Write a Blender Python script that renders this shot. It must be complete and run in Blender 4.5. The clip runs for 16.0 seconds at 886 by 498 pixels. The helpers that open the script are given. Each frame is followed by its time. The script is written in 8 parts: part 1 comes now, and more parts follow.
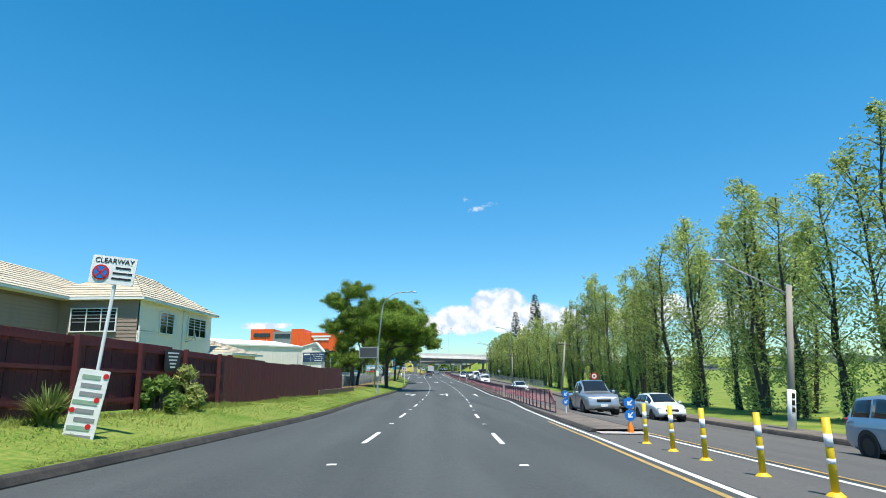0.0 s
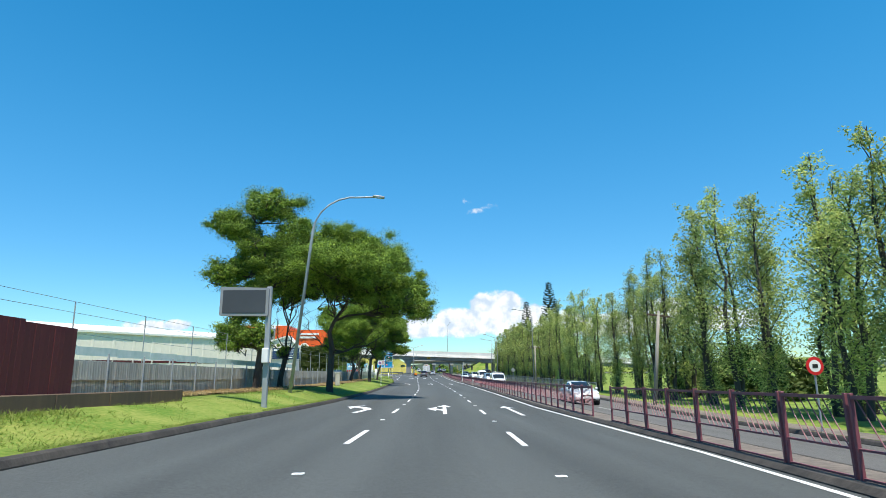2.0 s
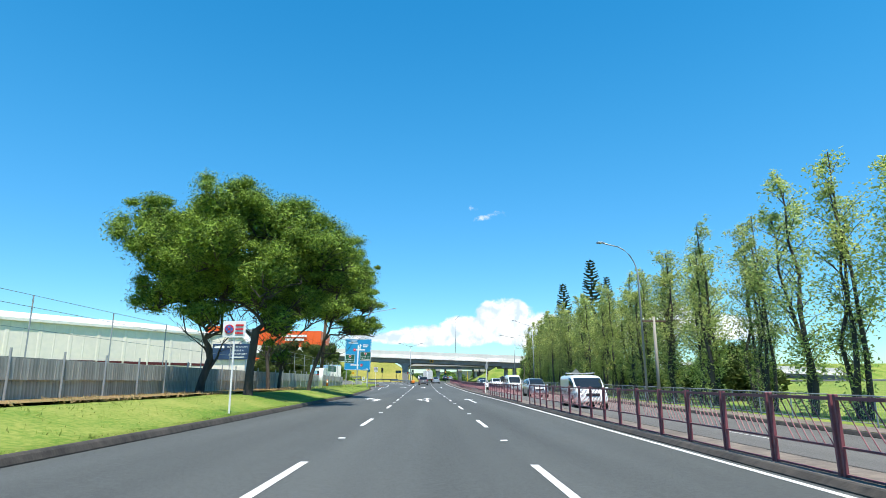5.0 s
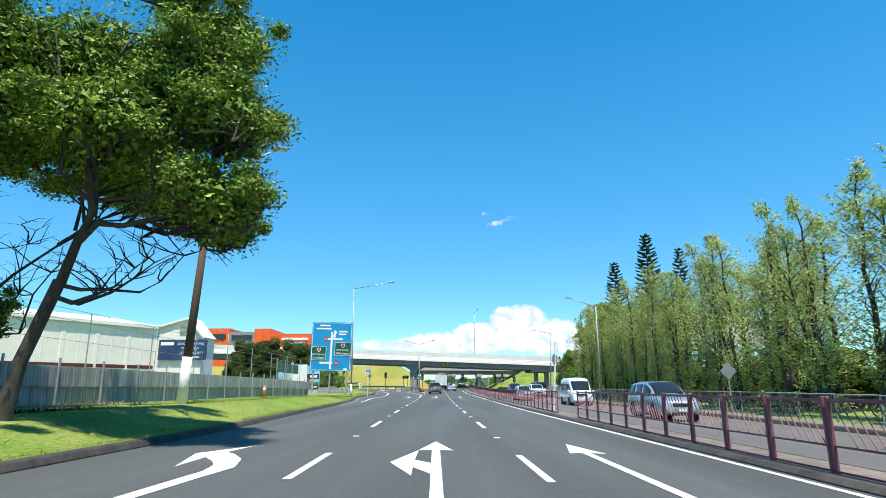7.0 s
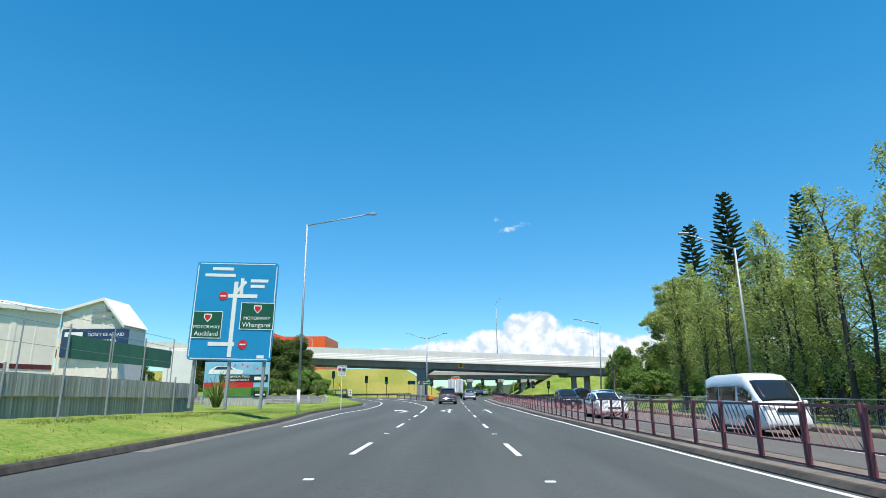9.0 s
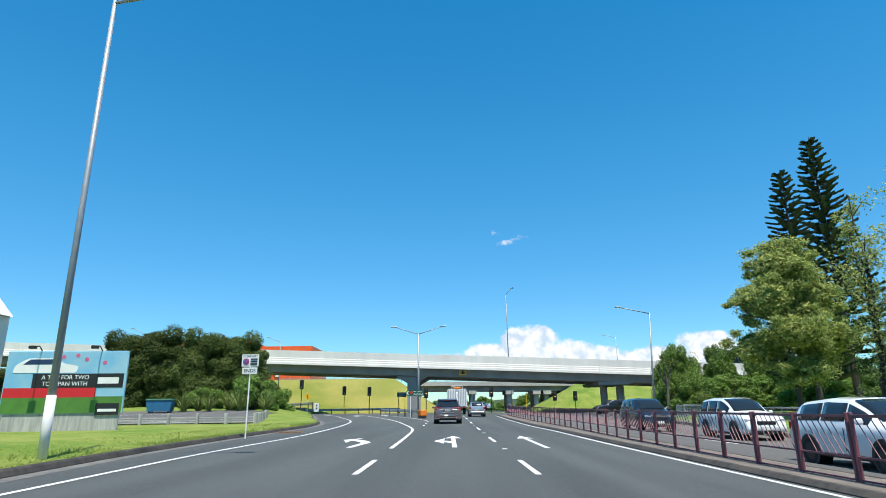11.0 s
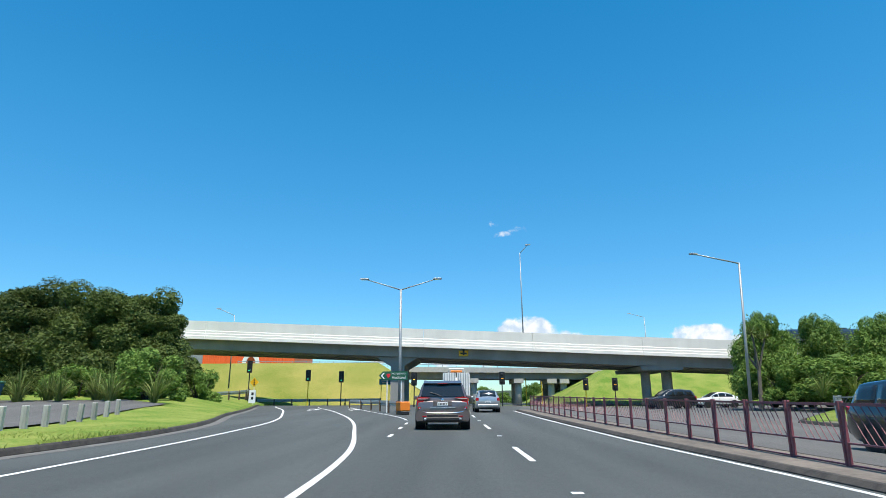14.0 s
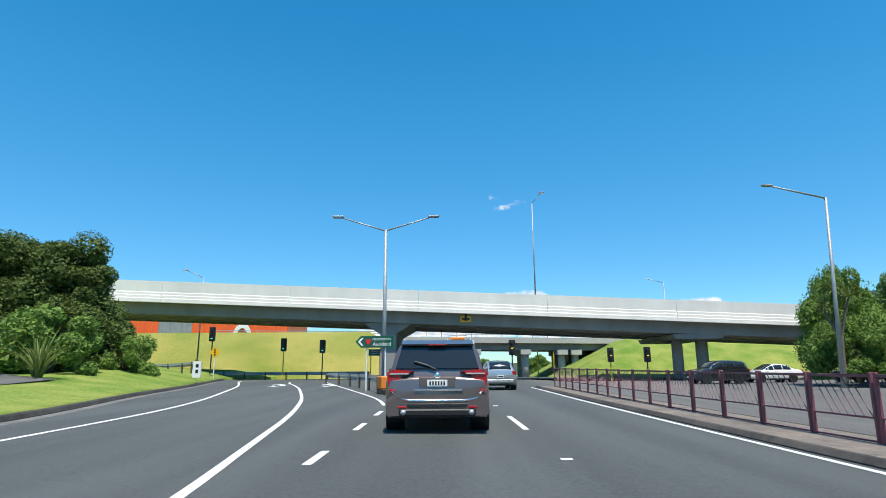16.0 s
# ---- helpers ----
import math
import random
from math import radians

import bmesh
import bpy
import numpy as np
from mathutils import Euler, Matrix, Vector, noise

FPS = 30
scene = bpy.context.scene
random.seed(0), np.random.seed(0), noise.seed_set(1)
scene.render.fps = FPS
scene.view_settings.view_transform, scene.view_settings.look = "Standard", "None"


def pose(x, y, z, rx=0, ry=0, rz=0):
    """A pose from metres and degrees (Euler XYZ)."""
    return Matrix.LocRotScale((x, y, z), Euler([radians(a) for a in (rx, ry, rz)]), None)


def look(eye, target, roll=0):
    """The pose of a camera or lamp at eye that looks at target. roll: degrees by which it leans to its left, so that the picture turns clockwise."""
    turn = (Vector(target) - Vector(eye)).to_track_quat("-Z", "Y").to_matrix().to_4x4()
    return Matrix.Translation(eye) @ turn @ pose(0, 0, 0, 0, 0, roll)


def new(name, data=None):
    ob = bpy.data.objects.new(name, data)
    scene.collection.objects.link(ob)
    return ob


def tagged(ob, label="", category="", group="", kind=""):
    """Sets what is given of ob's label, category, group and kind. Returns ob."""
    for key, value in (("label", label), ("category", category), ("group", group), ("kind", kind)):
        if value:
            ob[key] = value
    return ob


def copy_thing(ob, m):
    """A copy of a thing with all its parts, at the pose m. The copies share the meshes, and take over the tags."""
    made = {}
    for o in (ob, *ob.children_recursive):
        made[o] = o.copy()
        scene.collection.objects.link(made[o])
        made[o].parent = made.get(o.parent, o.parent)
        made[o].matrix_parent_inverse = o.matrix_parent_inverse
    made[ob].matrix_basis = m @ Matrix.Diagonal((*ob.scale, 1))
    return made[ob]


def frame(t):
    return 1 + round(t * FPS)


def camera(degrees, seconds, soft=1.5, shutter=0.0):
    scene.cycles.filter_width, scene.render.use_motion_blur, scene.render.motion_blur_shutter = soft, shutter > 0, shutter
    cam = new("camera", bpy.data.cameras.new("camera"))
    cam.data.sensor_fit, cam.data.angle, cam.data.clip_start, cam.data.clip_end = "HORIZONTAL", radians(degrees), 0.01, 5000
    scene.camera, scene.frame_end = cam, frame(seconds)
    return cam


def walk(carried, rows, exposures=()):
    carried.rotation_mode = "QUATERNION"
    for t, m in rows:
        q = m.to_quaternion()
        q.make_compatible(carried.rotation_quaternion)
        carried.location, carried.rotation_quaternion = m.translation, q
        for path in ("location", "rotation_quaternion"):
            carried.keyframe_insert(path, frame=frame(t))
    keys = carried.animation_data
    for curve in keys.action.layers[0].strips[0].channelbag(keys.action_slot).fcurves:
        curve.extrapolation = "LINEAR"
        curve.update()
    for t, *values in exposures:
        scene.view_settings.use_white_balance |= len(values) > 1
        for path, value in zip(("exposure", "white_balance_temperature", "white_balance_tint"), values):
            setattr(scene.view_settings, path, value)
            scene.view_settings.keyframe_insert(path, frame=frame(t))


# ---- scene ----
cam = camera(74.31, 16.0, soft=0.75)
PATH = [
    (0.0, pose(0.001, -0.000, 1.158, 101.554, 0.914, -2.219)),
    (0.5, pose(0.380, 8.442, 0.861, 101.598, 0.809, -2.292)),
    (1.0, pose(0.755, 16.638, 0.604, 101.667, 0.715, -2.337)),
    (1.5, pose(1.126, 24.916, 0.380, 101.739, 0.643, -2.367)),
    (2.0, pose(1.491, 33.274, 0.191, 101.838, 0.586, -2.400)),
    (2.5, pose(1.848, 41.698, 0.035, 102.001, 0.533, -2.430)),
    (3.0, pose(2.193, 49.935, -0.093, 102.122, 0.475, -2.439)),
    (3.5, pose(2.523, 57.944, -0.194, 102.195, 0.415, -2.415)),
    (6.0, pose(3.458, 95.634, -0.430, 103.086, 0.321, -1.218)),
    (6.5, pose(3.494, 103.056, -0.440, 103.222, 0.360, -0.889)),
    (7.0, pose(3.514, 110.377, -0.440, 103.413, 0.399, -0.540)),
    (7.5, pose(3.519, 117.370, -0.436, 103.608, 0.427, -0.184)),
    (8.0, pose(3.511, 124.219, -0.432, 103.812, 0.445, 0.158)),
    (8.5, pose(3.493, 130.906, -0.428, 103.987, 0.460, 0.459)),
    (9.0, pose(3.470, 137.414, -0.425, 104.167, 0.480, 0.712)),
    (11.5, pose(3.169, 164.011, -0.397, 105.898, 0.767, 0.446)),
    (12.0, pose(3.168, 168.300, -0.382, 106.155, 0.668, 0.361)),
    (12.5, pose(3.173, 171.931, -0.365, 106.218, 0.561, 0.286)),
    (13.0, pose(3.186, 175.001, -0.347, 106.042, 0.466, 0.212)),
    (13.5, pose(3.203, 177.764, -0.328, 105.489, 0.392, 0.150)),
    (14.0, pose(3.221, 180.394, -0.308, 104.735, 0.345, 0.107)),
    (14.5, pose(3.238, 182.956, -0.286, 103.916, 0.322, 0.088)),
    (15.0, pose(3.255, 185.559, -0.261, 103.153, 0.320, 0.073)),
    (15.5, pose(3.269, 188.157, -0.235, 102.593, 0.330, 0.055)),
    (16.0, pose(3.282, 190.702, -0.207, 102.194, 0.342, 0.049)),
]
# the camera brightens a little while dark trees fill the picture
BASE = 0.45
walk(cam, PATH, [(t, BASE + e) for t, e in ((0.0, 0.03), (2.0, 0.06), (3.0, 0.16), (3.5, 0.31), (6.0, 0.20), (6.6, 0.32), (7.2, 0.20), (8.0, 0.10), (9.0, 0.03), (16.0, 0.03))])

# ---------------- world, sun ----------------
SUN_AZ, SUN_EL = 165.0, 70.0
world = bpy.data.worlds.new("world")
scene.world = world
world.use_nodes = True
wn = world.node_tree
sky = wn.nodes.new("ShaderNodeTexSky")
sky.sky_type = "NISHITA"
sky.sun_disc = False
sky.sun_elevation = radians(SUN_EL)
sky.sun_rotation = radians(SUN_AZ)
sky.air_density, sky.dust_density, sky.ozone_density = 1.0, 0.0, 1.5
deep = wn.nodes.new("ShaderNodeHueSaturation")
deep.inputs["Hue"].default_value = 0.489
# a clear, deep blue that stays blue down to the horizon
up = wn.nodes.new("ShaderNodeTexCoord")
sep_up = wn.nodes.new("ShaderNodeSeparateXYZ")
wn.links.new(up.outputs["Generated"], sep_up.inputs[0])
fade = wn.nodes.new("ShaderNodeMapRange")
fade.interpolation_type = "SMOOTHERSTEP"
fade.inputs[1].default_value, fade.inputs[2].default_value = -0.10, 0.55
wn.links.new(sep_up.outputs[2], fade.inputs[0])
tint = wn.nodes.new("ShaderNodeMix")
tint.data_type = "RGBA"
tint.inputs[6].default_value, tint.inputs[7].default_value = (0.42, 0.67, 0.84, 1), (1.0, 1.08, 1.06, 1)
wn.links.new(fade.outputs[0], tint.inputs[0])
dye = wn.nodes.new("ShaderNodeMix")
dye.data_type, dye.blend_type = "RGBA", "MULTIPLY"
dye.inputs[0].default_value = 1.0
wn.links.new(deep.outputs[0], dye.inputs[6])
wn.links.new(tint.outputs[2], dye.inputs[7])
deep.inputs["Saturation"].default_value = 1.42
wn.links.new(sky.outputs[0], deep.inputs["Color"])
wn.links.new(dye.outputs[2], wn.nodes["Background"].inputs[0])
wn.nodes["Background"].inputs[1].default_value = 0.13
sun_data = bpy.data.lights.new("sun", "SUN")
sun_data.energy, sun_data.angle, sun_data.color = 5.0, radians(0.5), (1.0, 0.94, 0.83)
sun = new("sun", sun_data)
sun_dir = Vector((math.sin(radians(SUN_AZ)) * math.cos(radians(SUN_EL)), math.cos(radians(SUN_AZ)) * math.cos(radians(SUN_EL)), math.sin(radians(SUN_EL))))
sun.matrix_world = look(sun_dir * 50, (0, 0, 0))


# ---------------- materials ----------------
def mat(name, col, rough=0.7, metal=0.0, col2=None, scale=8.0, scale2=0.7, bump=0.0, amount=0.5, vary=0.0, spec=0.5, island=False, coat=0.0, stretch=(1, 1, 1), bscale=None, streak=None):
    """A surface with grain and larger stains in object space."""
    m = bpy.data.materials.new(name)
    m.use_nodes = True
    nt = m.node_tree
    N, L = nt.nodes, nt.links
    b = N["Principled BSDF"]
    b.inputs["Roughness"].default_value = rough
    b.inputs["Metallic"].default_value = metal
    b.inputs["Specular IOR Level"].default_value = spec
    b.inputs["Coat Weight"].default_value = coat
    c2 = col2 or tuple(c * 0.7 for c in col)
    tc = N.new("ShaderNodeTexCoord")
    mp = N.new("ShaderNodeMapping")
    mp.inputs["Scale"].default_value = stretch
    L.new(tc.outputs["Object"], mp.inputs[0])
    n1 = N.new("ShaderNodeTexNoise")
    n1.inputs["Scale"].default_value, n1.inputs["Detail"].default_value = scale, 6
    n2 = N.new("ShaderNodeTexNoise")
    n2.inputs["Scale"].default_value, n2.inputs["Detail"].default_value = scale2, 4
    L.new(mp.outputs[0], n1.inputs[0])
    if streak:
        mp2 = N.new("ShaderNodeMapping")
        mp2.inputs["Scale"].default_value = streak
        L.new(tc.outputs["Object"], mp2.inputs[0])
        L.new(mp2.outputs[0], n2.inputs[0])
    else:
        L.new(mp.outputs[0], n2.inputs[0])
    mx = N.new("ShaderNodeMath")
    mx.operation = "ADD"
    L.new(n1.outputs[0], mx.inputs[0])
    L.new(n2.outputs[0], mx.inputs[1])
    rg = N.new("ShaderNodeMapRange")
    rg.inputs[1].default_value, rg.inputs[2].default_value = 0.75, 1.25
    rg.inputs[3].default_value, rg.inputs[4].default_value = 0.0, amount
    L.new(mx.outputs[0], rg.inputs[0])
    mix = N.new("ShaderNodeMix")
    mix.data_type = "RGBA"
    mix.inputs[6].default_value = (*col, 1)
    mix.inputs[7].default_value = (*c2, 1)
    L.new(rg.outputs[0], mix.inputs[0])
    out = mix.outputs[2]
    if vary:
        if island:
            gi = N.new("ShaderNodeNewGeometry")
            rnd = gi.outputs["Random Per Island"]
        else:
            oi = N.new("ShaderNodeObjectInfo")
            rnd = oi.outputs["Random"]
        mr = N.new("ShaderNodeMapRange")
        mr.inputs[3].default_value, mr.inputs[4].default_value = 1 - vary, 1 + vary
        L.new(rnd, mr.inputs[0])
        hs = N.new("ShaderNodeHueSaturation")
        L.new(out, hs.inputs["Color"])
        L.new(mr.outputs[0], hs.inputs["Value"])
        out = hs.outputs[0]
    L.new(out, b.inputs["Base Color"])
    if bump:
        bp = N.new("ShaderNodeBump")
        bp.inputs["Strength"].default_value, bp.inputs["Distance"].default_value = bump, 0.02
        n3 = N.new("ShaderNodeTexNoise")
        n3.inputs["Scale"].default_value, n3.inputs["Detail"].default_value = bscale or scale * 4, 4
        L.new(mp.outputs[0], n3.inputs[0])
        L.new(n3.outputs[0], bp.inputs["Height"])
        L.new(bp.outputs[0], b.inputs["Normal"])
    return m


def leaf_mat(name, col, col2, trans=0.35, vary=0.35):
    m = bpy.data.materials.new(name)
    m.use_nodes = True
    nt = m.node_tree
    N, L = nt.nodes, nt.links
    b = N["Principled BSDF"]
    b.inputs["Roughness"].default_value = 0.6
    b.inputs["Specular IOR Level"].default_value = 0.2
    gi = N.new("ShaderNodeNewGeometry")
    mix = N.new("ShaderNodeMix")
    mix.data_type = "RGBA"
    mix.inputs[6].default_value = (*col, 1)
    mix.inputs[7].default_value = (*col2, 1)
    L.new(gi.outputs["Random Per Island"], mix.inputs[0])
    oi = N.new("ShaderNodeObjectInfo")
    mr = N.new("ShaderNodeMapRange")
    mr.inputs[3].default_value, mr.inputs[4].default_value = 1 - vary, 1 + vary
    L.new(oi.outputs["Random"], mr.inputs[0])
    hs = N.new("ShaderNodeHueSaturation")
    L.new(mix.outputs[2], hs.inputs["Color"])
    L.new(mr.outputs[0], hs.inputs["Value"])
    L.new(hs.outputs[0], b.inputs["Base Color"])
    tr = N.new("ShaderNodeBsdfTranslucent")
    L.new(hs.outputs[0], tr.inputs[0])
    ms = N.new("ShaderNodeMixShader")
    ms.inputs[0].default_value = trans
    L.new(b.outputs[0], ms.inputs[1])
    L.new(tr.outputs[0], ms.inputs[2])
    L.new(ms.outputs[0], N["Material Output"].inputs[0])
    return m


def glow(name, col, strength):
    m = bpy.data.materials.new(name)
    m.use_nodes = True
    b = m.node_tree.nodes["Principled BSDF"]
    b.inputs["Base Color"].default_value = (*col, 1)
    b.inputs["Emission Color"].default_value = (*col, 1)
    b.inputs["Emission Strength"].default_value = strength
    return m


ASPHALT = mat("asphalt", (0.082, 0.090, 0.088), 0.85, col2=(0.045, 0.0495, 0.0485), scale=22, scale2=0.9, bump=0.5, amount=1.0, bscale=160, streak=(1, 0.05, 1))
ASPHALT_OLD = mat("old_asphalt", (0.125, 0.121, 0.115), 0.9, col2=(0.085, 0.082, 0.078), scale=24, scale2=0.9, bump=0.5, amount=1.0, bscale=140, streak=(1, 0.06, 1))
PAVING = mat("median_paving", (0.20, 0.165, 0.135), 0.9, col2=(0.10, 0.085, 0.072), scale=6, scale2=0.8, bump=0.4, amount=1.0)
KERB = mat("kerb_concrete", (0.064, 0.056, 0.048), 0.9, col2=(0.022, 0.02, 0.018), scale=5, scale2=0.9, bump=0.5, amount=1.0)
PAINT = mat("line_paint", (0.74, 0.74, 0.72), 0.6, col2=(0.42, 0.42, 0.41), scale=14, scale2=2.5, amount=0.55)
YELLOW_LINE = mat("yellow_line_paint", (0.52, 0.34, 0.09), 0.7, col2=(0.25, 0.18, 0.08), scale=12, amount=0.8)
GRASS = mat("grass", (0.085, 0.17, 0.022), 0.95, col2=(0.25, 0.27, 0.07), scale=9, scale2=0.45, bump=0.8, amount=1.0, bscale=30, spec=0.1)
BANK_GRASS = mat("bank_grass", (0.12, 0.165, 0.026), 0.95, col2=(0.31, 0.27, 0.08), scale=7, scale2=0.12, bump=0.8, amount=1.0, bscale=30, spec=0.1)
DRYGRASS = mat("dry_grass_litter", (0.26, 0.16, 0.085), 0.95, col2=(0.17, 0.15, 0.06), scale=3, scale2=0.5, bump=0.8, amount=1.0, spec=0.1)
BLADE = leaf_mat("grass_blade", (0.18, 0.28, 0.045), (0.34, 0.36, 0.11), 0.6, 0.0)
CONCRETE = mat("concrete", (0.46, 0.44, 0.40), 0.85, col2=(0.33, 0.31, 0.28), scale=2.5, scale2=0.35, bump=0.2, amount=0.8)
PARAPET = mat("pale_concrete", (0.80, 0.76, 0.69), 0.85, col2=(0.67, 0.63, 0.57), scale=1.4, scale2=0.25, bump=0.2, amount=0.8, stretch=(0.6, 1, 0.12))
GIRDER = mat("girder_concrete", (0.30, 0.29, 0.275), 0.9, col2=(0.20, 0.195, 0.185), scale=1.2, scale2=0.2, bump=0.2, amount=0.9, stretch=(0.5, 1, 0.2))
RED_FENCE = mat("maroon_fence_paint", (0.105, 0.015, 0.018), 0.75, col2=(0.055, 0.009, 0.011), scale=3, scale2=0.5, amount=0.9, vary=0.12, stretch=(1, 1, 0.15))
RED_STEEL = mat("maroon_steel_paint", (0.22, 0.058, 0.075), 0.5, col2=(0.17, 0.065, 0.075), scale=5, scale2=0.6, amount=0.9, vary=0.08)
GREY_TIMBER = mat("weathered_timber", (0.45, 0.445, 0.41), 0.9, col2=(0.26, 0.26, 0.24), scale=5, scale2=0.6, bump=0.4, amount=1.0, vary=0.2, stretch=(2, 2, 0.25))
GALV = mat("galvanised_steel", (0.36, 0.38, 0.40), 0.55, 0.4, col2=(0.27, 0.29, 0.30), scale=6, amount=0.7)
POLE_GREY = mat("painted_grey_steel", (0.36, 0.38, 0.40), 0.5, 0.3, col2=(0.28, 0.30, 0.31), scale=3, amount=0.6)
POLE_CONC = mat("pole_concrete", (0.33, 0.30, 0.26), 0.9, col2=(0.22, 0.20, 0.17), scale=4, amount=0.8, stretch=(1, 1, 0.2))
TIMBER_POLE = mat("brown_timber_pole", (0.13, 0.085, 0.055), 0.9, col2=(0.08, 0.055, 0.04), scale=5, amount=0.8, stretch=(1, 1, 0.1))
WHITE = mat("white_paint", (0.78, 0.78, 0.76), 0.5, col2=(0.62, 0.62, 0.60), scale=3, scale2=0.4, amount=0.5)
SHED_WHITE = mat("white_corrugate", (0.74, 0.72, 0.67), 0.55, col2=(0.62, 0.60, 0.56), scale=1.5, scale2=0.1, amount=0.7)
SHED_CREAM = mat("cream_corrugate", (0.79, 0.71, 0.62), 0.6, col2=(0.66, 0.61, 0.54), scale=1.5, scale2=0.12, amount=0.7)
CREAM = mat("cream_render", (0.94, 0.79, 0.66), 0.85, col2=(0.88, 0.74, 0.62), scale=2, scale2=0.3, amount=0.7)
BROWN_WALL = mat("taupe_weatherboard", (0.29, 0.22, 0.18), 0.8, col2=(0.22, 0.17, 0.14), scale=2, scale2=0.4, amount=0.7)
# the taupe boards again, with sunlight put into a paler colour
BROWN_WALL_SUNLIT = mat("sunlit_taupe_weatherboard", (0.36, 0.31, 0.26), 0.8, col2=(0.28, 0.245, 0.21), scale=2, scale2=0.4, amount=0.7)
ROOF_TILE = mat("cream_roof_tile", (0.56, 0.49, 0.37), 0.8, col2=(0.42, 0.36, 0.27), scale=3, scale2=0.4, amount=0.9, vary=0.1)
ORANGE = mat("orange_cladding", (0.80, 0.115, 0.018), 0.5, col2=(0.66, 0.09, 0.015), scale=1, scale2=0.05, amount=0.6)
GREY_CLAD = mat("grey_cladding", (0.25, 0.26, 0.27), 0.6, scale=1, amount=0.5)
BARK = mat("bark", (0.085, 0.070, 0.058), 0.95, col2=(0.045, 0.038, 0.033), scale=9, scale2=1.2, bump=0.9, amount=1.0, stretch=(1, 1, 0.3))
BARK_PALE = mat("pale_bark", (0.16, 0.14, 0.115), 0.95, col2=(0.08, 0.07, 0.06), scale=9, scale2=1.2, bump=0.6, amount=1.0, stretch=(1, 1, 0.3))
LEAF = leaf_mat("broad_leaf", (0.040, 0.085, 0.014), (0.29, 0.42, 0.055), 0.16, 0.10)
LEAF_WISPY = leaf_mat("wispy_leaf", (0.15, 0.225, 0.055), (0.62, 0.66, 0.22), 0.5, 0.2)
LEAF_DARK = leaf_mat("dark_leaf", (0.048, 0.080, 0.018), (0.115, 0.150, 0.036), 0.25, 0.20)
LEAF_BUSH = leaf_mat("bush_leaf", (0.085, 0.165, 0.030), (0.20, 0.30, 0.065), 0.32, 0.2)
LEAF_FLAX = leaf_mat("flax_leaf", (0.09, 0.15, 0.03), (0.22, 0.25, 0.08), 0.3, 0.1)
PINE = leaf_mat("pine_needle", (0.028, 0.055, 0.020), (0.055, 0.085, 0.030), 0.2, 0.1)
GLASS_DARK = mat("dark_window_glass", (0.015, 0.018, 0.020), 0.06, 0.0, col2=(0.02, 0.023, 0.026), scale=1, amount=0.3, spec=0.7)
RUBBER = mat("tyre_rubber", (0.018, 0.018, 0.018), 0.85, scale=10)
RIM = mat("alloy_rim", (0.45, 0.45, 0.46), 0.35, 0.9, scale=4, amount=0.4)
BLACK = mat("black_plastic", (0.015, 0.015, 0.016), 0.5, scale=6)
CHROME = mat("chrome", (0.75, 0.75, 0.76), 0.12, 1.0, scale=3, amount=0.2)
TAIL_RED = mat("tail_lamp_red", (0.42, 0.008, 0.015), 0.15, col2=(0.28, 0.005, 0.01), scale=20, amount=0.6, coat=1.0)
HEADLAMP = mat("headlamp_clear", (0.62, 0.64, 0.66), 0.1, 0.3, scale=9, amount=0.5, coat=1.0)
SIGN_BLUE = mat("blue_sign_face", (0.008, 0.25, 0.50), 0.45, col2=(0.007, 0.22, 0.46), scale=2, amount=0.5)
SIGN_GREEN = mat("green_sign_face", (0.005, 0.085, 0.045), 0.45, col2=(0.004, 0.07, 0.038), scale=2, amount=0.5)
SIGN_BLUE_RG = mat("blue_arrow_sign_face", (0.010, 0.15, 0.50), 0.4, col2=(0.012, 0.13, 0.42), scale=2, amount=0.5)
SIGN_RED = mat("red_sign_face", (0.58, 0.015, 0.02), 0.45, scale=2, amount=0.3)
SIGN_YELLOW = mat("yellow_sign_face", (0.78, 0.42, 0.01), 0.45, scale=2, amount=0.3)
YELLOW_POST = mat("yellow_plastic", (0.75, 0.50, 0.012), 0.5, scale=4, amount=0.4)
SILVER_BACK = mat("sign_back_aluminium", (0.42, 0.43, 0.44), 0.45, 0.6, scale=3, amount=0.6)
NAVY = mat("navy_sign", (0.012, 0.03, 0.085), 0.45, col2=(0.03, 0.07, 0.15), scale=0.8, amount=0.6)
DARK_PANEL = mat("dark_display_panel", (0.055, 0.06, 0.068), 0.5, col2=(0.042, 0.045, 0.052), scale=1.2, amount=0.9)
GREEN_CLOTH = mat("green_shade_cloth", (0.06, 0.20, 0.13), 0.85, col2=(0.04, 0.14, 0.095), scale=3, amount=0.7)
TEAL_CLOTH = mat("faded_teal_cloth", (0.66, 0.74, 0.70), 0.85, col2=(0.44, 0.58, 0.54), scale=3, amount=0.9)
STRAW = leaf_mat("straw_blade", (0.30, 0.19, 0.09), (0.52, 0.40, 0.20), 0.4, 0.0)
ORANGE_PLASTIC = mat("orange_plastic", (0.75, 0.20, 0.012), 0.5, col2=(0.55, 0.15, 0.02), scale=3, amount=0.5)
BLUE_BIN = mat("blue_bin_plastic", (0.02, 0.13, 0.24), 0.5, scale=3, amount=0.5)


# ---------------- mesh helpers ----------------
def part(name, bm, material, parent=None, label="", smooth=False):
    me = bpy.data.meshes.new(name)
    bm.to_mesh(me)
    bm.free()
    if smooth:
        for p in me.polygons:
            p.use_smooth = True
    me.materials.append(material)
    ob = new(name, me)
    ob.parent = parent
    if label:
        ob["label"] = label
    return ob


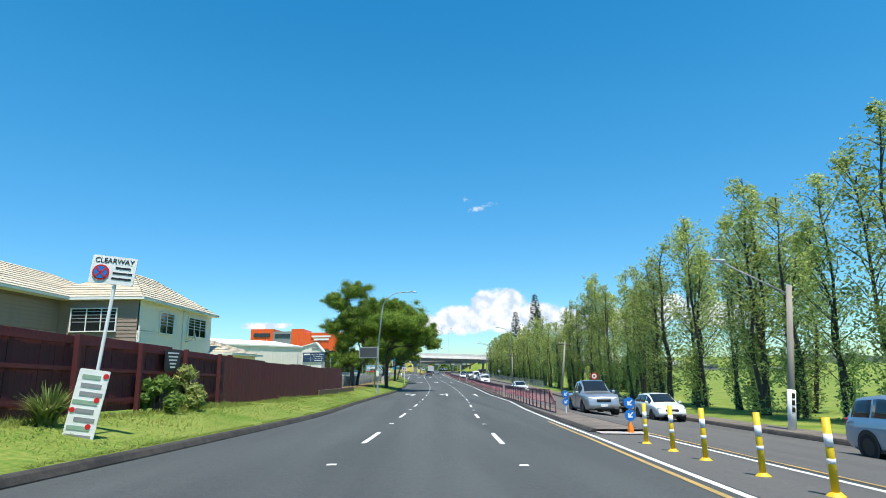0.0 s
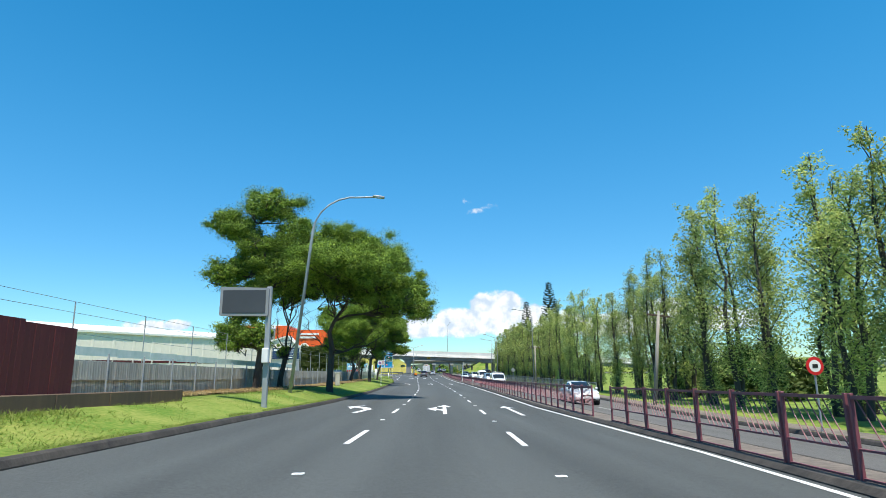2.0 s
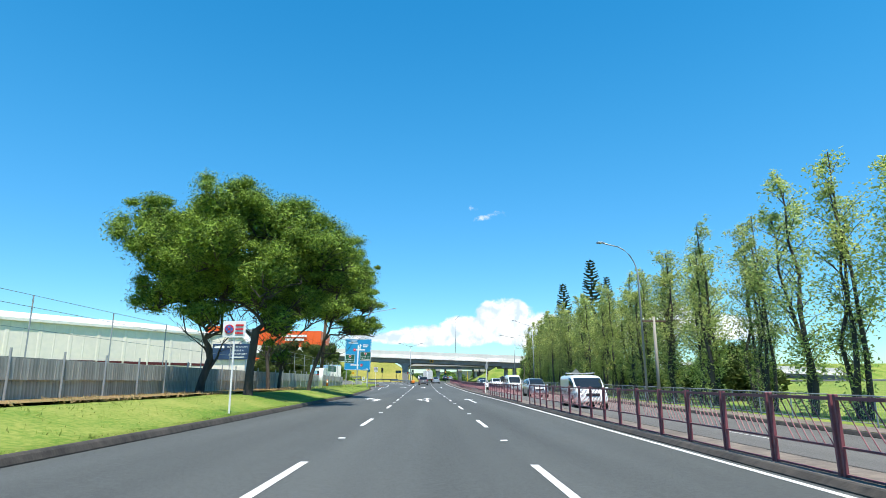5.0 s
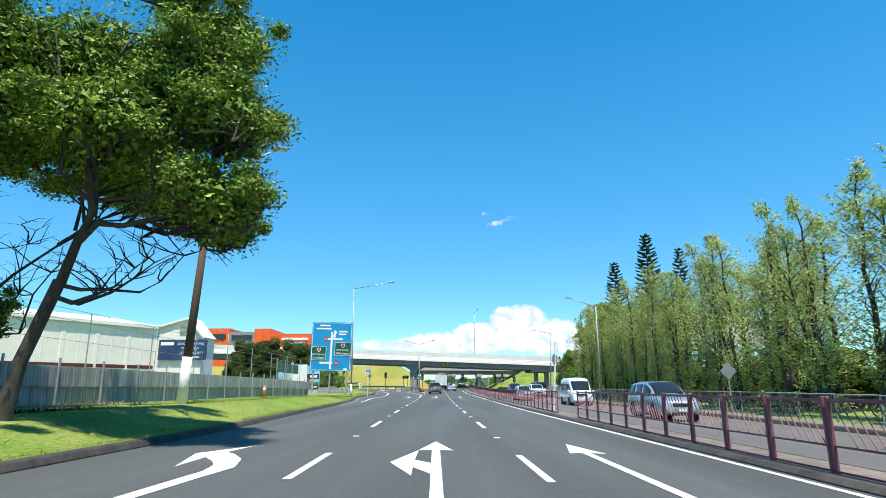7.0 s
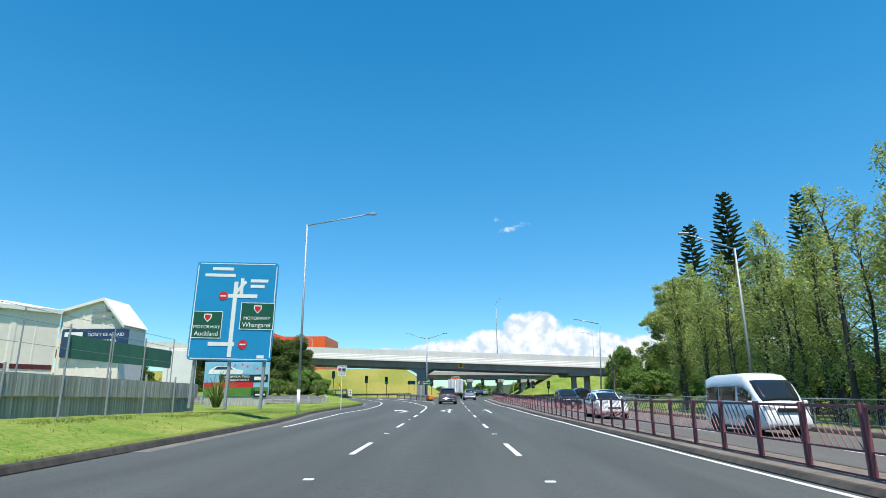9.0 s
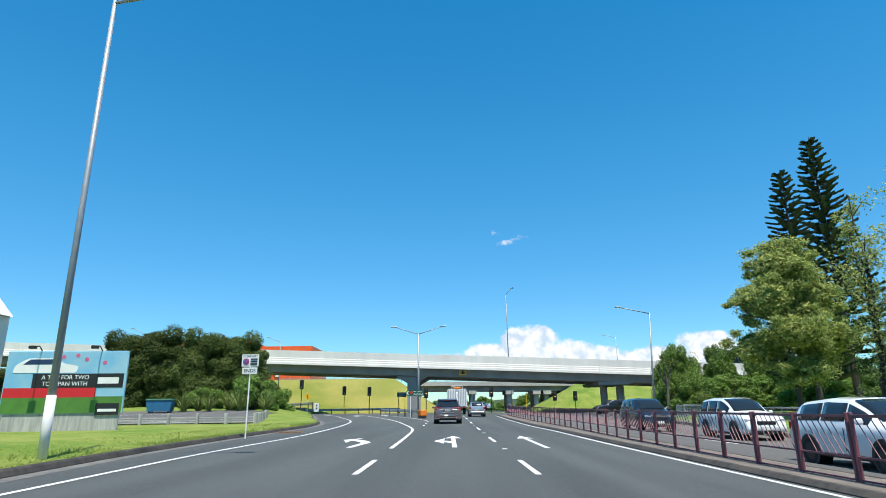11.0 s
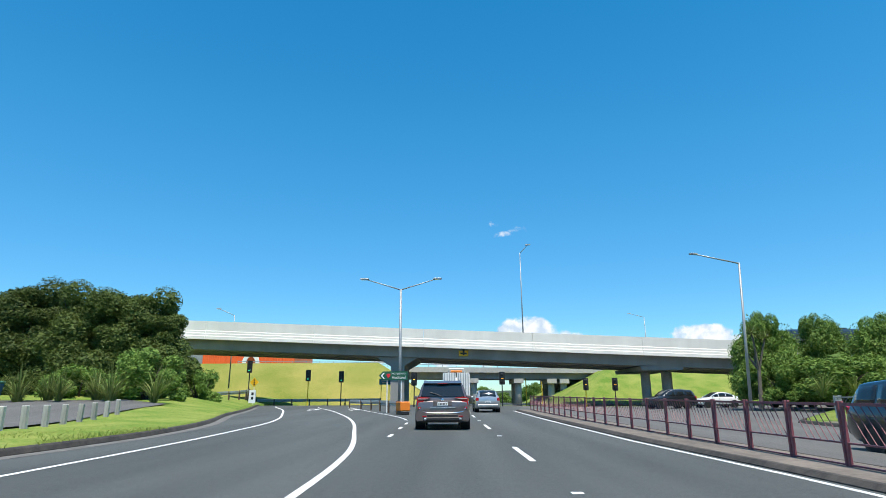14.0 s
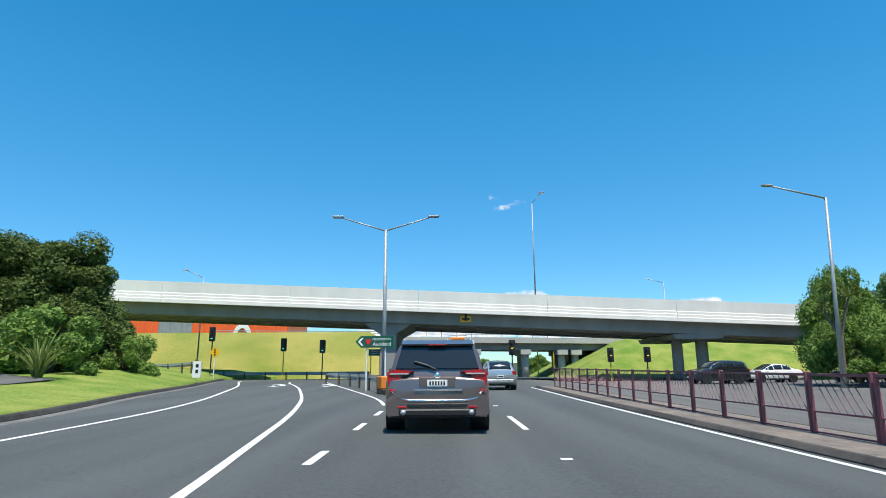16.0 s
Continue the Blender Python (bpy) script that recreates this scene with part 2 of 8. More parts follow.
def share(name, mesh, m, parent=None):
    """Another object on a mesh that exists already."""
    ob = new(name, mesh)
    ob.parent = parent
    ob.matrix_basis = m
    return ob


def thing(name, label, category, m=None, group="", kind=""):
    ob = new(name)
    ob.empty_display_size = 0.2
    if m is not None:
        ob.matrix_basis = m
    return tagged(ob, label, category, group, kind)


def add_box(bm, cx, cy, cz, sx, sy, sz, m=None, bevel=0.0):
    mm = Matrix.LocRotScale((cx, cy, cz), None, (sx, sy, sz))
    if m is not None:
        mm = m @ mm
    r = bmesh.ops.create_cube(bm, size=1.0, matrix=mm)
    if bevel:
        es = list({e for v in r["verts"] for e in v.link_edges})
        bmesh.ops.bevel(bm, geom=es, offset=bevel, segments=1, affect="EDGES")
    return bm


def box(cx, cy, cz, sx, sy, sz, bevel=0.0, m=None):
    return add_box(bmesh.new(), cx, cy, cz, sx, sy, sz, m, bevel)


def add_tube(bm, pts, radii, seg=8, cap=True):
    """A round tube through points, with a radius at each."""
    pts = [Vector(p) for p in pts]
    if not isinstance(radii, (list, tuple)):
        radii = [radii] * len(pts)
    rings = []
    for i, p in enumerate(pts):
        d = (pts[min(i + 1, len(pts) - 1)] - pts[max(i - 1, 0)]).normalized()
        a = d.orthogonal().normalized() if abs(d.z) < 0.9 else (Vector((1, 0, 0)) - d * d.x).normalized()
        b = d.cross(a)
        rings.append([bm.verts.new(p + (a * math.cos(k * 2 * math.pi / seg) + b * math.sin(k * 2 * math.pi / seg)) * radii[i]) for k in range(seg)])
    for r0, r1 in zip(rings, rings[1:]):
        for k in range(seg):
            bm.faces.new((r0[k], r0[(k + 1) % seg], r1[(k + 1) % seg], r1[k]))
    if cap:
        bm.faces.new(rings[0][::-1])
        bm.faces.new(rings[-1])
    return bm


def tube(pts, radii, seg=8):
    return add_tube(bmesh.new(), pts, radii, seg)


def prism(outline, y0, y1, axis="y", bm=None):
    """An outline of pairs pushed along an axis. axis y: pairs are x, z; x: y, z; z: x, y."""
    bm = bm or bmesh.new()
    def at(p, d):
        return {"y": (p[0], d, p[1]), "x": (d, p[0], p[1]), "z": (p[0], p[1], d)}[axis]
    a = [bm.verts.new(at(p, y0)) for p in outline]
    b = [bm.verts.new(at(p, y1)) for p in outline]
    n = len(outline)
    bm.faces.new(a)
    bm.faces.new(b[::-1])
    for i in range(n):
        bm.faces.new((a[i], b[i], b[(i + 1) % n], a[(i + 1) % n]))
    bmesh.ops.recalc_face_normals(bm, faces=bm.faces)
    return bm


def rounded(pairs, r, n=3):
    """Rounds the corners of an outline."""
    out = []
    k = len(pairs)
    for i in range(k):
        p, a, b = Vector(pairs[i]), Vector(pairs[i - 1]), Vector(pairs[(i + 1) % k])
        d0, d1 = (a - p), (b - p)
        s = min(r, d0.length / 2.01, d1.length / 2.01)
        p0, p1 = p + d0.normalized() * s, p + d1.normalized() * s
        for j in range(n + 1):
            t = j / n
            q = p0 * (1 - t) ** 2 + p * 2 * t * (1 - t) + p1 * t * t
            out.append((q.x, q.y))
    return out


def letters(name, text, size, m, material, parent, extrude=0.004, align="CENTER"):
    cu = bpy.data.curves.new(name, "FONT")
    cu.body, cu.size, cu.extrude, cu.align_x, cu.align_y = text, size, extrude, align, "CENTER"
    ob = bpy.data.objects.new(name, cu)
    scene.collection.objects.link(ob)
    dg = bpy.context.evaluated_depsgraph_get()
    me = bpy.data.meshes.new_from_object(ob.evaluated_get(dg))
    bpy.data.objects.remove(ob)
    me.materials.clear()
    me.materials.append(material)
    o = new(name, me)
    o.parent = parent
    o.matrix_basis = m
    return o


def scaled(m, s):
    return m @ Matrix.Diagonal((s[0], s[1], s[2], 1))


# ---------------- lie of the land ----------------
KNOTS = [-20, 10, 35, 60, 85, 110, 135, 160, 185, 210]
GRADE = [-0.0451, -0.0328, -0.0194, -0.0104, -0.0041, 0.0006, 0.0004, 0.0013, 0.0098, 0.0151]
BEND = [0.0439, 0.0463, 0.0471, 0.0369, 0.0169, -0.0019, -0.0056, 0.001, 0.0005, -0.0004]
_yy = np.arange(-40.0, 400.0, 1.0)


def _sum(slope, stop):
    v = np.where(_yy > stop, 0.0, np.interp(_yy, KNOTS, slope))
    c = np.concatenate([[0], np.cumsum((v[1:] + v[:-1]) / 2)])
    return c - np.interp(0, _yy, c)


_G, _X = _sum(GRADE, 245), _sum(BEND, 210)


def G(y):
    return float(np.interp(y, _yy, _G))


def XC(y):
    return float(np.interp(y, _yy, _X))


def heading(y):
    return -math.degrees(math.atan((XC(y + 1) - XC(y - 1)) / 2))


def table(pairs):
    xs, vs = [p[0] for p in pairs], [p[1] for p in pairs]
    return lambda y: float(np.interp(y, xs, vs))


def curve(pairs):
    """A table whose corners are rounded off."""
    f = table(pairs)
    return lambda y: sum(f(y + d) * w for d, w in ((-4, 1), (-2.7, 2), (-1.3, 3), (0, 4), (1.3, 3), (2.7, 2), (4, 1))) / 16


KERB_L = curve([(-40, -5.1), (8, -5.17), (25, -5.05), (36, -5.6), (52, -5.75), (62, -5.5), (116, -5.75), (125, -5.55), (138, -6.1), (150, -6.5), (163, -7.2), (176, -8.7), (185, -8.9), (192, -8.75), (198, -8.7), (205, -9.7), (214.5, -12.5), (226.5, -15.1), (245, -20)])
EDGE_R = table([(-40, 3.1), (7, 3.42), (15, 3.75), (24, 3.95), (33, 4.15), (44, 4.55), (53, 4.43), (62, 4.25), (80, 4.5), (115, 4.9), (150, 5.0), (165, 5.2), (190, 5.12), (197, 4.85), (212, 4.78), (226, 4.9), (400, 4.9)])
MED_R = table([(-40, 5.5), (0, 5.5), (16, 5.6), (30, 5.8), (110, 6.3), (150, 6.75), (190, 7.0), (400, 6.9)])
KERB_R = table([(-40, 13.1), (60, 13.1), (100, 14.2), (190, 14.6), (210, 17), (222, 26), (240, 40), (400, 40)])
DROP_R = table([(-40, -0.9), (60, -0.9), (140, -0.38), (200, -0.25), (400, -0.1)])
CROSS = table([(60, -0.0256), (140, -0.016), (220, -0.005)])


def surf(u, y):
    """Height of the road's surface u metres to the side of the line."""
    s = CROSS(y)
    e = MED_R(y)
    if u <= e:
        return G(y) + s * max(u, -20)
    k = min((u - e) / (12.0 - e), 1.0)
    return G(y) + s * e * (1 - k) + DROP_R(y) * k


RISE = table([(-40, 0.42), (150, 0.42), (175, 0.22), (200, 0.10), (400, 0.06)])


def land(u, y):
    """Height of the open ground beside the road."""
    k = KERB_L(y)
    if u < k:
        v = min((k - u) / 2.6, 1.0)
        back = min(max(y - 203, 0) * 0.05, 1.1) * min((k - u) / 6, 1.0)
        return surf(k, y) + 0.14 + RISE(y) * v * v * (3 - 2 * v) + back
    k = KERB_R(y)
    v = min(max(u - k, 0) / 3.0, 1.0)
    return surf(k, y) + 0.14 - 0.05 * v


def at(u, y, z=0.0):
    return (XC(y) + u, y, z)


def on_land(u, y, turn=0.0, dz=0.0):
    return pose(XC(y) + u, y, land(u, y) + dz, 0, 0, heading(y) + turn)


def on_road(u, y, turn=0.0, dz=0.0):
    pitch = math.degrees(math.atan((surf(u, y + 1) - surf(u, y - 1)) / 2))
    return pose(XC(y) + u, y, surf(u, y) + dz, 0, 0, heading(y) + turn) @ pose(0, 0, 0, pitch if abs(turn) < 90 else -pitch, 0, 0)


def strip(name, ua, ub, y0, y1, material, lift=0.0, n=4, step=2.0, ground=surf, parent=None):
    """A ribbon laid on the ground between two side offsets (functions of y)."""
    bm = bmesh.new()
    rows = []
    k = max(1, int(math.ceil((y1 - y0) / step)))
    for i in range(k + 1):
        y = y0 + (y1 - y0) * i / k
        a, b = (ua(y) if callable(ua) else ua), (ub(y) if callable(ub) else ub)
        rows.append([bm.verts.new(at(a + (b - a) * j / n, y, ground(a + (b - a) * j / n, y) + lift)) for j in range(n + 1)])
    for r0, r1 in zip(rows, rows[1:]):
        for j in range(n):
            bm.faces.new((r0[j], r0[j + 1], r1[j + 1], r1[j]))
    return part(name, bm, material, parent)


# ---------------- ground, roads, kerbs ----------------
def build_ground():
    bm = bmesh.new()
    ys = [-900, -300, -120, -60] + list(range(-40, 262, 3)) + [275, 300, 350, 450, 700, 1500, 4200]
    rows = []
    for y in ys:
        yc = min(max(y, -40), 399)
        kl, kr = KERB_L(yc), KERB_R(yc)
        us = [-3500, -700, -220, -90, -50, -34, -24, -17, -13, -11] + [kl - d for d in (4.2, 3.2, 2.6, 1.9, 1.3, 0.7, 0.14)] + [kl + 0.05, kr - 0.05] + [kr + d for d in (0.14, 1.5, 3.0, 5, 9)] + [60, 120, 300, 900, 3500]
        us = sorted(us)
        row = []
        for u in us:
            z = land(u, yc)
            if kl < u < kr:
                z = min(surf(kl, yc), surf(kr, yc)) - 0.5
            z += 0.05 * noise.noise((u * 0.35, y * 0.35, 0)) if not (kl - 1.5 < u < kr + 1.2) else 0
            row.append(bm.verts.new(at(u, y, z) if -40 <= y <= 399 else (XC(yc) + u, y, z)))
        rows.append(row)
    for r0, r1 in zip(rows, rows[1:]):
        for j in range(len(r0) - 1):
            bm.faces.new((r0[j], r0[j + 1], r1[j + 1], r1[j]))
    return tagged(part("ground", bm, GRASS, smooth=True), "mown green grass verge and open ground", "ground", kind="structure")


build_ground()
tagged(strip("road", lambda y: KERB_L(y), lambda y: MED_R(y), -40, 245, ASPHALT, 0, 10), "dark grey asphalt road with three lanes", "road", kind="structure")
tagged(strip("road_opposite", lambda y: MED_R(y), lambda y: KERB_R(y), -40, 245, ASPHALT_OLD, 0, 8), "grey asphalt road for oncoming traffic", "road", kind="structure")


def cross_road():
    bm = bmesh.new()
    xs = np.linspace(-120, 160, 60)
    rows = [[bm.verts.new((x, y, G(min(y, 245)) - 0.02 + (0.002 * (y - 245)) + (0.0 if y > 246 else 0.03))) for x in xs] for y in (226.0, 236.0, 246.0, 270.0, 340.0)]
    for r0, r1 in zip(rows, rows[1:]):
        for j in range(len(xs) - 1):
            x = (xs[j] + xs[j + 1]) / 2
            if r0[0].co.y > 240 and not (-14 < x < 62) and r0[0].co.y < 250:
                continue
            if r0[0].co.y > 240 and not (-14 < x < 34):
                continue
            if r0[0].co.y < 240 and -23 < x - 3 < 41:
                continue
            bm.faces.new((r0[j], r0[j + 1], r1[j + 1], r1[j]))
    return tagged(part("road_junction", bm, ASPHALT), "asphalt junction beneath the motorway bridge", "road", kind="structure")


cross_road()


def kerb_run(name, line, side, y0, y1, width=0.16, high=0.14, step=2.0, cap=False):
    """A kerb with a battered, rounded face; side -1: the ground lies towards -u."""
    bm = bmesh.new()
    rows = []
    k = int((y1 - y0) / step)
    for i in range(k + 1):
        y = y0 + (y1 - y0) * i / k
        u = line(y)
        base = surf(u, y)
        prof = [(0.02, -0.08), (0.02, 0.02), (-0.03, high - 0.03), (-0.07, high), (-width, high + 0.004), (-width - 0.01, -0.08)]
        rows.append([bm.verts.new(at(u + p * -side, y, base + h)) for p, h in prof])
    for r0, r1 in zip(rows, rows[1:]):
        for j in range(len(r0) - 1):
            bm.faces.new((r0[j], r0[j + 1], r1[j + 1], r1[j]))
    if cap:
        bm.faces.new(rows[0])
    bmesh.ops.recalc_face_normals(bm, faces=bm.faces)
    return tagged(part(name, bm, KERB), "weathered concrete kerb along the road", "kerb", kind="structure")


kerb_run("kerb_left", KERB_L, -1, -38, 244)
kerb_run("kerb_right", KERB_R, 1, -38, 214)
MED_L = lambda y: EDGE_R(y) + 0.22
kerb_run("kerb_median_near", MED_L, 1, 17, 225, high=0.09, cap=True)
kerb_run("kerb_median_far", lambda y: MED_R(y) + 0.0, -1, 17, 225, high=0.09, cap=True)
tagged(strip("pavement_median_nose", lambda y: MED_L(y) + 0.14, lambda y: MED_R(y) - 0.14, 16.2, 17.0, CONCRETE, 0.03, 2, 0.4), "pale concrete nose of the median", "pavement", kind="structure")
tagged(strip("pavement_painted_median", lambda y: EDGE_R(y) + 0.1, lambda y: MED_R(y) - 0.3, -30, 16.2, ASPHALT_OLD, 0.003, 3), "brownish worn asphalt between the median lines", "pavement", kind="structure")
tagged(strip("pavement_median", lambda y: MED_L(y) + 0.15, lambda y: MED_R(y) - 0.15, 17, 225, PAVING, 0.088, 3), "brown weathered median paving", "pavement", kind="structure")
tagged(strip("pavement_verge", lambda y: KERB_R(y) + 0.17, lambda y: KERB_R(y) + 1.5, -38, 208, PAVING, 0.155, 2), "dry dusty footpath beside the trees", "pavement", kind="structure")
tagged(strip("ground_litter", -12.2, -9.3, 47, 128, DRYGRASS, 0.09, 8, 1.2, ground=land), "dry brown grass and leaf litter along the fence", "ground", kind="structure")


tagged(strip("road_channel", lambda y: KERB_L(y), lambda y: KERB_L(y) + 0.4, 150, 236, mat("worn_channel_concrete", (0.17, 0.16, 0.145), 0.9, col2=(0.10, 0.095, 0.088), scale=6, scale2=1.2, amount=1.0), 0.005, 2), "pale worn drainage channel beside the kerb", "road", kind="structure")


# ---------------- road markings ----------------
def line(name, ua, y0, y1, width, material=PAINT, label="white painted road line"):
    f = ua if callable(ua) else (lambda y: ua)
    ob = strip(name, lambda y: f(y) - width / 2, lambda y: f(y) + width / 2, y0, y1, material, 0.006, 1, 1.0)
    return tagged(ob, label, "road marking", kind="structure")


PITCH = 10.5
FIRST = 9.65
LANE_L = table([(0, -1.78), (30, -1.93), (400, -1.95)])
LANE_R = table([(0, 1.18), (26, 1.2), (44, 1.46), (400, 1.45)])
stud_bm = bmesh.new()
add_box(stud_bm, 0, 0, 0.009, 0.15, 0.11, 0.018, bevel=0.006)
stud0 = tagged(part("road_stud", stud_bm, WHITE), "small white reflective road stud", "road stud", "studs on the lane lines")
for side, u in (("left", LANE_L), ("right", LANE_R)):
    k = -2
    while FIRST + k * PITCH < 228:
        yc = FIRST + k * PITCH
        if side == "right" or yc < 172:
            line("lane_dash", u, yc + PITCH / 2 - 1.55, yc + PITCH / 2 + 1.55, 0.12, label="white broken lane line")
            if side == "left" and k == -2:
                stud0.matrix_basis = on_road(u(yc), yc)
            else:
                copy_thing(stud0, on_road(u(yc), yc))
        k += 1
line("edge_line_right", EDGE_R, -30, 225, 0.12)
line("median_line_yellow", lambda y: EDGE_R(y) - 0.25, -30, 22, 0.10, YELLOW_LINE, "faded yellow no-stopping line")
line("median_line_far", lambda y: MED_R(y) - 0.25, -30, 17, 0.11)
line("median_line_far_yellow", lambda y: MED_R(y) + 0.02, -30, 17, 0.10, YELLOW_LINE, "faded yellow no-stopping line")
SLIP_L = curve([(160, -6.1), (176, -6.95), (186, -6.6), (196.6, -6.92), (202, -7.35), (207, -7.75), (213, -8.9), (221, -11.0), (227, -12.5), (240, -17)])
SLIP_R = curve([(178, -1.95), (190, -2.0), (194, -2.2), (197, -2.6), (200.6, -3.2), (204, -3.6), (212, -5.1), (222, -7.6), (227, -9), (236, -12)])
line("edge_line_slip", SLIP_L, 160, 240, 0.13)
line("lane_line_slip", SLIP_R, 178, 236, 0.13)
line("edge_line_island", curve([(209.4, -1.79), (214.5, -2.9), (223.5, -5.5), (239, -9.8)]), 209.4, 236, 0.12)
for y, y2 in ((198.2, 199.4), (202.2, 203.6), (205.6, 207.1)):
    line("give_way_dash", -1.8, y, y2, 0.12, label="white broken turning line")
for k in range(13):
    line("far_lane_dash", 9.3 + 0.008 * k * PITCH, 66 + k * PITCH, 69 + k * PITCH, 0.11, label="white broken lane line of the opposite road")


def paint_shape(name, outline, u, y, label):
    """A flat painted figure; outline in metres across and along the lane."""
    bm = bmesh.new()
    vs = [bm.verts.new(at(u + a, y + b, surf(u + a, y + b) + 0.007)) for a, b in outline]
    f = bm.faces.new(vs)
    f.normal_update()
    bmesh.ops.triangulate(bm, faces=[f], ngon_method="EAR_CLIP")
    bmesh.ops.recalc_face_normals(bm, faces=bm.faces)
    if bm.faces[:][0].normal.z < 0:
        bmesh.ops.reverse_faces(bm, faces=bm.faces[:])
    return tagged(part(name, bm, PAINT), label, "road arrow", kind="structure")


AHEAD = [(-0.078, 0), (0.078, 0), (0.078, 5.4), (0.33, 5.3), (0.0, 7.2), (-0.33, 5.3), (-0.078, 5.4)]
TURN = [(0.45, 0), (0.66, 0), (0.80, 1.7), (0.90, 2.6), (0.68, 3.6), (0.34, 4.3), (0.10, 4.6), (0.25, 5.8), (-0.35, 4.35), (0.03, 2.6), (0.02, 3.8), (0.32, 3.3), (0.52, 2.8), (0.60, 2.2), (0.52, 1.0)]
BRANCH = [(-0.08, 2.15), (-0.08, 3.35), (-0.35, 3.75), (-0.33, 5.3), (-0.73, 3.4), (-0.34, 1.95), (-0.35, 2.85)]
for y in (55.2, 116.8, 178.4):
    paint_shape("arrow_left", TURN, -3.85, y, "white left-turn arrow painted on the lane")
    paint_shape("arrow_ahead", AHEAD, -0.02, y, "white straight-ahead arrow painted on the lane")
    paint_shape("arrow_branch", BRANCH, -0.02, y, "white left branch of a painted lane arrow")
    paint_shape("arrow_ahead", AHEAD, 2.8, y - 0.3, "white straight-ahead arrow painted on the lane")
paint_shape("arrow_left", TURN, -11.0, 226, "white left-turn arrow painted on the slip lane")
paint_shape("arrow_left", TURN, -7.8, 226, "white left-turn arrow painted on the slip lane")


# ---------------- median fence ----------------
def fence_bay(end=False):
    """One bay between two posts; the end bay falls away to a low post."""
    label = "sloping end panel of the maroon steel median fence" if end else "maroon steel pedestrian fence panel with slanted bars"
    bay = thing("median_fence_panel", label, "fence panel", group="median fence")
    drop = 0.5 if end else 0.0
    post = part("post", box(-0.05, 0, 0.43 - drop / 2, 0.052, 0.052, 1.18 - drop, 0.006), RED_STEEL, bay)
    if end:
        part("post", box(-0.05, 1.43, 0.43, 0.052, 0.052, 1.18, 0.006), RED_STEEL, bay)
    else:
        share("post", post.data, pose(0, 1.43, 0), bay)
    part("top_rail", prism([(0.03, 0.945 - drop), (1.40, 0.945), (1.40, 0.99), (0.03, 0.99 - drop)], -0.075, -0.025, "x"), RED_STEEL, bay)
    part("bottom_rail", box(-0.05, 0.715, 0.36, 0.035, 1.37, 0.03, 0.004), RED_STEEL, bay)
    part("ground_rail", box(-0.05, 0.715, 0.025, 0.035, 1.37, 0.03, 0.004), RED_STEEL, bay)
    bar = None
    for i in range(6):
        y0 = 0.05 + i * 0.175
        y1 = y0 + 0.42
        top = 0.95 - drop * (1 - y1 / 1.43)
        if end:
            part("bar", tube([(-0.05, y0, 0.36), (-0.05, y1, top)], 0.009, 6), RED_STEEL, bay)
        elif bar is None:
            bar = part("bar", tube([(-0.05, 0, 0.36), (-0.05, 0.42, 0.95)], 0.009, 6), RED_STEEL, bay)
            bar.location = (0, y0, 0)
        else:
            share("bar", bar.data, pose(0, y0, 0), bay)
    return bay


GAPS = ((51.9, 53.4), (113.6, 115.8), (135.4, 138.4))
FENCE_U = table([(0, 5.0), (27, 4.85), (44, 5.0), (60, 5.0), (106, 5.38), (134, 5.62), (148, 5.95), (180, 6.2), (190, 6.38), (198, 6.3), (206, 6.1), (226, 6.1)])
first_bay = fence_bay()
y = 28.3
made = False
while y < 223:
    nxt = y + 1.53
    gap = [g for g in GAPS if y < g[1] and nxt > g[0]]
    if gap:
        y = gap[0][1]
        continue
    u = FENCE_U(y)
    p = pose(XC(y) + u, y, surf(u, y) + 0.09, math.degrees(math.atan((surf(u, y + 2) - surf(u, y)) / 2)), 0, heading(y) - math.degrees(math.atan((FENCE_U(y + 2) - u) / 2)))
    if not made:
        q = y - 1.5
        fence_bay(True).matrix_basis = pose(XC(q) + u, q, surf(u, q) + 0.09, math.degrees(math.atan((surf(u, q + 2) - surf(u, q)) / 2)), 0, heading(q))
    if made:
        copy_thing(first_bay, p)
    else:
        first_bay.matrix_basis = p
        made = True
    y = nxt


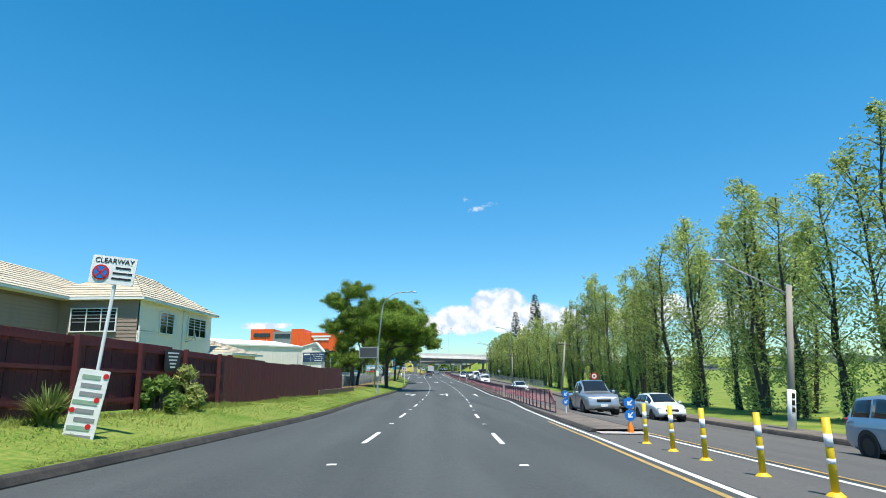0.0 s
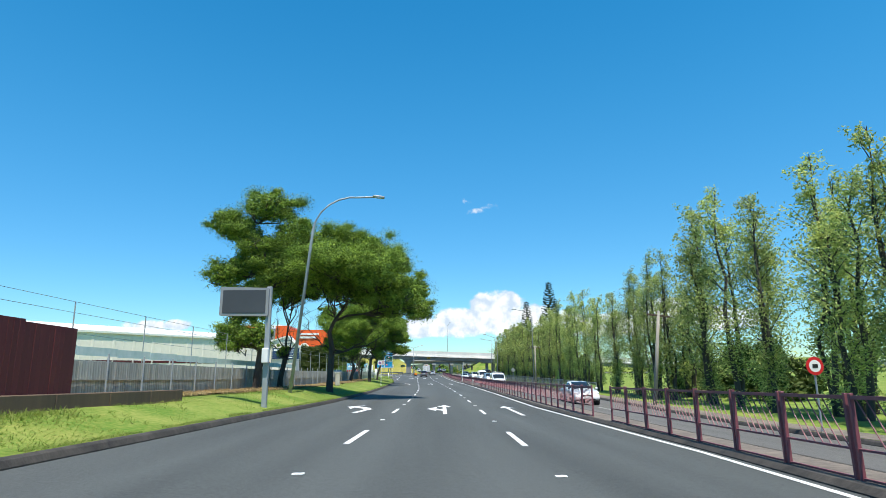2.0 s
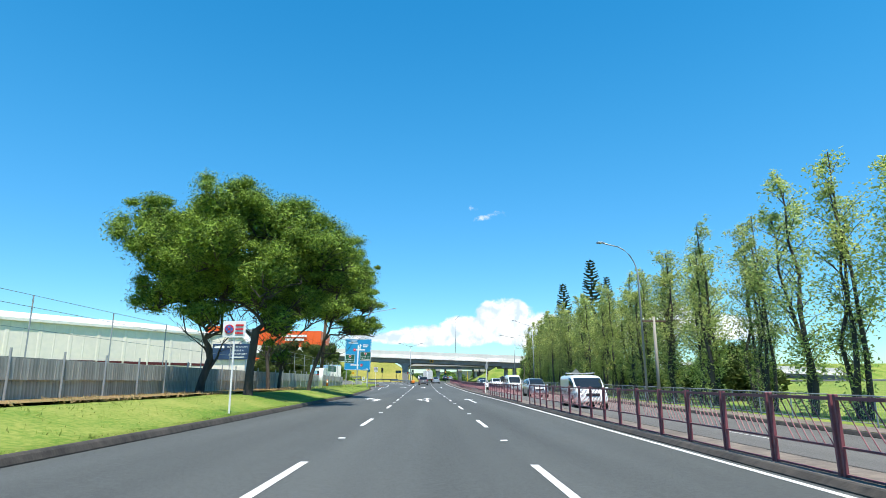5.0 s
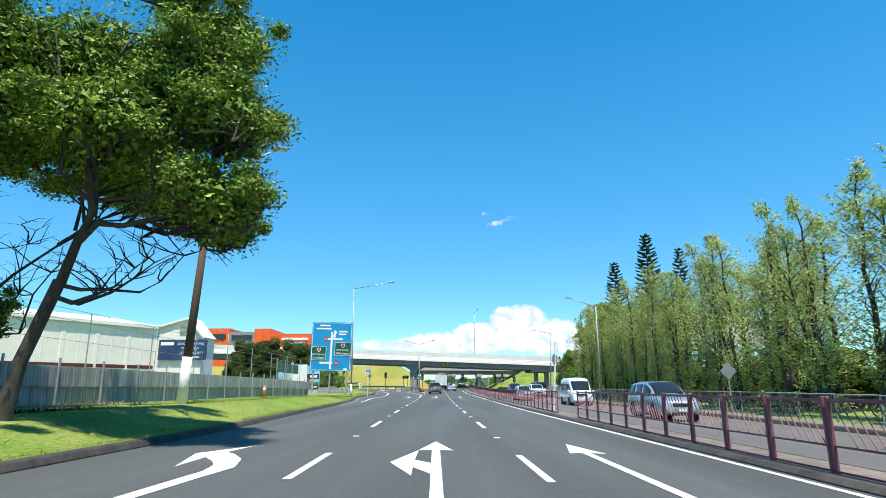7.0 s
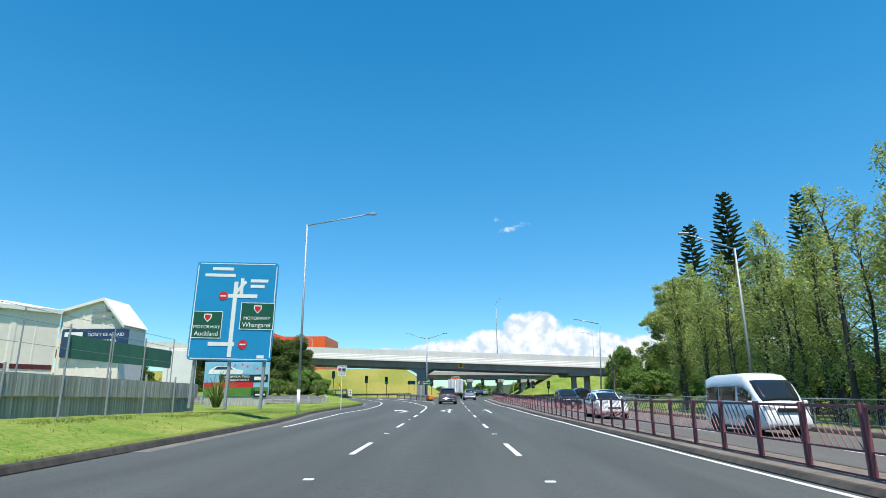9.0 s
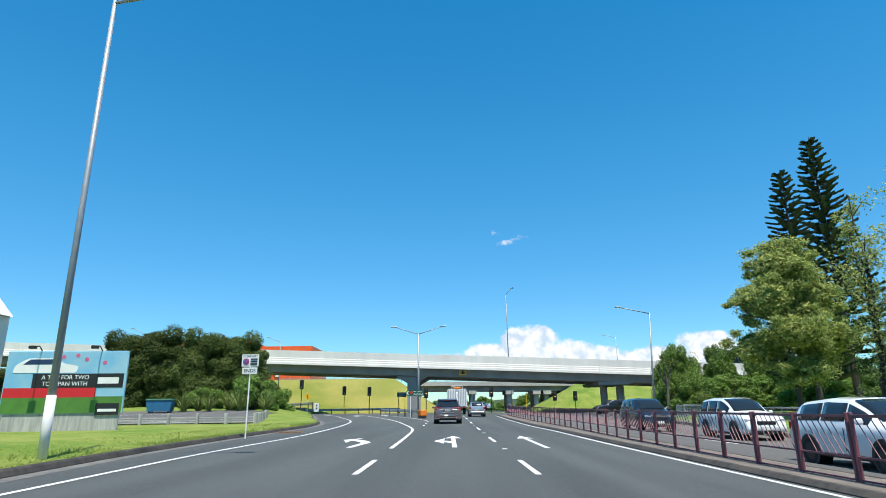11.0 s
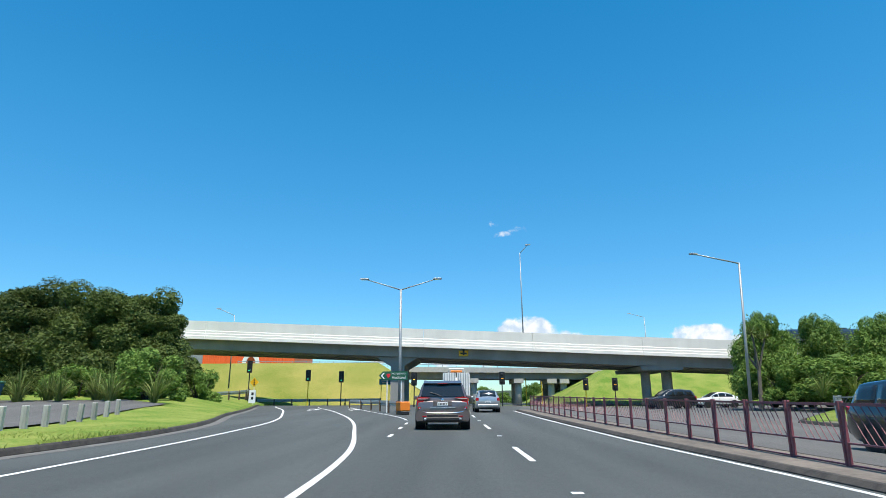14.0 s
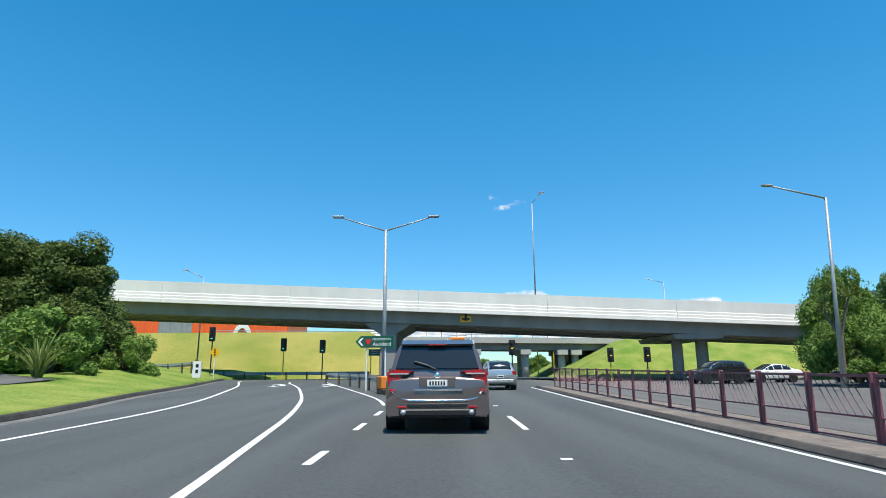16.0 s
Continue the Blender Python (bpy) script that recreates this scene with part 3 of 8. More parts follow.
# ---------------- left fences ----------------
def red_fence():
    f = thing("boundary_fence", "tall maroon painted timber boundary fence along the verge", "fence")
    rng = random.Random(4)
    board_bm = bmesh.new()
    add_box(board_bm, 0, 0, 0.86, 0.022, 0.148, 1.72, bevel=0.003)
    board = None
    y = -4.0
    while y < 46.6:
        top = 0.0 if y > 23 else 0.06
        step = 0.10 * (int(y / 4.5) % 2)
        m = pose(XC(y) - 8.2 + rng.uniform(-0.006, 0.006), y, land(-8.2, y) - 0.02 + top + step * 0.5, 0, 0, heading(y))
        if board is None:
            board = part("board", board_bm, RED_FENCE, f)
            board.matrix_basis = m
        else:
            share("board", board.data, m, f)
        y += 0.151
    for y0 in np.arange(38.0, 52.0, 2.0):
        a, b = Vector(at(-8.12, y0, land(-8.2, y0) + 0.1)), Vector(at(-8.12, y0 + 1.99, land(-8.2, y0 + 1.99) + 0.1))
        d = b - a
        part("plinth", box(0, 0, 0, 0.12, d.length, 0.42, 0.02, Matrix.Translation((a + b) / 2) @ d.to_track_quat("Y", "Z").to_matrix().to_4x4()), TIMBER_POLE, f, "dark timber plinth board")
    post_bm = box(0.07, 0, 0.9, 0.11, 0.11, 1.86, 0.008)
    post = part("post", post_bm, RED_FENCE, f)
    ys = [-3 + 2.7 * i for i in range(10)]
    post.matrix_basis = pose(XC(ys[0]) - 8.12, ys[0], land(-8.2, ys[0]) - 0.05, 0, 0, heading(ys[0]))
    for y in ys[1:]:
        share("post", post.data, pose(XC(y) - 8.12, y, land(-8.2, y) - 0.05, 0, 0, heading(y)), f)
    for h in (0.35, 1.05, 1.62):
        for y0 in np.arange(-4, 22.0, 2.0):
            a, b = at(-8.15, y0, land(-8.2, y0) + h), at(-8.15, y0 + 2.0, land(-8.2, y0 + 2.0) + h)
            d = Vector(b) - Vector(a)
            c = (Vector(a) + Vector(b)) / 2
            part("rail", box(0, 0, 0, 0.05, d.length, 0.09, 0, Matrix.Translation(c) @ d.to_track_quat("Y", "Z").to_matrix().to_4x4()), RED_FENCE, f)
    return f


red_fence()


def grey_fence_bay():
    bay = thing("yard_fence_panel", "weathered grey timber yard fence panel with galvanised posts", "fence panel", group="yard fence")
    rng = random.Random(7)
    n = 16
    w = 2.4 / n
    pal = None
    for i in range(n):
        for h, dx in ((0.42, -0.02), (1.20, 0.10)):
            m = pose(dx + rng.uniform(-0.008, 0.008), (i + 0.5) * w, h + rng.uniform(-0.012, 0.012), 0, rng.uniform(-0.4, 0.4), 0)
            if pal is None:
                pal = part("paling", box(0, 0, 0, 0.02, w * 0.965, 0.79), GREY_TIMBER, bay)
                pal.matrix_basis = m
            else:
                share("paling", pal.data, m, bay)
    part("rail", box(0.05, 1.2, 0.83, 0.06, 2.4, 0.09), GREY_TIMBER, bay)
    part("cap_rail", box(0.03, 1.2, 1.615, 0.08, 2.4, 0.045), GREY_TIMBER, bay)
    part("post", tube([(0.14, 0.02, -0.1), (0.14, 0.02, 1.95)], 0.035, 8), GALV, bay)
    return bay


bay0 = grey_fence_bay()
GREY_U = -11.5
for i in range(49):
    y = 46.5 + i * 2.41
    m = pose(XC(y) + GREY_U, y, land(GREY_U, y) + 0.03, math.degrees(math.atan((land(GREY_U, y + 2.4) - land(GREY_U, y)) / 2.4)), 0, heading(y))
    m = scaled(m, (1, 1, 0.86))
    if i:
        copy_thing(bay0, m)
    else:
        bay0.matrix_basis = m


# ---------------- motorway bridge ----------------
BR_Y, BR_SLOPE, BR_Z = 245.0, -0.0425, 7.62


def deck_z(x):
    return BR_Z + BR_SLOPE * x


def along_deck(profile, x0, x1, material, name, parent, y_off=0.0, n=24):
    """A profile of (y, z below the parapet's top) drawn along the deck."""
    bm = bmesh.new()
    rows = []
    for i in range(n + 1):
        x = x0 + (x1 - x0) * i / n
        rows.append([bm.verts.new((x, BR_Y + y_off + p, deck_z(x) + h)) for p, h in profile])
    k = len(profile)
    for r0, r1 in zip(rows, rows[1:]):
        for j in range(k):
            bm.faces.new((r0[j], r0[(j + 1) % k], r1[(j + 1) % k], r1[j]))
    bm.faces.new(rows[0])
    bm.faces.new(rows[-1][::-1])
    bmesh.ops.recalc_face_normals(bm, faces=bm.faces)
    return part(name, bm, material, parent)


def bridge():
    b = thing("motorway_bridge", "long pale concrete motorway bridge on round columns", "bridge")
    # parapet with three shallow steps, and joints between the units
    prof = [(0.0, 0.0), (0.30, 0.0), (0.30, -2.0), (-0.14, -2.0), (-0.14, -1.66), (-0.06, -1.62), (-0.06, -1.36), (0.0, -1.32), (0.0, -1.08), (0.05, -1.04)]
    x = -95.0
    while x < 120:
        along_deck(prof, x, x + 11.975, PARAPET, "parapet", b, n=3)
        x += 12.0
    along_deck([(11.7, 0.0), (12.0, 0.0), (12.0, -2.1), (11.7, -2.1)], -95, 125, PARAPET, "far_parapet", b)
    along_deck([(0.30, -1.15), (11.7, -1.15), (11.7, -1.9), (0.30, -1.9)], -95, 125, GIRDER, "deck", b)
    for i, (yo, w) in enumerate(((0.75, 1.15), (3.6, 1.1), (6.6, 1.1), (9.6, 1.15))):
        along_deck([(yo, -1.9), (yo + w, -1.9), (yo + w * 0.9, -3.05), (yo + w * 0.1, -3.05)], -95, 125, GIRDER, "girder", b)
    # left pier: one wide column with a flared head
    for x, r, flare in ((-1.9, 0.0, True), (26.55, 0.52, False), (29.0, 0.58, False), (-34.0, 0.6, False), (62.0, 0.6, False), (64.5, 0.6, False)):
        top = deck_z(x) - 3.02
        if flare:
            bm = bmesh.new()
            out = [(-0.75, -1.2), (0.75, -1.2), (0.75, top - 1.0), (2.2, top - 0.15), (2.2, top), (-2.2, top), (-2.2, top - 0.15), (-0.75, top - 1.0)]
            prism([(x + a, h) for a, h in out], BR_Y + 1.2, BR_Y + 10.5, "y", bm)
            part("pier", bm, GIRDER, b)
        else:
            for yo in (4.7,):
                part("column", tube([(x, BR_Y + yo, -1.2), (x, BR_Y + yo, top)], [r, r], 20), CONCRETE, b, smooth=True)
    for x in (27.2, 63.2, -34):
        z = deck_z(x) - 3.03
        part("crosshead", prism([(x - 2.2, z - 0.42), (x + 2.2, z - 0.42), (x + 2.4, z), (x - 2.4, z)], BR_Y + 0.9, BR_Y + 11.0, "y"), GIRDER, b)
    # yellow clearance plate on the girder
    pl = part("height_plate", box(5.4, BR_Y + 0.70, deck_z(5.4) - 2.45, 1.05, 0.05, 0.62, 0.02), SIGN_YELLOW, b, "small yellow height-limit plate")
    part("plate_arrow", box(5.4, BR_Y + 0.66, deck_z(5.4) - 2.15, 0.22, 0.05, 0.95), BLACK, b)
    part("plate_text", box(5.4, BR_Y + 0.66, deck_z(5.4) - 2.45, 0.7, 0.04, 0.16), BLACK, b)
    return b


bridge()


def far_bridge():
    b = thing("second_bridge", "second concrete bridge with steel railings behind the first", "bridge")
    Y = 276.0
    def zz(x):
        return 5.4 - 0.012 * x
    def run(name, ya, yb, h0, h1, material, x0=-40, x1=80):
        bm = bmesh.new()
        rows = [[bm.verts.new((x, yy, zz(x) + h)) for yy, h in ((ya, h0), (yb, h0), (yb, h1), (ya, h1))] for x in np.linspace(x0, x1, 12)]
        for r0, r1 in zip(rows, rows[1:]):
            for j in range(4):
                bm.faces.new((r0[j], r0[(j + 1) % 4], r1[(j + 1) % 4], r1[j]))
        bm.faces.new(rows[0])
        bm.faces.new(rows[-1][::-1])
        bmesh.ops.recalc_face_normals(bm, faces=bm.faces)
        part(name, bm, material, b)
    run("edge_beam", Y, Y + 0.4, -0.15, -0.95, CONCRETE, -4)
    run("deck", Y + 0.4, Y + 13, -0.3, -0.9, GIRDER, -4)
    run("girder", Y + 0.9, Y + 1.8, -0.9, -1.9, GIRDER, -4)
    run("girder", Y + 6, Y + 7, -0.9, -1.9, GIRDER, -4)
    run("rail", Y + 0.1, Y + 0.2, 0.62, 0.52, GALV, -30)
    run("rail", Y + 0.1, Y + 0.2, 0.32, 0.24, GALV, -30)
    pm = None
    for x in np.arange(-30, 80, 2.2):
        if pm is None:
            p = part("rail_post", box(0, Y + 0.22, 0.25, 0.09, 0.09, 0.9), GALV, b)
            pm = p.data
            p.location = (x, 0, zz(x))
        else:
            share("rail_post", pm, pose(x, 0, zz(x)), b)
    for x in (8.0, 15.2, 20.5, 22.5, 26.5, 28.5):
        for yo in (1.4, 6.5):
            part("column", tube([(x, Y + yo, -1.2), (x, Y + yo, zz(x) - 1.9)], 0.55, 16), CONCRETE, b, smooth=True)
        part("crosshead", box(x, Y + 4, zz(x) - 2.2, 1.5, 7.5, 0.7), CONCRETE, b)
    return b


far_bridge()


def embankment(name, x_in, x_out, y0, crest, label, material=GRASS):
    """A grassed motorway bank: a slope towards the road and one towards the opening."""
    bm = bmesh.new()
    s = 1 if x_out > x_in else -1
    pts = {}
    xs = [x_in, x_in + s * 3, x_in + s * 7, x_in + s * 10, x_in + s * 18, x_in + s * 40, x_out]
    ys = [y0, y0 + 4, y0 + 8, y0 + 11, y0 + 24, y0 + 40]
    grid = []
    for i, x in enumerate(xs):
        row = []
        for j, yv in enumerate(ys):
            kx = min(abs(x - x_in) / 10.0, 1.0)
            ky = min((yv - y0) / 11.0, 1.0)
            z = -0.75 + (crest + 0.75) * min(kx, ky)
            z += 0.12 * noise.noise((x * 0.3, yv * 0.3, 2.0)) if 0 < min(kx, ky) else -0.1
            row.append(bm.verts.new((x, yv, z)))
        grid.append(row)
    for a, b in zip(grid, grid[1:]):
        for j in range(len(ys) - 1):
            bm.faces.new((a[j], a[j + 1], b[j + 1], b[j]))
    bmesh.ops.recalc_face_normals(bm, faces=bm.faces)
    return tagged(part(name, bm, material, smooth=True), label, "embankment", kind="structure")


embankment("embankment_left", 3.0, -130.0, 262.0, 5.8, "olive green, partly dry grassed motorway embankment", BANK_GRASS)
embankment("embankment_right", 17.8, 170.0, 258.0, 4.4, "green grassed motorway embankment")


# ---------------- foliage ----------------
class Leaves:
    """Gathers leaf blades, clump by clump, for one mesh."""

    def __init__(self, seed):
        self.rng = np.random.default_rng(seed)
        self.quads = []

    def cloud(self, centre, radius, count, size, squash=1.0, droop=0.0, inner=0.35):
        g = self.rng
        if count < 1:
            return
        d = g.normal(size=(count, 3))
        d /= np.linalg.norm(d, axis=1, keepdims=True)
        r = radius * (np.minimum(np.abs(g.normal(size=(count, 1))) * 0.55, 1.05) if inner == 0 else inner + (1 - inner) * g.random((count, 1)) ** 0.5)
        p = np.array(centre)[None, :] + d * r * np.array([[1, 1, squash]])
        a = g.normal(size=(count, 3)) * np.array([[1, 1, 0.6]]) - np.array([[0, 0, droop]])
        a /= np.linalg.norm(a, axis=1, keepdims=True)
        n = d + g.normal(size=(count, 3)) * 0.5 + np.array([[0, 0, 0.3]])
        b = np.cross(a, n)
        b /= np.linalg.norm(b, axis=1, keepdims=True) + 1e-6
        s = size * g.uniform(0.65, 1.35, (count, 1))
        w = s * 0.23
        self.quads.append(np.stack([p - a * s * 0.5, p + b * w, p + a * s * 0.55, p - b * w], axis=1))

    def build(self, name, material, parent, corners=4):
        q = np.concatenate(self.quads)
        if corners == 3:
            q = np.stack([q[:, 0], 2 * q[:, 1] - (q[:, 0] + q[:, 2]) / 2, q[:, 2]], axis=1)
        q = q.reshape(-1, 3)
        me = bpy.data.meshes.new(name)
        me.from_pydata(q.tolist(), [], np.arange(len(q)).reshape(-1, corners).tolist())
        me.materials.append(material)
        ob = new(name, me)
        ob.parent = parent
        return ob


def broad_tree(seed, trunk, lobes, leaves=30000, leaf=0.092, fork_at=(0, 0), material=LEAF, bark=BARK, label="broad evergreen street tree with a dense umbrella crown", girth=0.2, lows=()):
    """A street tree: a forking trunk and crooked limbs that carry lobes of foliage, each (x, y, z, radius, half height)."""
    rng = random.Random(seed)
    t = thing("tree", label, "tree", group="verge trees")
    bm = bmesh.new()
    fork = Vector((fork_at[0], fork_at[1], trunk))
    add_tube(bm, [(0, 0, -0.35), (0.02, 0, 0.06), (fork.x * 0.25, fork.y * 0.25, trunk * 0.4), tuple(fork)], [girth * 1.7, girth * 1.15, girth * 0.95, girth * 0.9], 10, cap=False)
    lv = Leaves(seed)
    # bare crooked limbs below the crown
    for x, y, z in lows:
        p, e = fork - Vector((0, 0, rng.uniform(0.0, 0.5))), Vector((x, y, z))
        pts, radii = [p], [girth * 0.36]
        for k in range(1, 6):
            pts.append(p.lerp(e, k / 5) + Vector((rng.gauss(0, 0.12), rng.gauss(0, 0.12), rng.gauss(0, 0.13) - 0.3 * math.sin(k / 5 * math.pi))))
            radii.append(girth * (0.36 - 0.06 * k))
        add_tube(bm, pts, radii, 6, cap=False)
        for k in range(9):
            a = pts[rng.choice((2, 3, 4, 5))]
            d = Vector((rng.gauss(0, 0.7), rng.gauss(0, 0.7), rng.uniform(0.2, 1.0)))
            run = [a]
            for q in range(4):
                run.append(run[-1] + d * 0.24 + Vector((rng.gauss(0, 0.07), rng.gauss(0, 0.07), rng.gauss(0, 0.06))))
            add_tube(bm, run, [0.02, 0.016, 0.012, 0.008, 0.004], 4, cap=False)
            for q in (2, 3):
                e = run[q] + Vector((rng.gauss(0, 0.3), rng.gauss(0, 0.3), rng.uniform(0.0, 0.4)))
                add_tube(bm, [run[q], run[q].lerp(e, 0.5) + Vector((0, 0, 0.05)), e], [0.009, 0.007, 0.003], 4, cap=False)
    area = sum(l[3] ** 2 + l[3] * l[4] for l in lobes)
    nodes = [(fork - Vector((0, 0, 0.12)), girth * 0.98)]
    for x, y, z, r, h in sorted(lobes, key=lambda q: (Vector(q[:3]) - fork).length):
        c = Vector((x, y, z))
        # a limb into the lobe, off the nearest limb that lies below it, with branches spreading from it
        start, thick = min(nodes, key=lambda q: (q[0] - c).length + 1.2 * max(0.0, q[0].z - c.z + 1.0) + 0.12 * (q[0] - fork).length)
        mid = start.lerp(c, 0.5) + Vector((rng.gauss(0, 0.2), rng.gauss(0, 0.2), -0.1))
        low = c - Vector((0, 0, h * 0.5))
        q1 = start.lerp(mid, 0.5) + Vector((rng.gauss(0, 0.1), rng.gauss(0, 0.1), rng.gauss(0.15, 0.1)))
        q2 = mid.lerp(low, 0.5) + Vector((rng.gauss(0, 0.25), rng.gauss(0, 0.25), rng.gauss(0, 0.2)))
        thick = max(min(thick * 0.84, girth * 0.8), girth * 0.24)
        add_tube(bm, [start, q1, mid, q2, low], [thick, thick * 0.86, thick * 0.72, thick * 0.52, thick * 0.34], 7, cap=False)
        nodes += [(q1, thick * 0.8), (mid, thick * 0.66), (q2, thick * 0.5)]
        for k in range(9):
            az = rng.uniform(0, 6.283)
            s = mid.lerp(low, rng.uniform(0.0, 1.0))
            e = c + Vector((math.cos(az) * r * 0.72, math.sin(az) * r * 0.72, rng.uniform(-0.7, 0.4) * h))
            m = s.lerp(e, 0.5) + Vector((rng.gauss(0, 0.25), rng.gauss(0, 0.25), rng.gauss(-0.1, 0.2)))
            add_tube(bm, [s, m, e], [0.05, 0.032, 0.012], 5, cap=False)
            for q in range(2):
                f = e + Vector((rng.gauss(0, 0.28), rng.gauss(0, 0.28), rng.gauss(0.0, 0.25)))
                add_tube(bm, [m, m.lerp(f, 0.5) + Vector((0, 0, 0.1)), f], [0.024, 0.016, 0.006], 4, cap=False)
        n = 2.3 * leaves * (r ** 2 + r * h) / area
        clumps = max(9, int((r ** 2 + r * h) * 2.0))
        for k in range(clumps):
            d = Vector((rng.gauss(0, 1), rng.gauss(0, 1), rng.gauss(0.35, 0.8))).normalized()
            f = rng.uniform(0.5, 1.14)
            p = c + Vector((d.x * r * f, d.y * r * f, d.z * h * f))
            size = rng.uniform(0.36, 0.92) * min(1.0, r * 0.6)
            lv.cloud(p, size, int(n / clumps * rng.uniform(0.6, 1.4)), leaf, rng.uniform(0.5, 0.9), 0.3, 0.0)
        lv.cloud(c, r * 1.05, int(n * 0.10), leaf, h / r, 0.3, 0.1)
        # dense shaded heart of the lobe
        lv.cloud(c, r * 0.72, int(520 * r * (r + h) * (0.09 / leaf) ** 0.5), leaf * 2.1, h / r, 0.2, 0.12)
    part("trunk", bm, bark, t, smooth=True)
    lv.build("crown", material, t, 3)
    return t


def wispy_tree(seed, height=13.0, width=2.0, leaves=7000, bark=BARK, low=0.16):
    """A tall, narrow, open shelterbelt tree."""
    rng = random.Random(seed)
    t = thing("tree", "tall narrow shelterbelt tree with wispy yellow-green foliage", "tree", group="shelterbelt trees")
    bm, lv = bmesh.new(), Leaves(seed)
    stems = rng.choice((2, 2, 3))
    for s in range(stems):
        x, y = rng.uniform(-0.35, 0.35), rng.uniform(-0.35, 0.35)
        pts = [Vector((x, y, -0.3))]
        top = height * (1 if s == 0 else rng.uniform(0.72, 0.9))
        for i in range(7):
            pts.append(pts[-1] + Vector((rng.gauss(0, 0.15), rng.gauss(0, 0.15), top / 7.2)))
        r0 = rng.uniform(0.12, 0.18)
        add_tube(bm, pts, [r0 * (1 - i / 8.2) for i in range(8)], 7, cap=False)
        count = int(40 / stems) + 10
        for i in range(count):
            k = low + (0.99 - low) * ((i + rng.random()) / count) ** 0.85
            q = k * 7
            j = min(int(q), 6)
            p = pts[j].lerp(pts[j + 1], q - j)
            az = rng.uniform(0, 6.283)
            out = width * (0.22 + 0.80 * math.sin(min(k * 1.02, 1) * math.pi) ** 0.75) * rng.uniform(0.5, 1.1)
            e = p + Vector((math.cos(az) * out * 0.7, math.sin(az) * out * 0.7, out * rng.uniform(0.5, 1.0)))
            mid = p.lerp(e, 0.5) + Vector((rng.gauss(0, 0.1), rng.gauss(0, 0.1), 0.1))
            add_tube(bm, [p, mid, e], [0.03, 0.02, 0.008], 4, cap=False)
            n = int(leaves / (count * stems) * rng.uniform(0.4, 1.2))
            # a drooping spray: the clumps shrink towards the tip
            for f, rr, share_n in ((0.45, 0.8, 0.3), (0.75, 1.0, 0.42), (1.02, 0.62, 0.28)):
                lv.cloud(tuple(p.lerp(e, f) + Vector((rng.gauss(0, 0.12), rng.gauss(0, 0.12), rng.gauss(0, 0.12)))), (out * 0.34 + 0.2) * rr, int(n * share_n), 0.175, 1.1, 0.6, 0.02)
    # dark suckers and ivy round the foot
    for i in range(14):
        az = rng.uniform(0, 6.283)
        lv.cloud((math.cos(az) * 0.4, math.sin(az) * 0.4, rng.uniform(0.4, 4.2)), 0.45, 60, 0.18, 1.6, 0.3)
    part("trunk", bm, bark, t, smooth=True)
    lv.build("crown", LEAF_WISPY, t, 3)
    return t


def pine_tree(seed, height=26.0, width=4.2):
    """A Norfolk pine: a straight stem with tiers of upswept boughs."""
    rng = random.Random(seed)
    t = thing("pine_tree", "tall dark Norfolk pine with tiered boughs", "tree", group="pines")
    bm, lb = bmesh.new(), bmesh.new()
    add_tube(bm, [(0, 0, -0.4), (0, 0, height * 0.5), (0, 0, height)], [0.38, 0.22, 0.03], 8, cap=False)
    z = height * 0.12
    while z < height - 0.3:
        k = (height - z) / height
        r = width * (0.12 + 0.95 * k ** 0.8)
        n = 6 if k > 0.25 else 5
        a0 = rng.uniform(0, 6.283)
        for i in range(n):
            az = a0 + i * 6.283 / n + rng.uniform(-0.2, 0.2)
            d = Vector((math.cos(az), math.sin(az), 0))
            rr = r * rng.uniform(0.8, 1.1)
            pts = [Vector((0, 0, z)), d * rr * 0.5 + Vector((0, 0, z + rr * 0.02)), d * rr + Vector((0, 0, z + rr * 0.22))]
            add_tube(bm, pts, [0.05, 0.03, 0.01], 4, cap=False)
            m = int(50 + rr * 44)
            for q in range(m):
                f = rng.uniform(0.15, 1.0)
                p = pts[0].lerp(pts[1], f * 2) if f < 0.5 else pts[1].lerp(pts[2], f * 2 - 1)
                side = d.cross(Vector((0, 0, 1))) * rng.choice((-1, 1))
                a = (d * 0.5 + side * 0.9 + Vector((0, 0, 0.5 + rng.uniform(-0.2, 0.3)))).normalized()
                s = 0.56 * rng.uniform(0.6, 1.2) * (0.55 + 0.6 * k)
                b = a.cross(d).normalized() * 0.13
                v = [lb.verts.new(c) for c in (p, p + a * s * 0.5 + b, p + a * s, p + a * s * 0.5 - b)]
                lb.faces.new(v)
        z += 0.62 + 0.5 * k
    part("trunk", bm, BARK, t, smooth=True)
    part("crown", lb, PINE, t)
    return t


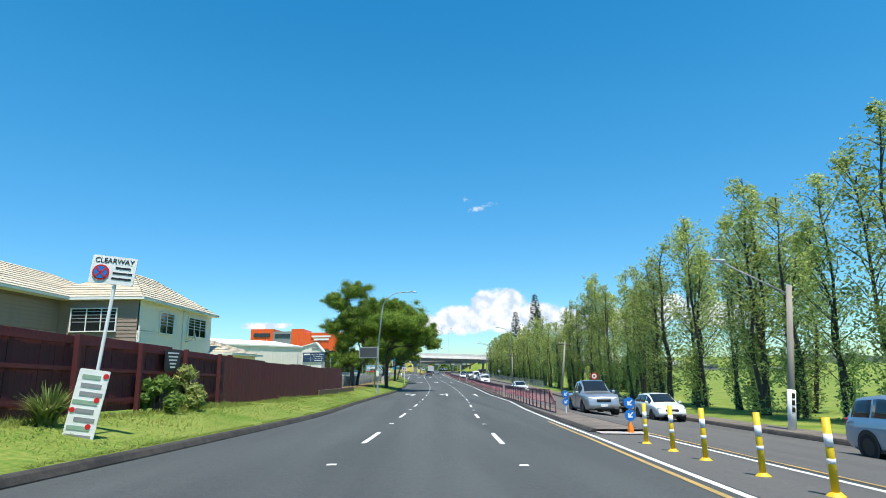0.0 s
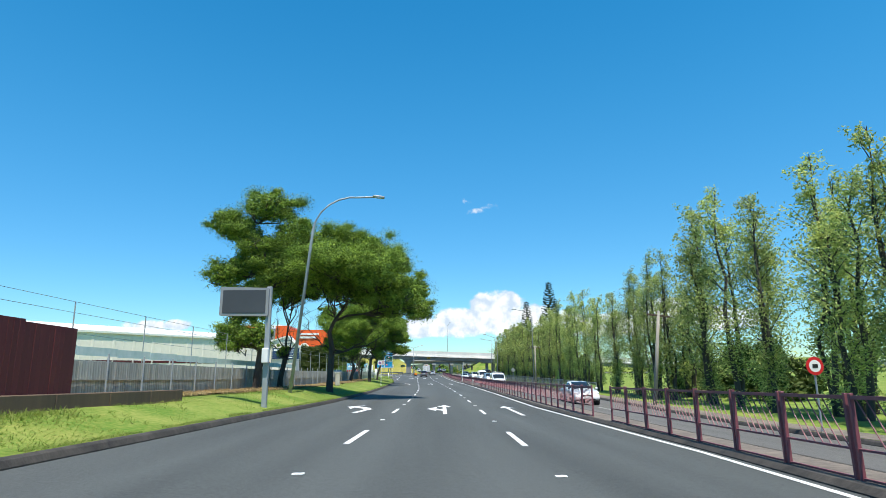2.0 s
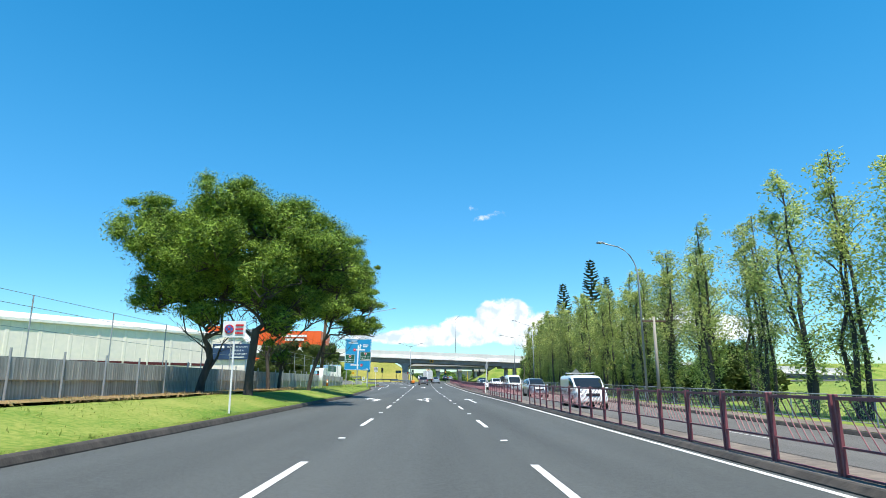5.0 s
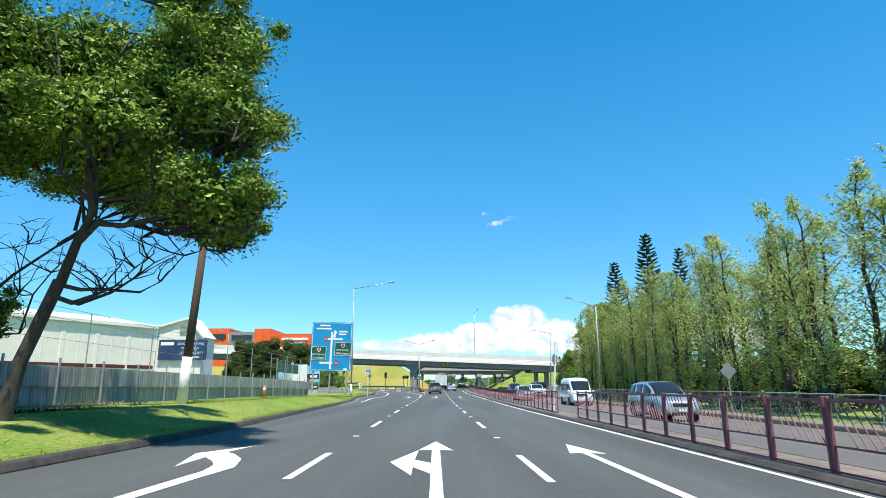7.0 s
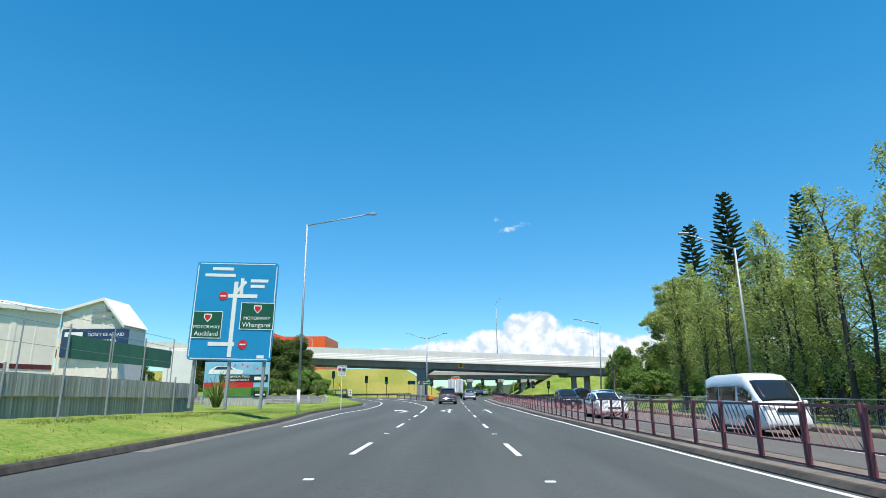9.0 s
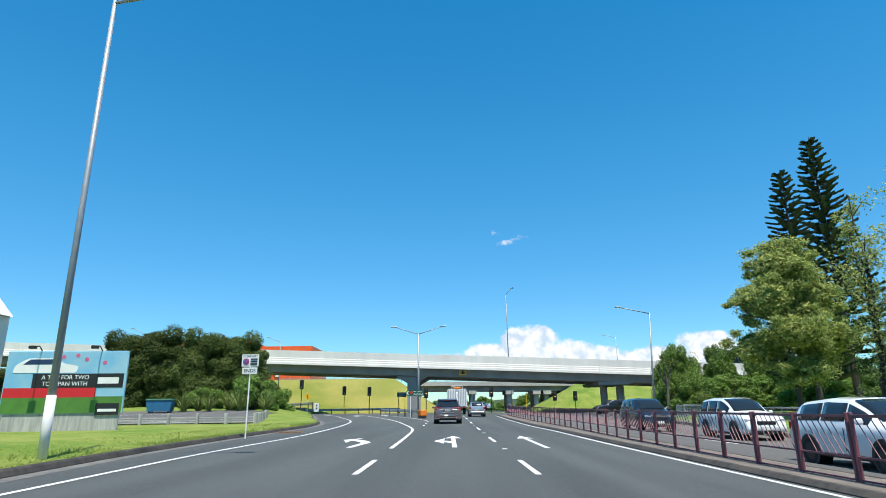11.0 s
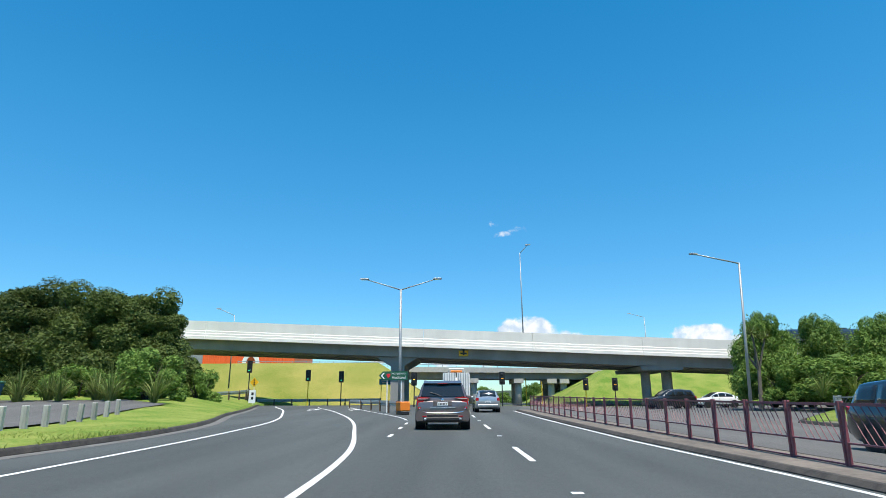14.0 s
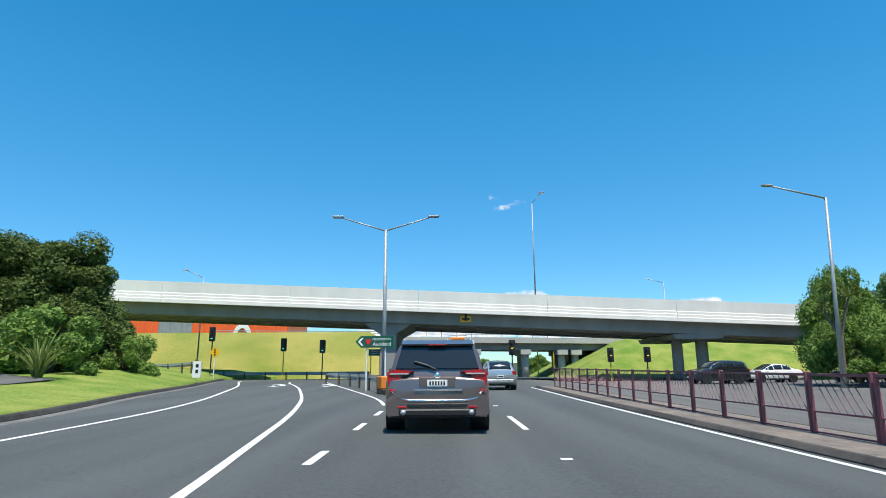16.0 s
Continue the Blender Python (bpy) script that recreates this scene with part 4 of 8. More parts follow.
def bush(seed, w, d, h, leaves, material=LEAF_DARK, name="bush", label="dense dark green rounded shrub", leaf=0.16, cat="bush", group="", lumps=26):
    rng = random.Random(seed)
    t = thing(name, label, cat, group=group)
    bm, lv = bmesh.new(), Leaves(seed)
    for i in range(7):
        az = rng.uniform(0, 6.283)
        e = Vector((math.cos(az) * w * 0.3, math.sin(az) * d * 0.3, h * rng.uniform(0.5, 0.8)))
        add_tube(bm, [(0, 0, -0.2), e * 0.5 + Vector((0, 0, h * 0.1)), e], [0.09, 0.06, 0.02], 5, cap=False)
    for i in range(lumps):
        az, r = rng.uniform(0, 6.283), rng.random() ** 0.5
        zz = h * (1 - 0.72 * r * r) * rng.uniform(0.25, 0.9)
        c = Vector((math.cos(az) * r * w * 0.5, math.sin(az) * r * d * 0.5, zz))
        size = min(w, d, h * 1.4) * rng.choice((0.11, 0.14, 0.18, 0.23, 0.27)) * rng.uniform(0.9, 1.1)
        # a leafy billow over a dense shaded heart
        lv.cloud(c, size * 1.06, leaves // lumps, leaf, rng.uniform(0.7, 1.05), 0.1, 0.66)
        lv.cloud(c, size * 0.84, max(16, int(46 * size * size / (leaf * leaf * 9))), leaf * 2.4, 0.85, 0.0, 0.5)
    part("stem", bm, BARK, t, smooth=True)
    lv.build("foliage", material, t, 3)
    return t


def flax(seed, blades=60, length=1.3, label="flax clump with arching strap leaves", width=0.06, name="flax_plant"):
    rng = random.Random(seed)
    t = thing(name, label, "plant", group="flax clumps")
    bm = bmesh.new()
    for i in range(blades):
        az, tilt = rng.uniform(0, 6.283), rng.uniform(0.15, 1.15)
        d = Vector((math.cos(az), math.sin(az), 0))
        s = d.cross(Vector((0, 0, 1))) * width * rng.uniform(0.7, 1.2) * 0.5
        L = length * rng.uniform(0.6, 1.15)
        prev = None
        p = d * rng.uniform(0, 0.15)
        ang = tilt * 0.45
        for k in range(5):
            w = s * (1 - (k / 4) ** 2 * 0.95)
            cur = (bm.verts.new(p - w), bm.verts.new(p + w))
            if prev:
                bm.faces.new((prev[0], prev[1], cur[1], cur[0]))
            prev = cur
            p = p + (d * math.sin(ang) + Vector((0, 0, math.cos(ang)))) * L / 4
            ang += tilt * 0.38
    part("leaves", bm, LEAF_FLAX, t)
    return t


# trees on the left verge: one that reaches over the lanes, a leafy pair, and a clump further on
t = broad_tree(11, 2.7, ((-0.5, 0, 9.13, 2.4, 1.4), (1.6, 0.6, 9.03, 2.4, 1.5), (3.4, -0.4, 7.88, 2.2, 1.5), (4.9, 0.4, 6.3, 1.9, 1.2), (5.6, -0.2, 4.94, 1.2, 0.9), (3.7, 1.4, 5.57, 1.8, 1.3), (-1.8, 0.8, 7.56, 1.6, 1.2), (1, -2.4, 7.56, 2.2, 1.4), (2.4, 2.2, 6.72, 2.3, 1.5), (2.8, -3.2, 6.93, 2, 1.3), (0, -4.2, 7.56, 1.9, 1.3), (4.3, -1.9, 5.67, 1.6, 1.2), (2.1, 0, 6.2, 1.8, 1.1), (0.4, -0.6, 6.2, 1.5, 1.0), (-0.9, -1.6, 7.0, 1.5, 1.1)), 112000, fork_at=(0.1, 0), lows=((2.6, -0.4, 3.3), (3.4, 0.9, 3.5), (-1.6, 0.5, 4.4)))
t.matrix_basis = pose(-3.95, 70.4, -0.96)
t = broad_tree(12, 2.4, ((0.2, 0, 10.9, 1.9, 1.3), (-2.3, 0.2, 9.83, 1.4, 0.8), (1.9, 0.3, 9.4, 1.4, 1.2), (-0.3, -0.3, 8.42, 1.3, 0.9), (1.3, 0, 6.91, 1.6, 1.2), (-2.2, 0.2, 6.7, 1.4, 1.1), (-0.5, 0.3, 5.4, 1.5, 1.2), (-1.5, -0.2, 3.0, 1.3, 1.1), (0.2, -0.5, 3.2, 1.0, 1.0), (-1.1, 0.2, 4.6, 1.2, 0.9), (0.3, 0.1, 7.7, 1.5, 1.2), (-1.2, 0.1, 7.2, 1.3, 1.0), (-1.2, 0, 9.3, 1.5, 1.1), (1.2, 0.2, 8.3, 1.4, 1.0)), 72000, fork_at=(0.2, 0), label="leafy street tree with foliage low on its trunk", girth=0.24)
t.matrix_basis = pose(-7.8, 68.2, -0.75)
t = broad_tree(14, 1.9, ((0.8, 0, 8.19, 1.8, 1.2), (2.5, 0.2, 7.35, 1.6, 1.1), (-0.8, 0.4, 8.82, 1.5, 1), (0.15, -0.15, 2.35, 0.5, 0.5), (0.6, 0, 6.4, 1.5, 1.0), (-0.9, 0.2, 7.2, 1.4, 1.0), (1.9, -0.2, 6.6, 1.2, 0.9)), 46000, fork_at=(0.3, 0), girth=0.18, lows=((1.5, 0.2, 4.2), (-1.3, 0.1, 4.4), (0.9, -0.3, 4.6), (-0.6, 0.3, 5.0)))
t.matrix_basis = pose(-7.7, 73.5, -0.8)
t = broad_tree(15, 1.6, ((-0.2, 0.3, 7.4, 2.2, 1.7), (-2.2, 0, 6.9, 2.1, 1.5), (0.8, -1.2, 6.4, 1.8, 1.3), (-1.0, 1.6, 8.2, 1.9, 1.4), (-3.0, 1.0, 8.4, 1.6, 1.2), (-1, 0, 4.9, 1.6, 1.1), (0.9, 0.2, 5.1, 1.5, 1.1), (-2.6, 0.4, 4.6, 1.2, 1), (0.2, -0.3, 3.7, 1.1, 0.9), (-1.6, 0.2, 5.8, 1.6, 1.1)), 74000, fork_at=(0.4, 0), girth=0.19, lows=((-1.4, 0.2, 4.2), (1.3, 0.3, 3.6), (-0.6, -0.4, 4.5)))
t.matrix_basis = pose(-6.9, 108.3, -0.93)
t = broad_tree(16, 2.9, ((-1.2, 0, 8.6, 2.3, 1.5), (0.9, 0.5, 7.9, 2.2, 1.4), (3, 0.4, 6.8, 1.8, 1.3), (0.9, -0.8, 5.4, 1.7, 1.1), (1.9, 1.8, 5.8, 2, 1.3), (3.9, 1.6, 5.5, 1.3, 1), (-1.6, -1.4, 6.6, 1.9, 1.2), (1.2, 3.6, 6.8, 2.2, 1.7), (3.4, 3.8, 6.7, 1.5, 1.2), (1, 0.6, 3.9, 0.9, 0.9), (1.2, 0.3, 3.3, 1, 1), (2, 1.2, 4.5, 1.4, 1), (0.1, -0.4, 4.6, 1.2, 0.9), (-2.6, 0.2, 5.2, 1.3, 1)), 95000, fork_at=(0.2, 0), girth=0.19, lows=((1.9, 0.2, 4.3), (-1.8, 0.3, 4.6)))
t.matrix_basis = pose(-4.55, 107.7, -0.93)
t = broad_tree(17, 2.4, ((0.2, 0, 8.2, 2.3, 1.7), (-2.2, 0.2, 7.6, 2, 1.6), (1.2, -0.4, 10, 1.9, 1.6), (-0.8, 0.2, 10.4, 1.7, 1.4), (0.8, 0.2, 6.3, 1.9, 1.1), (2.2, 0.3, 7, 1.5, 1), (-1.0, 0, 6.0, 1.6, 1.0), (1.4, 0.1, 5.3, 1.2, 0.8)), 58000, fork_at=(-0.2, 0), girth=0.13, lows=((-1.9, 0.1, 4.3), (-1.2, -0.3, 5.2), (1.2, 0.3, 4.8), (0.4, -0.2, 5.4)))
t.matrix_basis = pose(-7.0, 120.7, -0.93)
t = broad_tree(18, 1.4, ((0.0, 0, 6.9, 1.9, 1.2), (1.8, 0.6, 7.9, 2.0, 1.4), (0.1, 0, 2.3, 0.6, 0.6), (2.6, 0.5, 5.9, 1.5, 0.9)), 30000, fork_at=(0.1, 0), girth=0.12, lows=((-1.0, 0.1, 4.4), (0.9, 0.2, 4.0), (1.7, 0.4, 4.2), (-0.3, -0.3, 4.8)))
t.matrix_basis = pose(-7.15, 124.2, -0.93)
t = broad_tree(19, 2.6, ((0.9, 0, 7.3, 1.8, 1.3), (2.3, 0.3, 9.4, 1, 1.2), (2.6, 0.2, 7, 1.5, 1.1), (3.7, -0.2, 5.9, 1.2, 0.7), (3.6, 0.1, 4.2, 1.3, 0.8), (1.6, -0.6, 5.6, 1.8, 1.2), (2.9, 2, 7.2, 1.4, 1), (2.6, 3.2, 4.5, 1.1, 0.8), (0.6, 5.6, 5.8, 1.3, 0.9), (-1.4, 3.2, 7.4, 1.8, 1.3), (-1.9, 8.0, 7.0, 1.2, 1.0), (3.5, 0.4, 8, 1.2, 0.8)), 74000, fork_at=(0.7, 0), girth=0.13, lows=((2.2, 0.3, 3.2), (2.9, 0.6, 3.0), (1.0, 4.0, 4.2)), label="street tree leaning towards the road with an open crown")
t.matrix_basis = pose(-4.55, 121.7, -0.94)

# shelterbelt on the right
BELT = table([(0, 0.94), (24, 1.0), (38, 1.0), (43, 1.12), (47, 1.24), (52, 1.18), (58, 0.98), (68, 0.98), (75, 1.1), (79, 0.96), (86, 0.84), (110, 0.85), (160, 0.82), (185, 0.82), (200, 0.72)])
belt = [wispy_tree(s, h, w) for s, h, w in ((21, 14.6, 2.2), (22, 14.0, 2.5), (23, 13.2, 2.4), (24, 14.4, 2.1), (25, 12.8, 2.6))]
rng = random.Random(5)
y = 8.0
i = 0
while y < 187:
    src = belt[i % 5] if i < 5 else rng.choice(belt)
    u = 19.0 + rng.uniform(-0.8, 0.8)
    hs = rng.uniform(0.92, 1.06) * BELT(y)
    m = scaled(on_land(u, y, rng.uniform(0, 360)), (hs * rng.uniform(0.92, 1.2), hs * rng.uniform(0.92, 1.2), hs))
    if i < 5:
        src.matrix_basis = m
    else:
        copy_thing(src, m)
    if rng.random() < (0.12 if y < 60 else 0.28 if y < 98 else 0.1 if y < 128 else 0.6):
        copy_thing(rng.choice(belt), scaled(on_land(u + rng.uniform(2.5, 4.0), y + 1.2, rng.uniform(0, 360)), (1.2, 1.2, hs * (0.72 if y < 60 else 0.95))))
    y += rng.uniform(2.7, 4.0) if y < 60 else rng.uniform(2.3, 3.3) if y < 98 else rng.uniform(2.7, 3.8) if y < 125 else rng.uniform(2.1, 3.1)
    i += 1
hedge = bush(45, 7.5, 3.4, 4.6, 5200, LEAF_DARK, lumps=34, leaf=0.3, label="dark rough hedge behind the shelterbelt", group="hedge shrubs")
hedge.matrix_basis = on_land(25.5, 78.0)
for i in [1, 2] + list(range(8, 19)):
    copy_thing(hedge, scaled(on_land(25.5 + 0.8 * math.sin(i * 2.1), 78.0 + i * 6.2, 180 * (i % 2)), (0.62, 2.0, 0.85 + 0.2 * math.sin(i * 1.7))))
p1 = pine_tree(31, 29.5, 5.2)
p1.matrix_basis = pose(43.6, 218.9, -1.0)
copy_thing(p1, scaled(pose(34.6, 210.5, -1.0), (0.78, 0.78, 0.75)))
copy_thing(p1, scaled(pose(40.0, 196.0, -1.0), (0.6, 0.6, 0.72)))

t = broad_tree(33, 3.2, ((0, 0, 11.2, 2.6, 2.2), (-1.8, -0.6, 8.6, 2.6, 1.9), (1.9, 0.5, 8.8, 2.8, 2.0), (-0.4, -1.6, 6.0, 2.6, 1.8), (2.6, -0.4, 5.6, 2.3, 1.8), (-2.6, 0.2, 5.0, 2.0, 1.6), (0.8, 0.4, 13.0, 1.6, 1.4), (0.4, -0.8, 3.2, 2.4, 1.4)), 52000, leaf=0.2, material=LEAF_WISPY, label="tall bushy yellow-green tree beside the pines", girth=0.22)
t.matrix_basis = pose(30.3, 206.0, -0.9)

# bushes by the slip road and beyond the bridge's right end
b1 = bush(41, 8.4, 6, 10.8, 84000, LEAF_DARK, lumps=84, leaf=0.2, label="tall dense dark green evergreen shrub")
b1.matrix_basis = scaled(pose(-20.3, 227.0, -0.3), (0.9, 1.0, 0.92))
for x, y, s in ((-24.5, 226.0, (1.0, 1.0, 1.04)), (-29.5, 227.0, (1.0, 1.0, 1.1)), (-34.5, 228.0, (1.0, 1.0, 1.06)), (-47.0, 233.0, (0.9, 1.0, 0.62)), (-54.0, 234.0, (1.0, 1.0, 0.7))):
    copy_thing(b1, scaled(pose(x, y, -0.4, 0, 0, (x * 37) % 360), s))
b3 = bush(46, 8.4, 6, 7.0, 42000, LEAF_BUSH, lumps=64, leaf=0.18, label="dense mid green shrub on the motorway bank")
b3.matrix_basis = scaled(pose(30.8, 231.0, -0.4, 0, 0, 20), (0.72, 0.7, 1.16))
for x, y, s in ((36.0, 232.0, (1.1, 1.0, 1.0)), (44.5, 236.0, (1.3, 1.2, 1.08)), (53.0, 236.0, (1.3, 1.2, 1.1))):
    copy_thing(b3, scaled(pose(x, y, -0.4, 0, 0, (x * 37) % 360), s))


def cabbage_tree(m):
    """A slim palm-like trunk that forks into spiky heads."""
    t = thing("cabbage_tree", "cabbage tree with yellow-green spiky heads beside the shrubs", "tree", m)
    rng = random.Random(8)
    bm, hd = bmesh.new(), bmesh.new()
    add_tube(bm, [(0, 0, -0.3), (0.1, 0, 1.6), (0.2, 0, 2.8)], [0.2, 0.15, 0.12], 8, cap=False)
    for x, y, z in ((-0.6, 0.1, 4.6), (0.9, -0.2, 5.2), (0.2, 0.4, 3.9), (-0.2, -0.4, 5.6)):
        add_tube(bm, [(0.2, 0, 2.7), (x * 0.7, y, z - 0.8), (x, y, z)], [0.1, 0.08, 0.07], 7, cap=False)
        for k in range(64):
            az, el = rng.uniform(0, 6.283), rng.uniform(-0.5, 1.3)
            d = Vector((math.cos(az) * math.cos(el), math.sin(az) * math.cos(el), math.sin(el)))
            s = d.cross(Vector((0, 0, 1))).normalized() * 0.035
            L = rng.uniform(0.7, 1.05)
            p = Vector((x, y, z))
            q = p + d * L * 0.6
            hd.faces.new([hd.verts.new(v) for v in (p - s, p + s, q + s, q - s)])
            e = q + (d + Vector((0, 0, -0.6))).normalized() * L * 0.4
            hd.faces.new([hd.verts.new(v) for v in (q - s, q + s, e)])
    part("trunk", bm, BARK_PALE, t, smooth=True)
    part("crown", hd, LEAF_FLAX, t)
    return t


for i in range(15):
    x = -22 + i * 7.2
    copy_thing(b3, scaled(pose(x, 352 + 9 * math.sin(i * 2.3), -0.6, 0, 0, i * 77), (1.2, 1.0, 0.62 + 0.2 * math.sin(i * 1.9))))
cabbage_tree(pose(27.9, 227.5, -0.7))
b2 = bush(42, 5.0, 4, 4.0, 12000, LEAF_BUSH, label="mid green leafy shrub beside the lawn", leaf=0.2)
b2.matrix_basis = pose(-16.6, 220.5, -0.2)
for x, y, s in ((-21.5, 221.0, (1.1, 1, 0.8)), (-15.6, 226.5, (0.62, 0.8, 0.8)), (33.5, 226.5, (1.4, 1.2, 1.0)), (38.0, 229.0, (1.5, 1.3, 1.05)), (48.0, 231, (1.6, 1.3, 1.1)), (29.4, 227.5, (0.6, 0.8, 0.8)), (44.0, 226.0, (1.6, 1.3, 0.9)), (54.0, 228.0, (1.6, 1.3, 1.2))):
    copy_thing(b2, scaled(pose(x, y, -0.5, 0, 0, (x * 53) % 360), s))
f1 = flax(51, 90, 1.9)
f1.matrix_basis = pose(-18.6, 214.5, -0.1)
for x, y, s in ((-16.0, 215.0, 1.25), (-21.0, 214.6, 1.2), (-24.5, 217, 1.0), (-13.9, 216.0, 1.2), (-17.4, 216.2, 1.3), (-20.2, 216.0, 1.3), (30.0, 223.0, 1.1), (33.0, 224.0, 1.0), (-12.9, 170.5, 1.1), (-10.0, 172.0, 1.2), (-14.5, 173.0, 1.1)):
    copy_thing(f1, scaled(pose(x, y, G(y) + (0.6 if y < 180 else 0.8), 0, 0, (x * 71) % 360), (s, s, s)))


# ---------------- sky backdrop: clouds ----------------
def clouds():
    bm = bmesh.new()
    vs = [bm.verts.new(p) for p in ((-3800, 4000, -150), (3800, 4000, -150), (3800, 4000, 2000), (-3800, 4000, 2000))]
    bm.faces.new(vs[::-1])
    ob = part("backdrop_clouds", bm, ASPHALT)
    m = bpy.data.materials.new("cloud_backdrop")
    m.use_nodes = True
    N, L = m.node_tree.nodes, m.node_tree.links
    N.remove(N["Principled BSDF"])
    tc = N.new("ShaderNodeTexCoord")
    nz = N.new("ShaderNodeTexNoise")
    nz.inputs["Scale"].default_value, nz.inputs["Detail"].default_value, nz.inputs["Roughness"].default_value = 0.0055, 9, 0.62
    L.new(tc.outputs["Object"], nz.inputs[0])
    sep = N.new("ShaderNodeSeparateXYZ")
    L.new(tc.outputs["Object"], sep.inputs[0])

    def math_node(op, a, b):
        n = N.new("ShaderNodeMath")
        n.operation = op
        for i, v in enumerate((a, b)):
            if v is None:
                continue
            if isinstance(v, (int, float)):
                n.inputs[i].default_value = v
            else:
                L.new(v, n.inputs[i])
        return n.outputs[0]

    total = None
    for cx, cz, rx, rz, amp in CLOUDS:
        dx = math_node("DIVIDE", math_node("SUBTRACT", sep.outputs[0], cx), rx)
        dz = math_node("DIVIDE", math_node("SUBTRACT", sep.outputs[2], cz), rz)
        r2 = math_node("ADD", math_node("MULTIPLY", dx, dx), math_node("MULTIPLY", dz, dz))
        blob = math_node("SUBTRACT", amp, math_node("MINIMUM", r2, 4.0))
        total = blob if total is None else math_node("MAXIMUM", total, blob)
    shaped = math_node("ADD", total, math_node("MULTIPLY", math_node("SUBTRACT", nz.outputs[0], 0.5), 2.6))
    mr = N.new("ShaderNodeMapRange")
    mr.interpolation_type = "SMOOTHSTEP"
    mr.inputs[1].default_value, mr.inputs[2].default_value = -0.02, 0.45
    L.new(shaped, mr.inputs[0])
    nz2 = N.new("ShaderNodeTexNoise")
    nz2.inputs["Scale"].default_value, nz2.inputs["Detail"].default_value = 0.012, 6
    L.new(tc.outputs["Object"], nz2.inputs[0])
    em = N.new("ShaderNodeEmission")
    cr = N.new("ShaderNodeMix")
    cr.data_type = "RGBA"
    cr.inputs[6].default_value, cr.inputs[7].default_value = (0.60, 0.71, 0.84, 1), (1.0, 1.0, 1.0, 1)
    rr = N.new("ShaderNodeMapRange")
    rr.inputs[1].default_value, rr.inputs[2].default_value = 0.38, 0.58
    L.new(nz2.outputs[0], rr.inputs[0])
    L.new(rr.outputs[0], cr.inputs[0])
    L.new(cr.outputs[2], em.inputs[0])
    em.inputs[1].default_value = 0.8
    tr = N.new("ShaderNodeBsdfTransparent")
    ms = N.new("ShaderNodeMixShader")
    op = math_node("MULTIPLY", mr.outputs[0], 0.95)
    L.new(op, ms.inputs[0])
    L.new(tr.outputs[0], ms.inputs[1])
    L.new(em.outputs[0], ms.inputs[2])
    L.new(ms.outputs[0], N["Material Output"].inputs[0])
    ob.data.materials.clear()
    ob.data.materials.append(m)
    ob.visible_shadow = False
    return tagged(ob, "distant white cumulus clouds over the horizon", "sky", kind="structure")


CLOUDS = ((545, 400, 190, 140, 1.15), (740, 320, 300, 120, 1.0), (330, 320, 300, 100, 1.0), (80, 295, 260, 80, 0.95), (-150, 285, 240, 55, 0.8), (1080, 300, 300, 95, 0.95), (1400, 310, 360, 95, 0.95), (1680, 400, 240, 95, 0.85), (2050, 340, 420, 95, 0.95), (-420, 280, 300, 40, 0.6),
          (-1700, 320, 300, 50, 0.65), (-1050, 300, 260, 40, 0.6), (400, 1100, 180, 66, 0.09), (510, 1135, 165, 70, 0.06), (350, 1170, 130, 56, 0.05))
clouds()


def far_hills():
    bm = bmesh.new()
    rng = random.Random(3)
    prev = None
    for i in range(121):
        x = -1800 + i * 30
        h = 16 + 9 * noise.noise((x * 0.004, 0, 0)) + 4 * noise.noise((x * 0.03, 3, 0))
        cur = (bm.verts.new((x, 1300, -8)), bm.verts.new((x, 1330, h)), bm.verts.new((x, 1500, h)))
        if prev:
            bm.faces.new((prev[0], prev[1], cur[1], cur[0]))
            bm.faces.new((prev[1], prev[2], cur[2], cur[1]))
        prev = cur
    bmesh.ops.recalc_face_normals(bm, faces=bm.faces)
    return tagged(part("backdrop_hills", bm, mat("far_trees", (0.05, 0.075, 0.05), 0.95, scale=0.2, scale2=0.02, amount=0.8)), "distant wooded rise on the horizon", "hills", kind="structure")


far_hills()


# ---------------- vehicles ----------------
PAINTS = {}


def paint(name, col, metal=0.3):
    if name not in PAINTS:
        PAINTS[name] = mat(name + "_car_paint", col, 0.28, metal, col2=tuple(c * 0.9 for c in col), scale=2, amount=0.4, coat=1.0)
    return PAINTS[name]


def quad_panel(bm, corners, inset, lift):
    """A thin panel over a four-sided face, drawn in from its edges and lifted off it."""
    c = [Vector(p) for p in corners]
    mid = sum(c, Vector()) / 4
    n = (c[1] - c[0]).cross(c[2] - c[1]).normalized()
    out = []
    for p in c:
        d = p - mid
        out.append(p - d.normalized() * min(inset * 1.4, d.length * 0.5))
    top = [bm.verts.new(p + n * lift) for p in out]
    low = [bm.verts.new(p - n * 0.01) for p in out]
    bm.faces.new(top)
    for i in range(4):
        bm.faces.new((low[i], low[(i + 1) % 4], top[(i + 1) % 4], top[i]))


WHEELS = {}


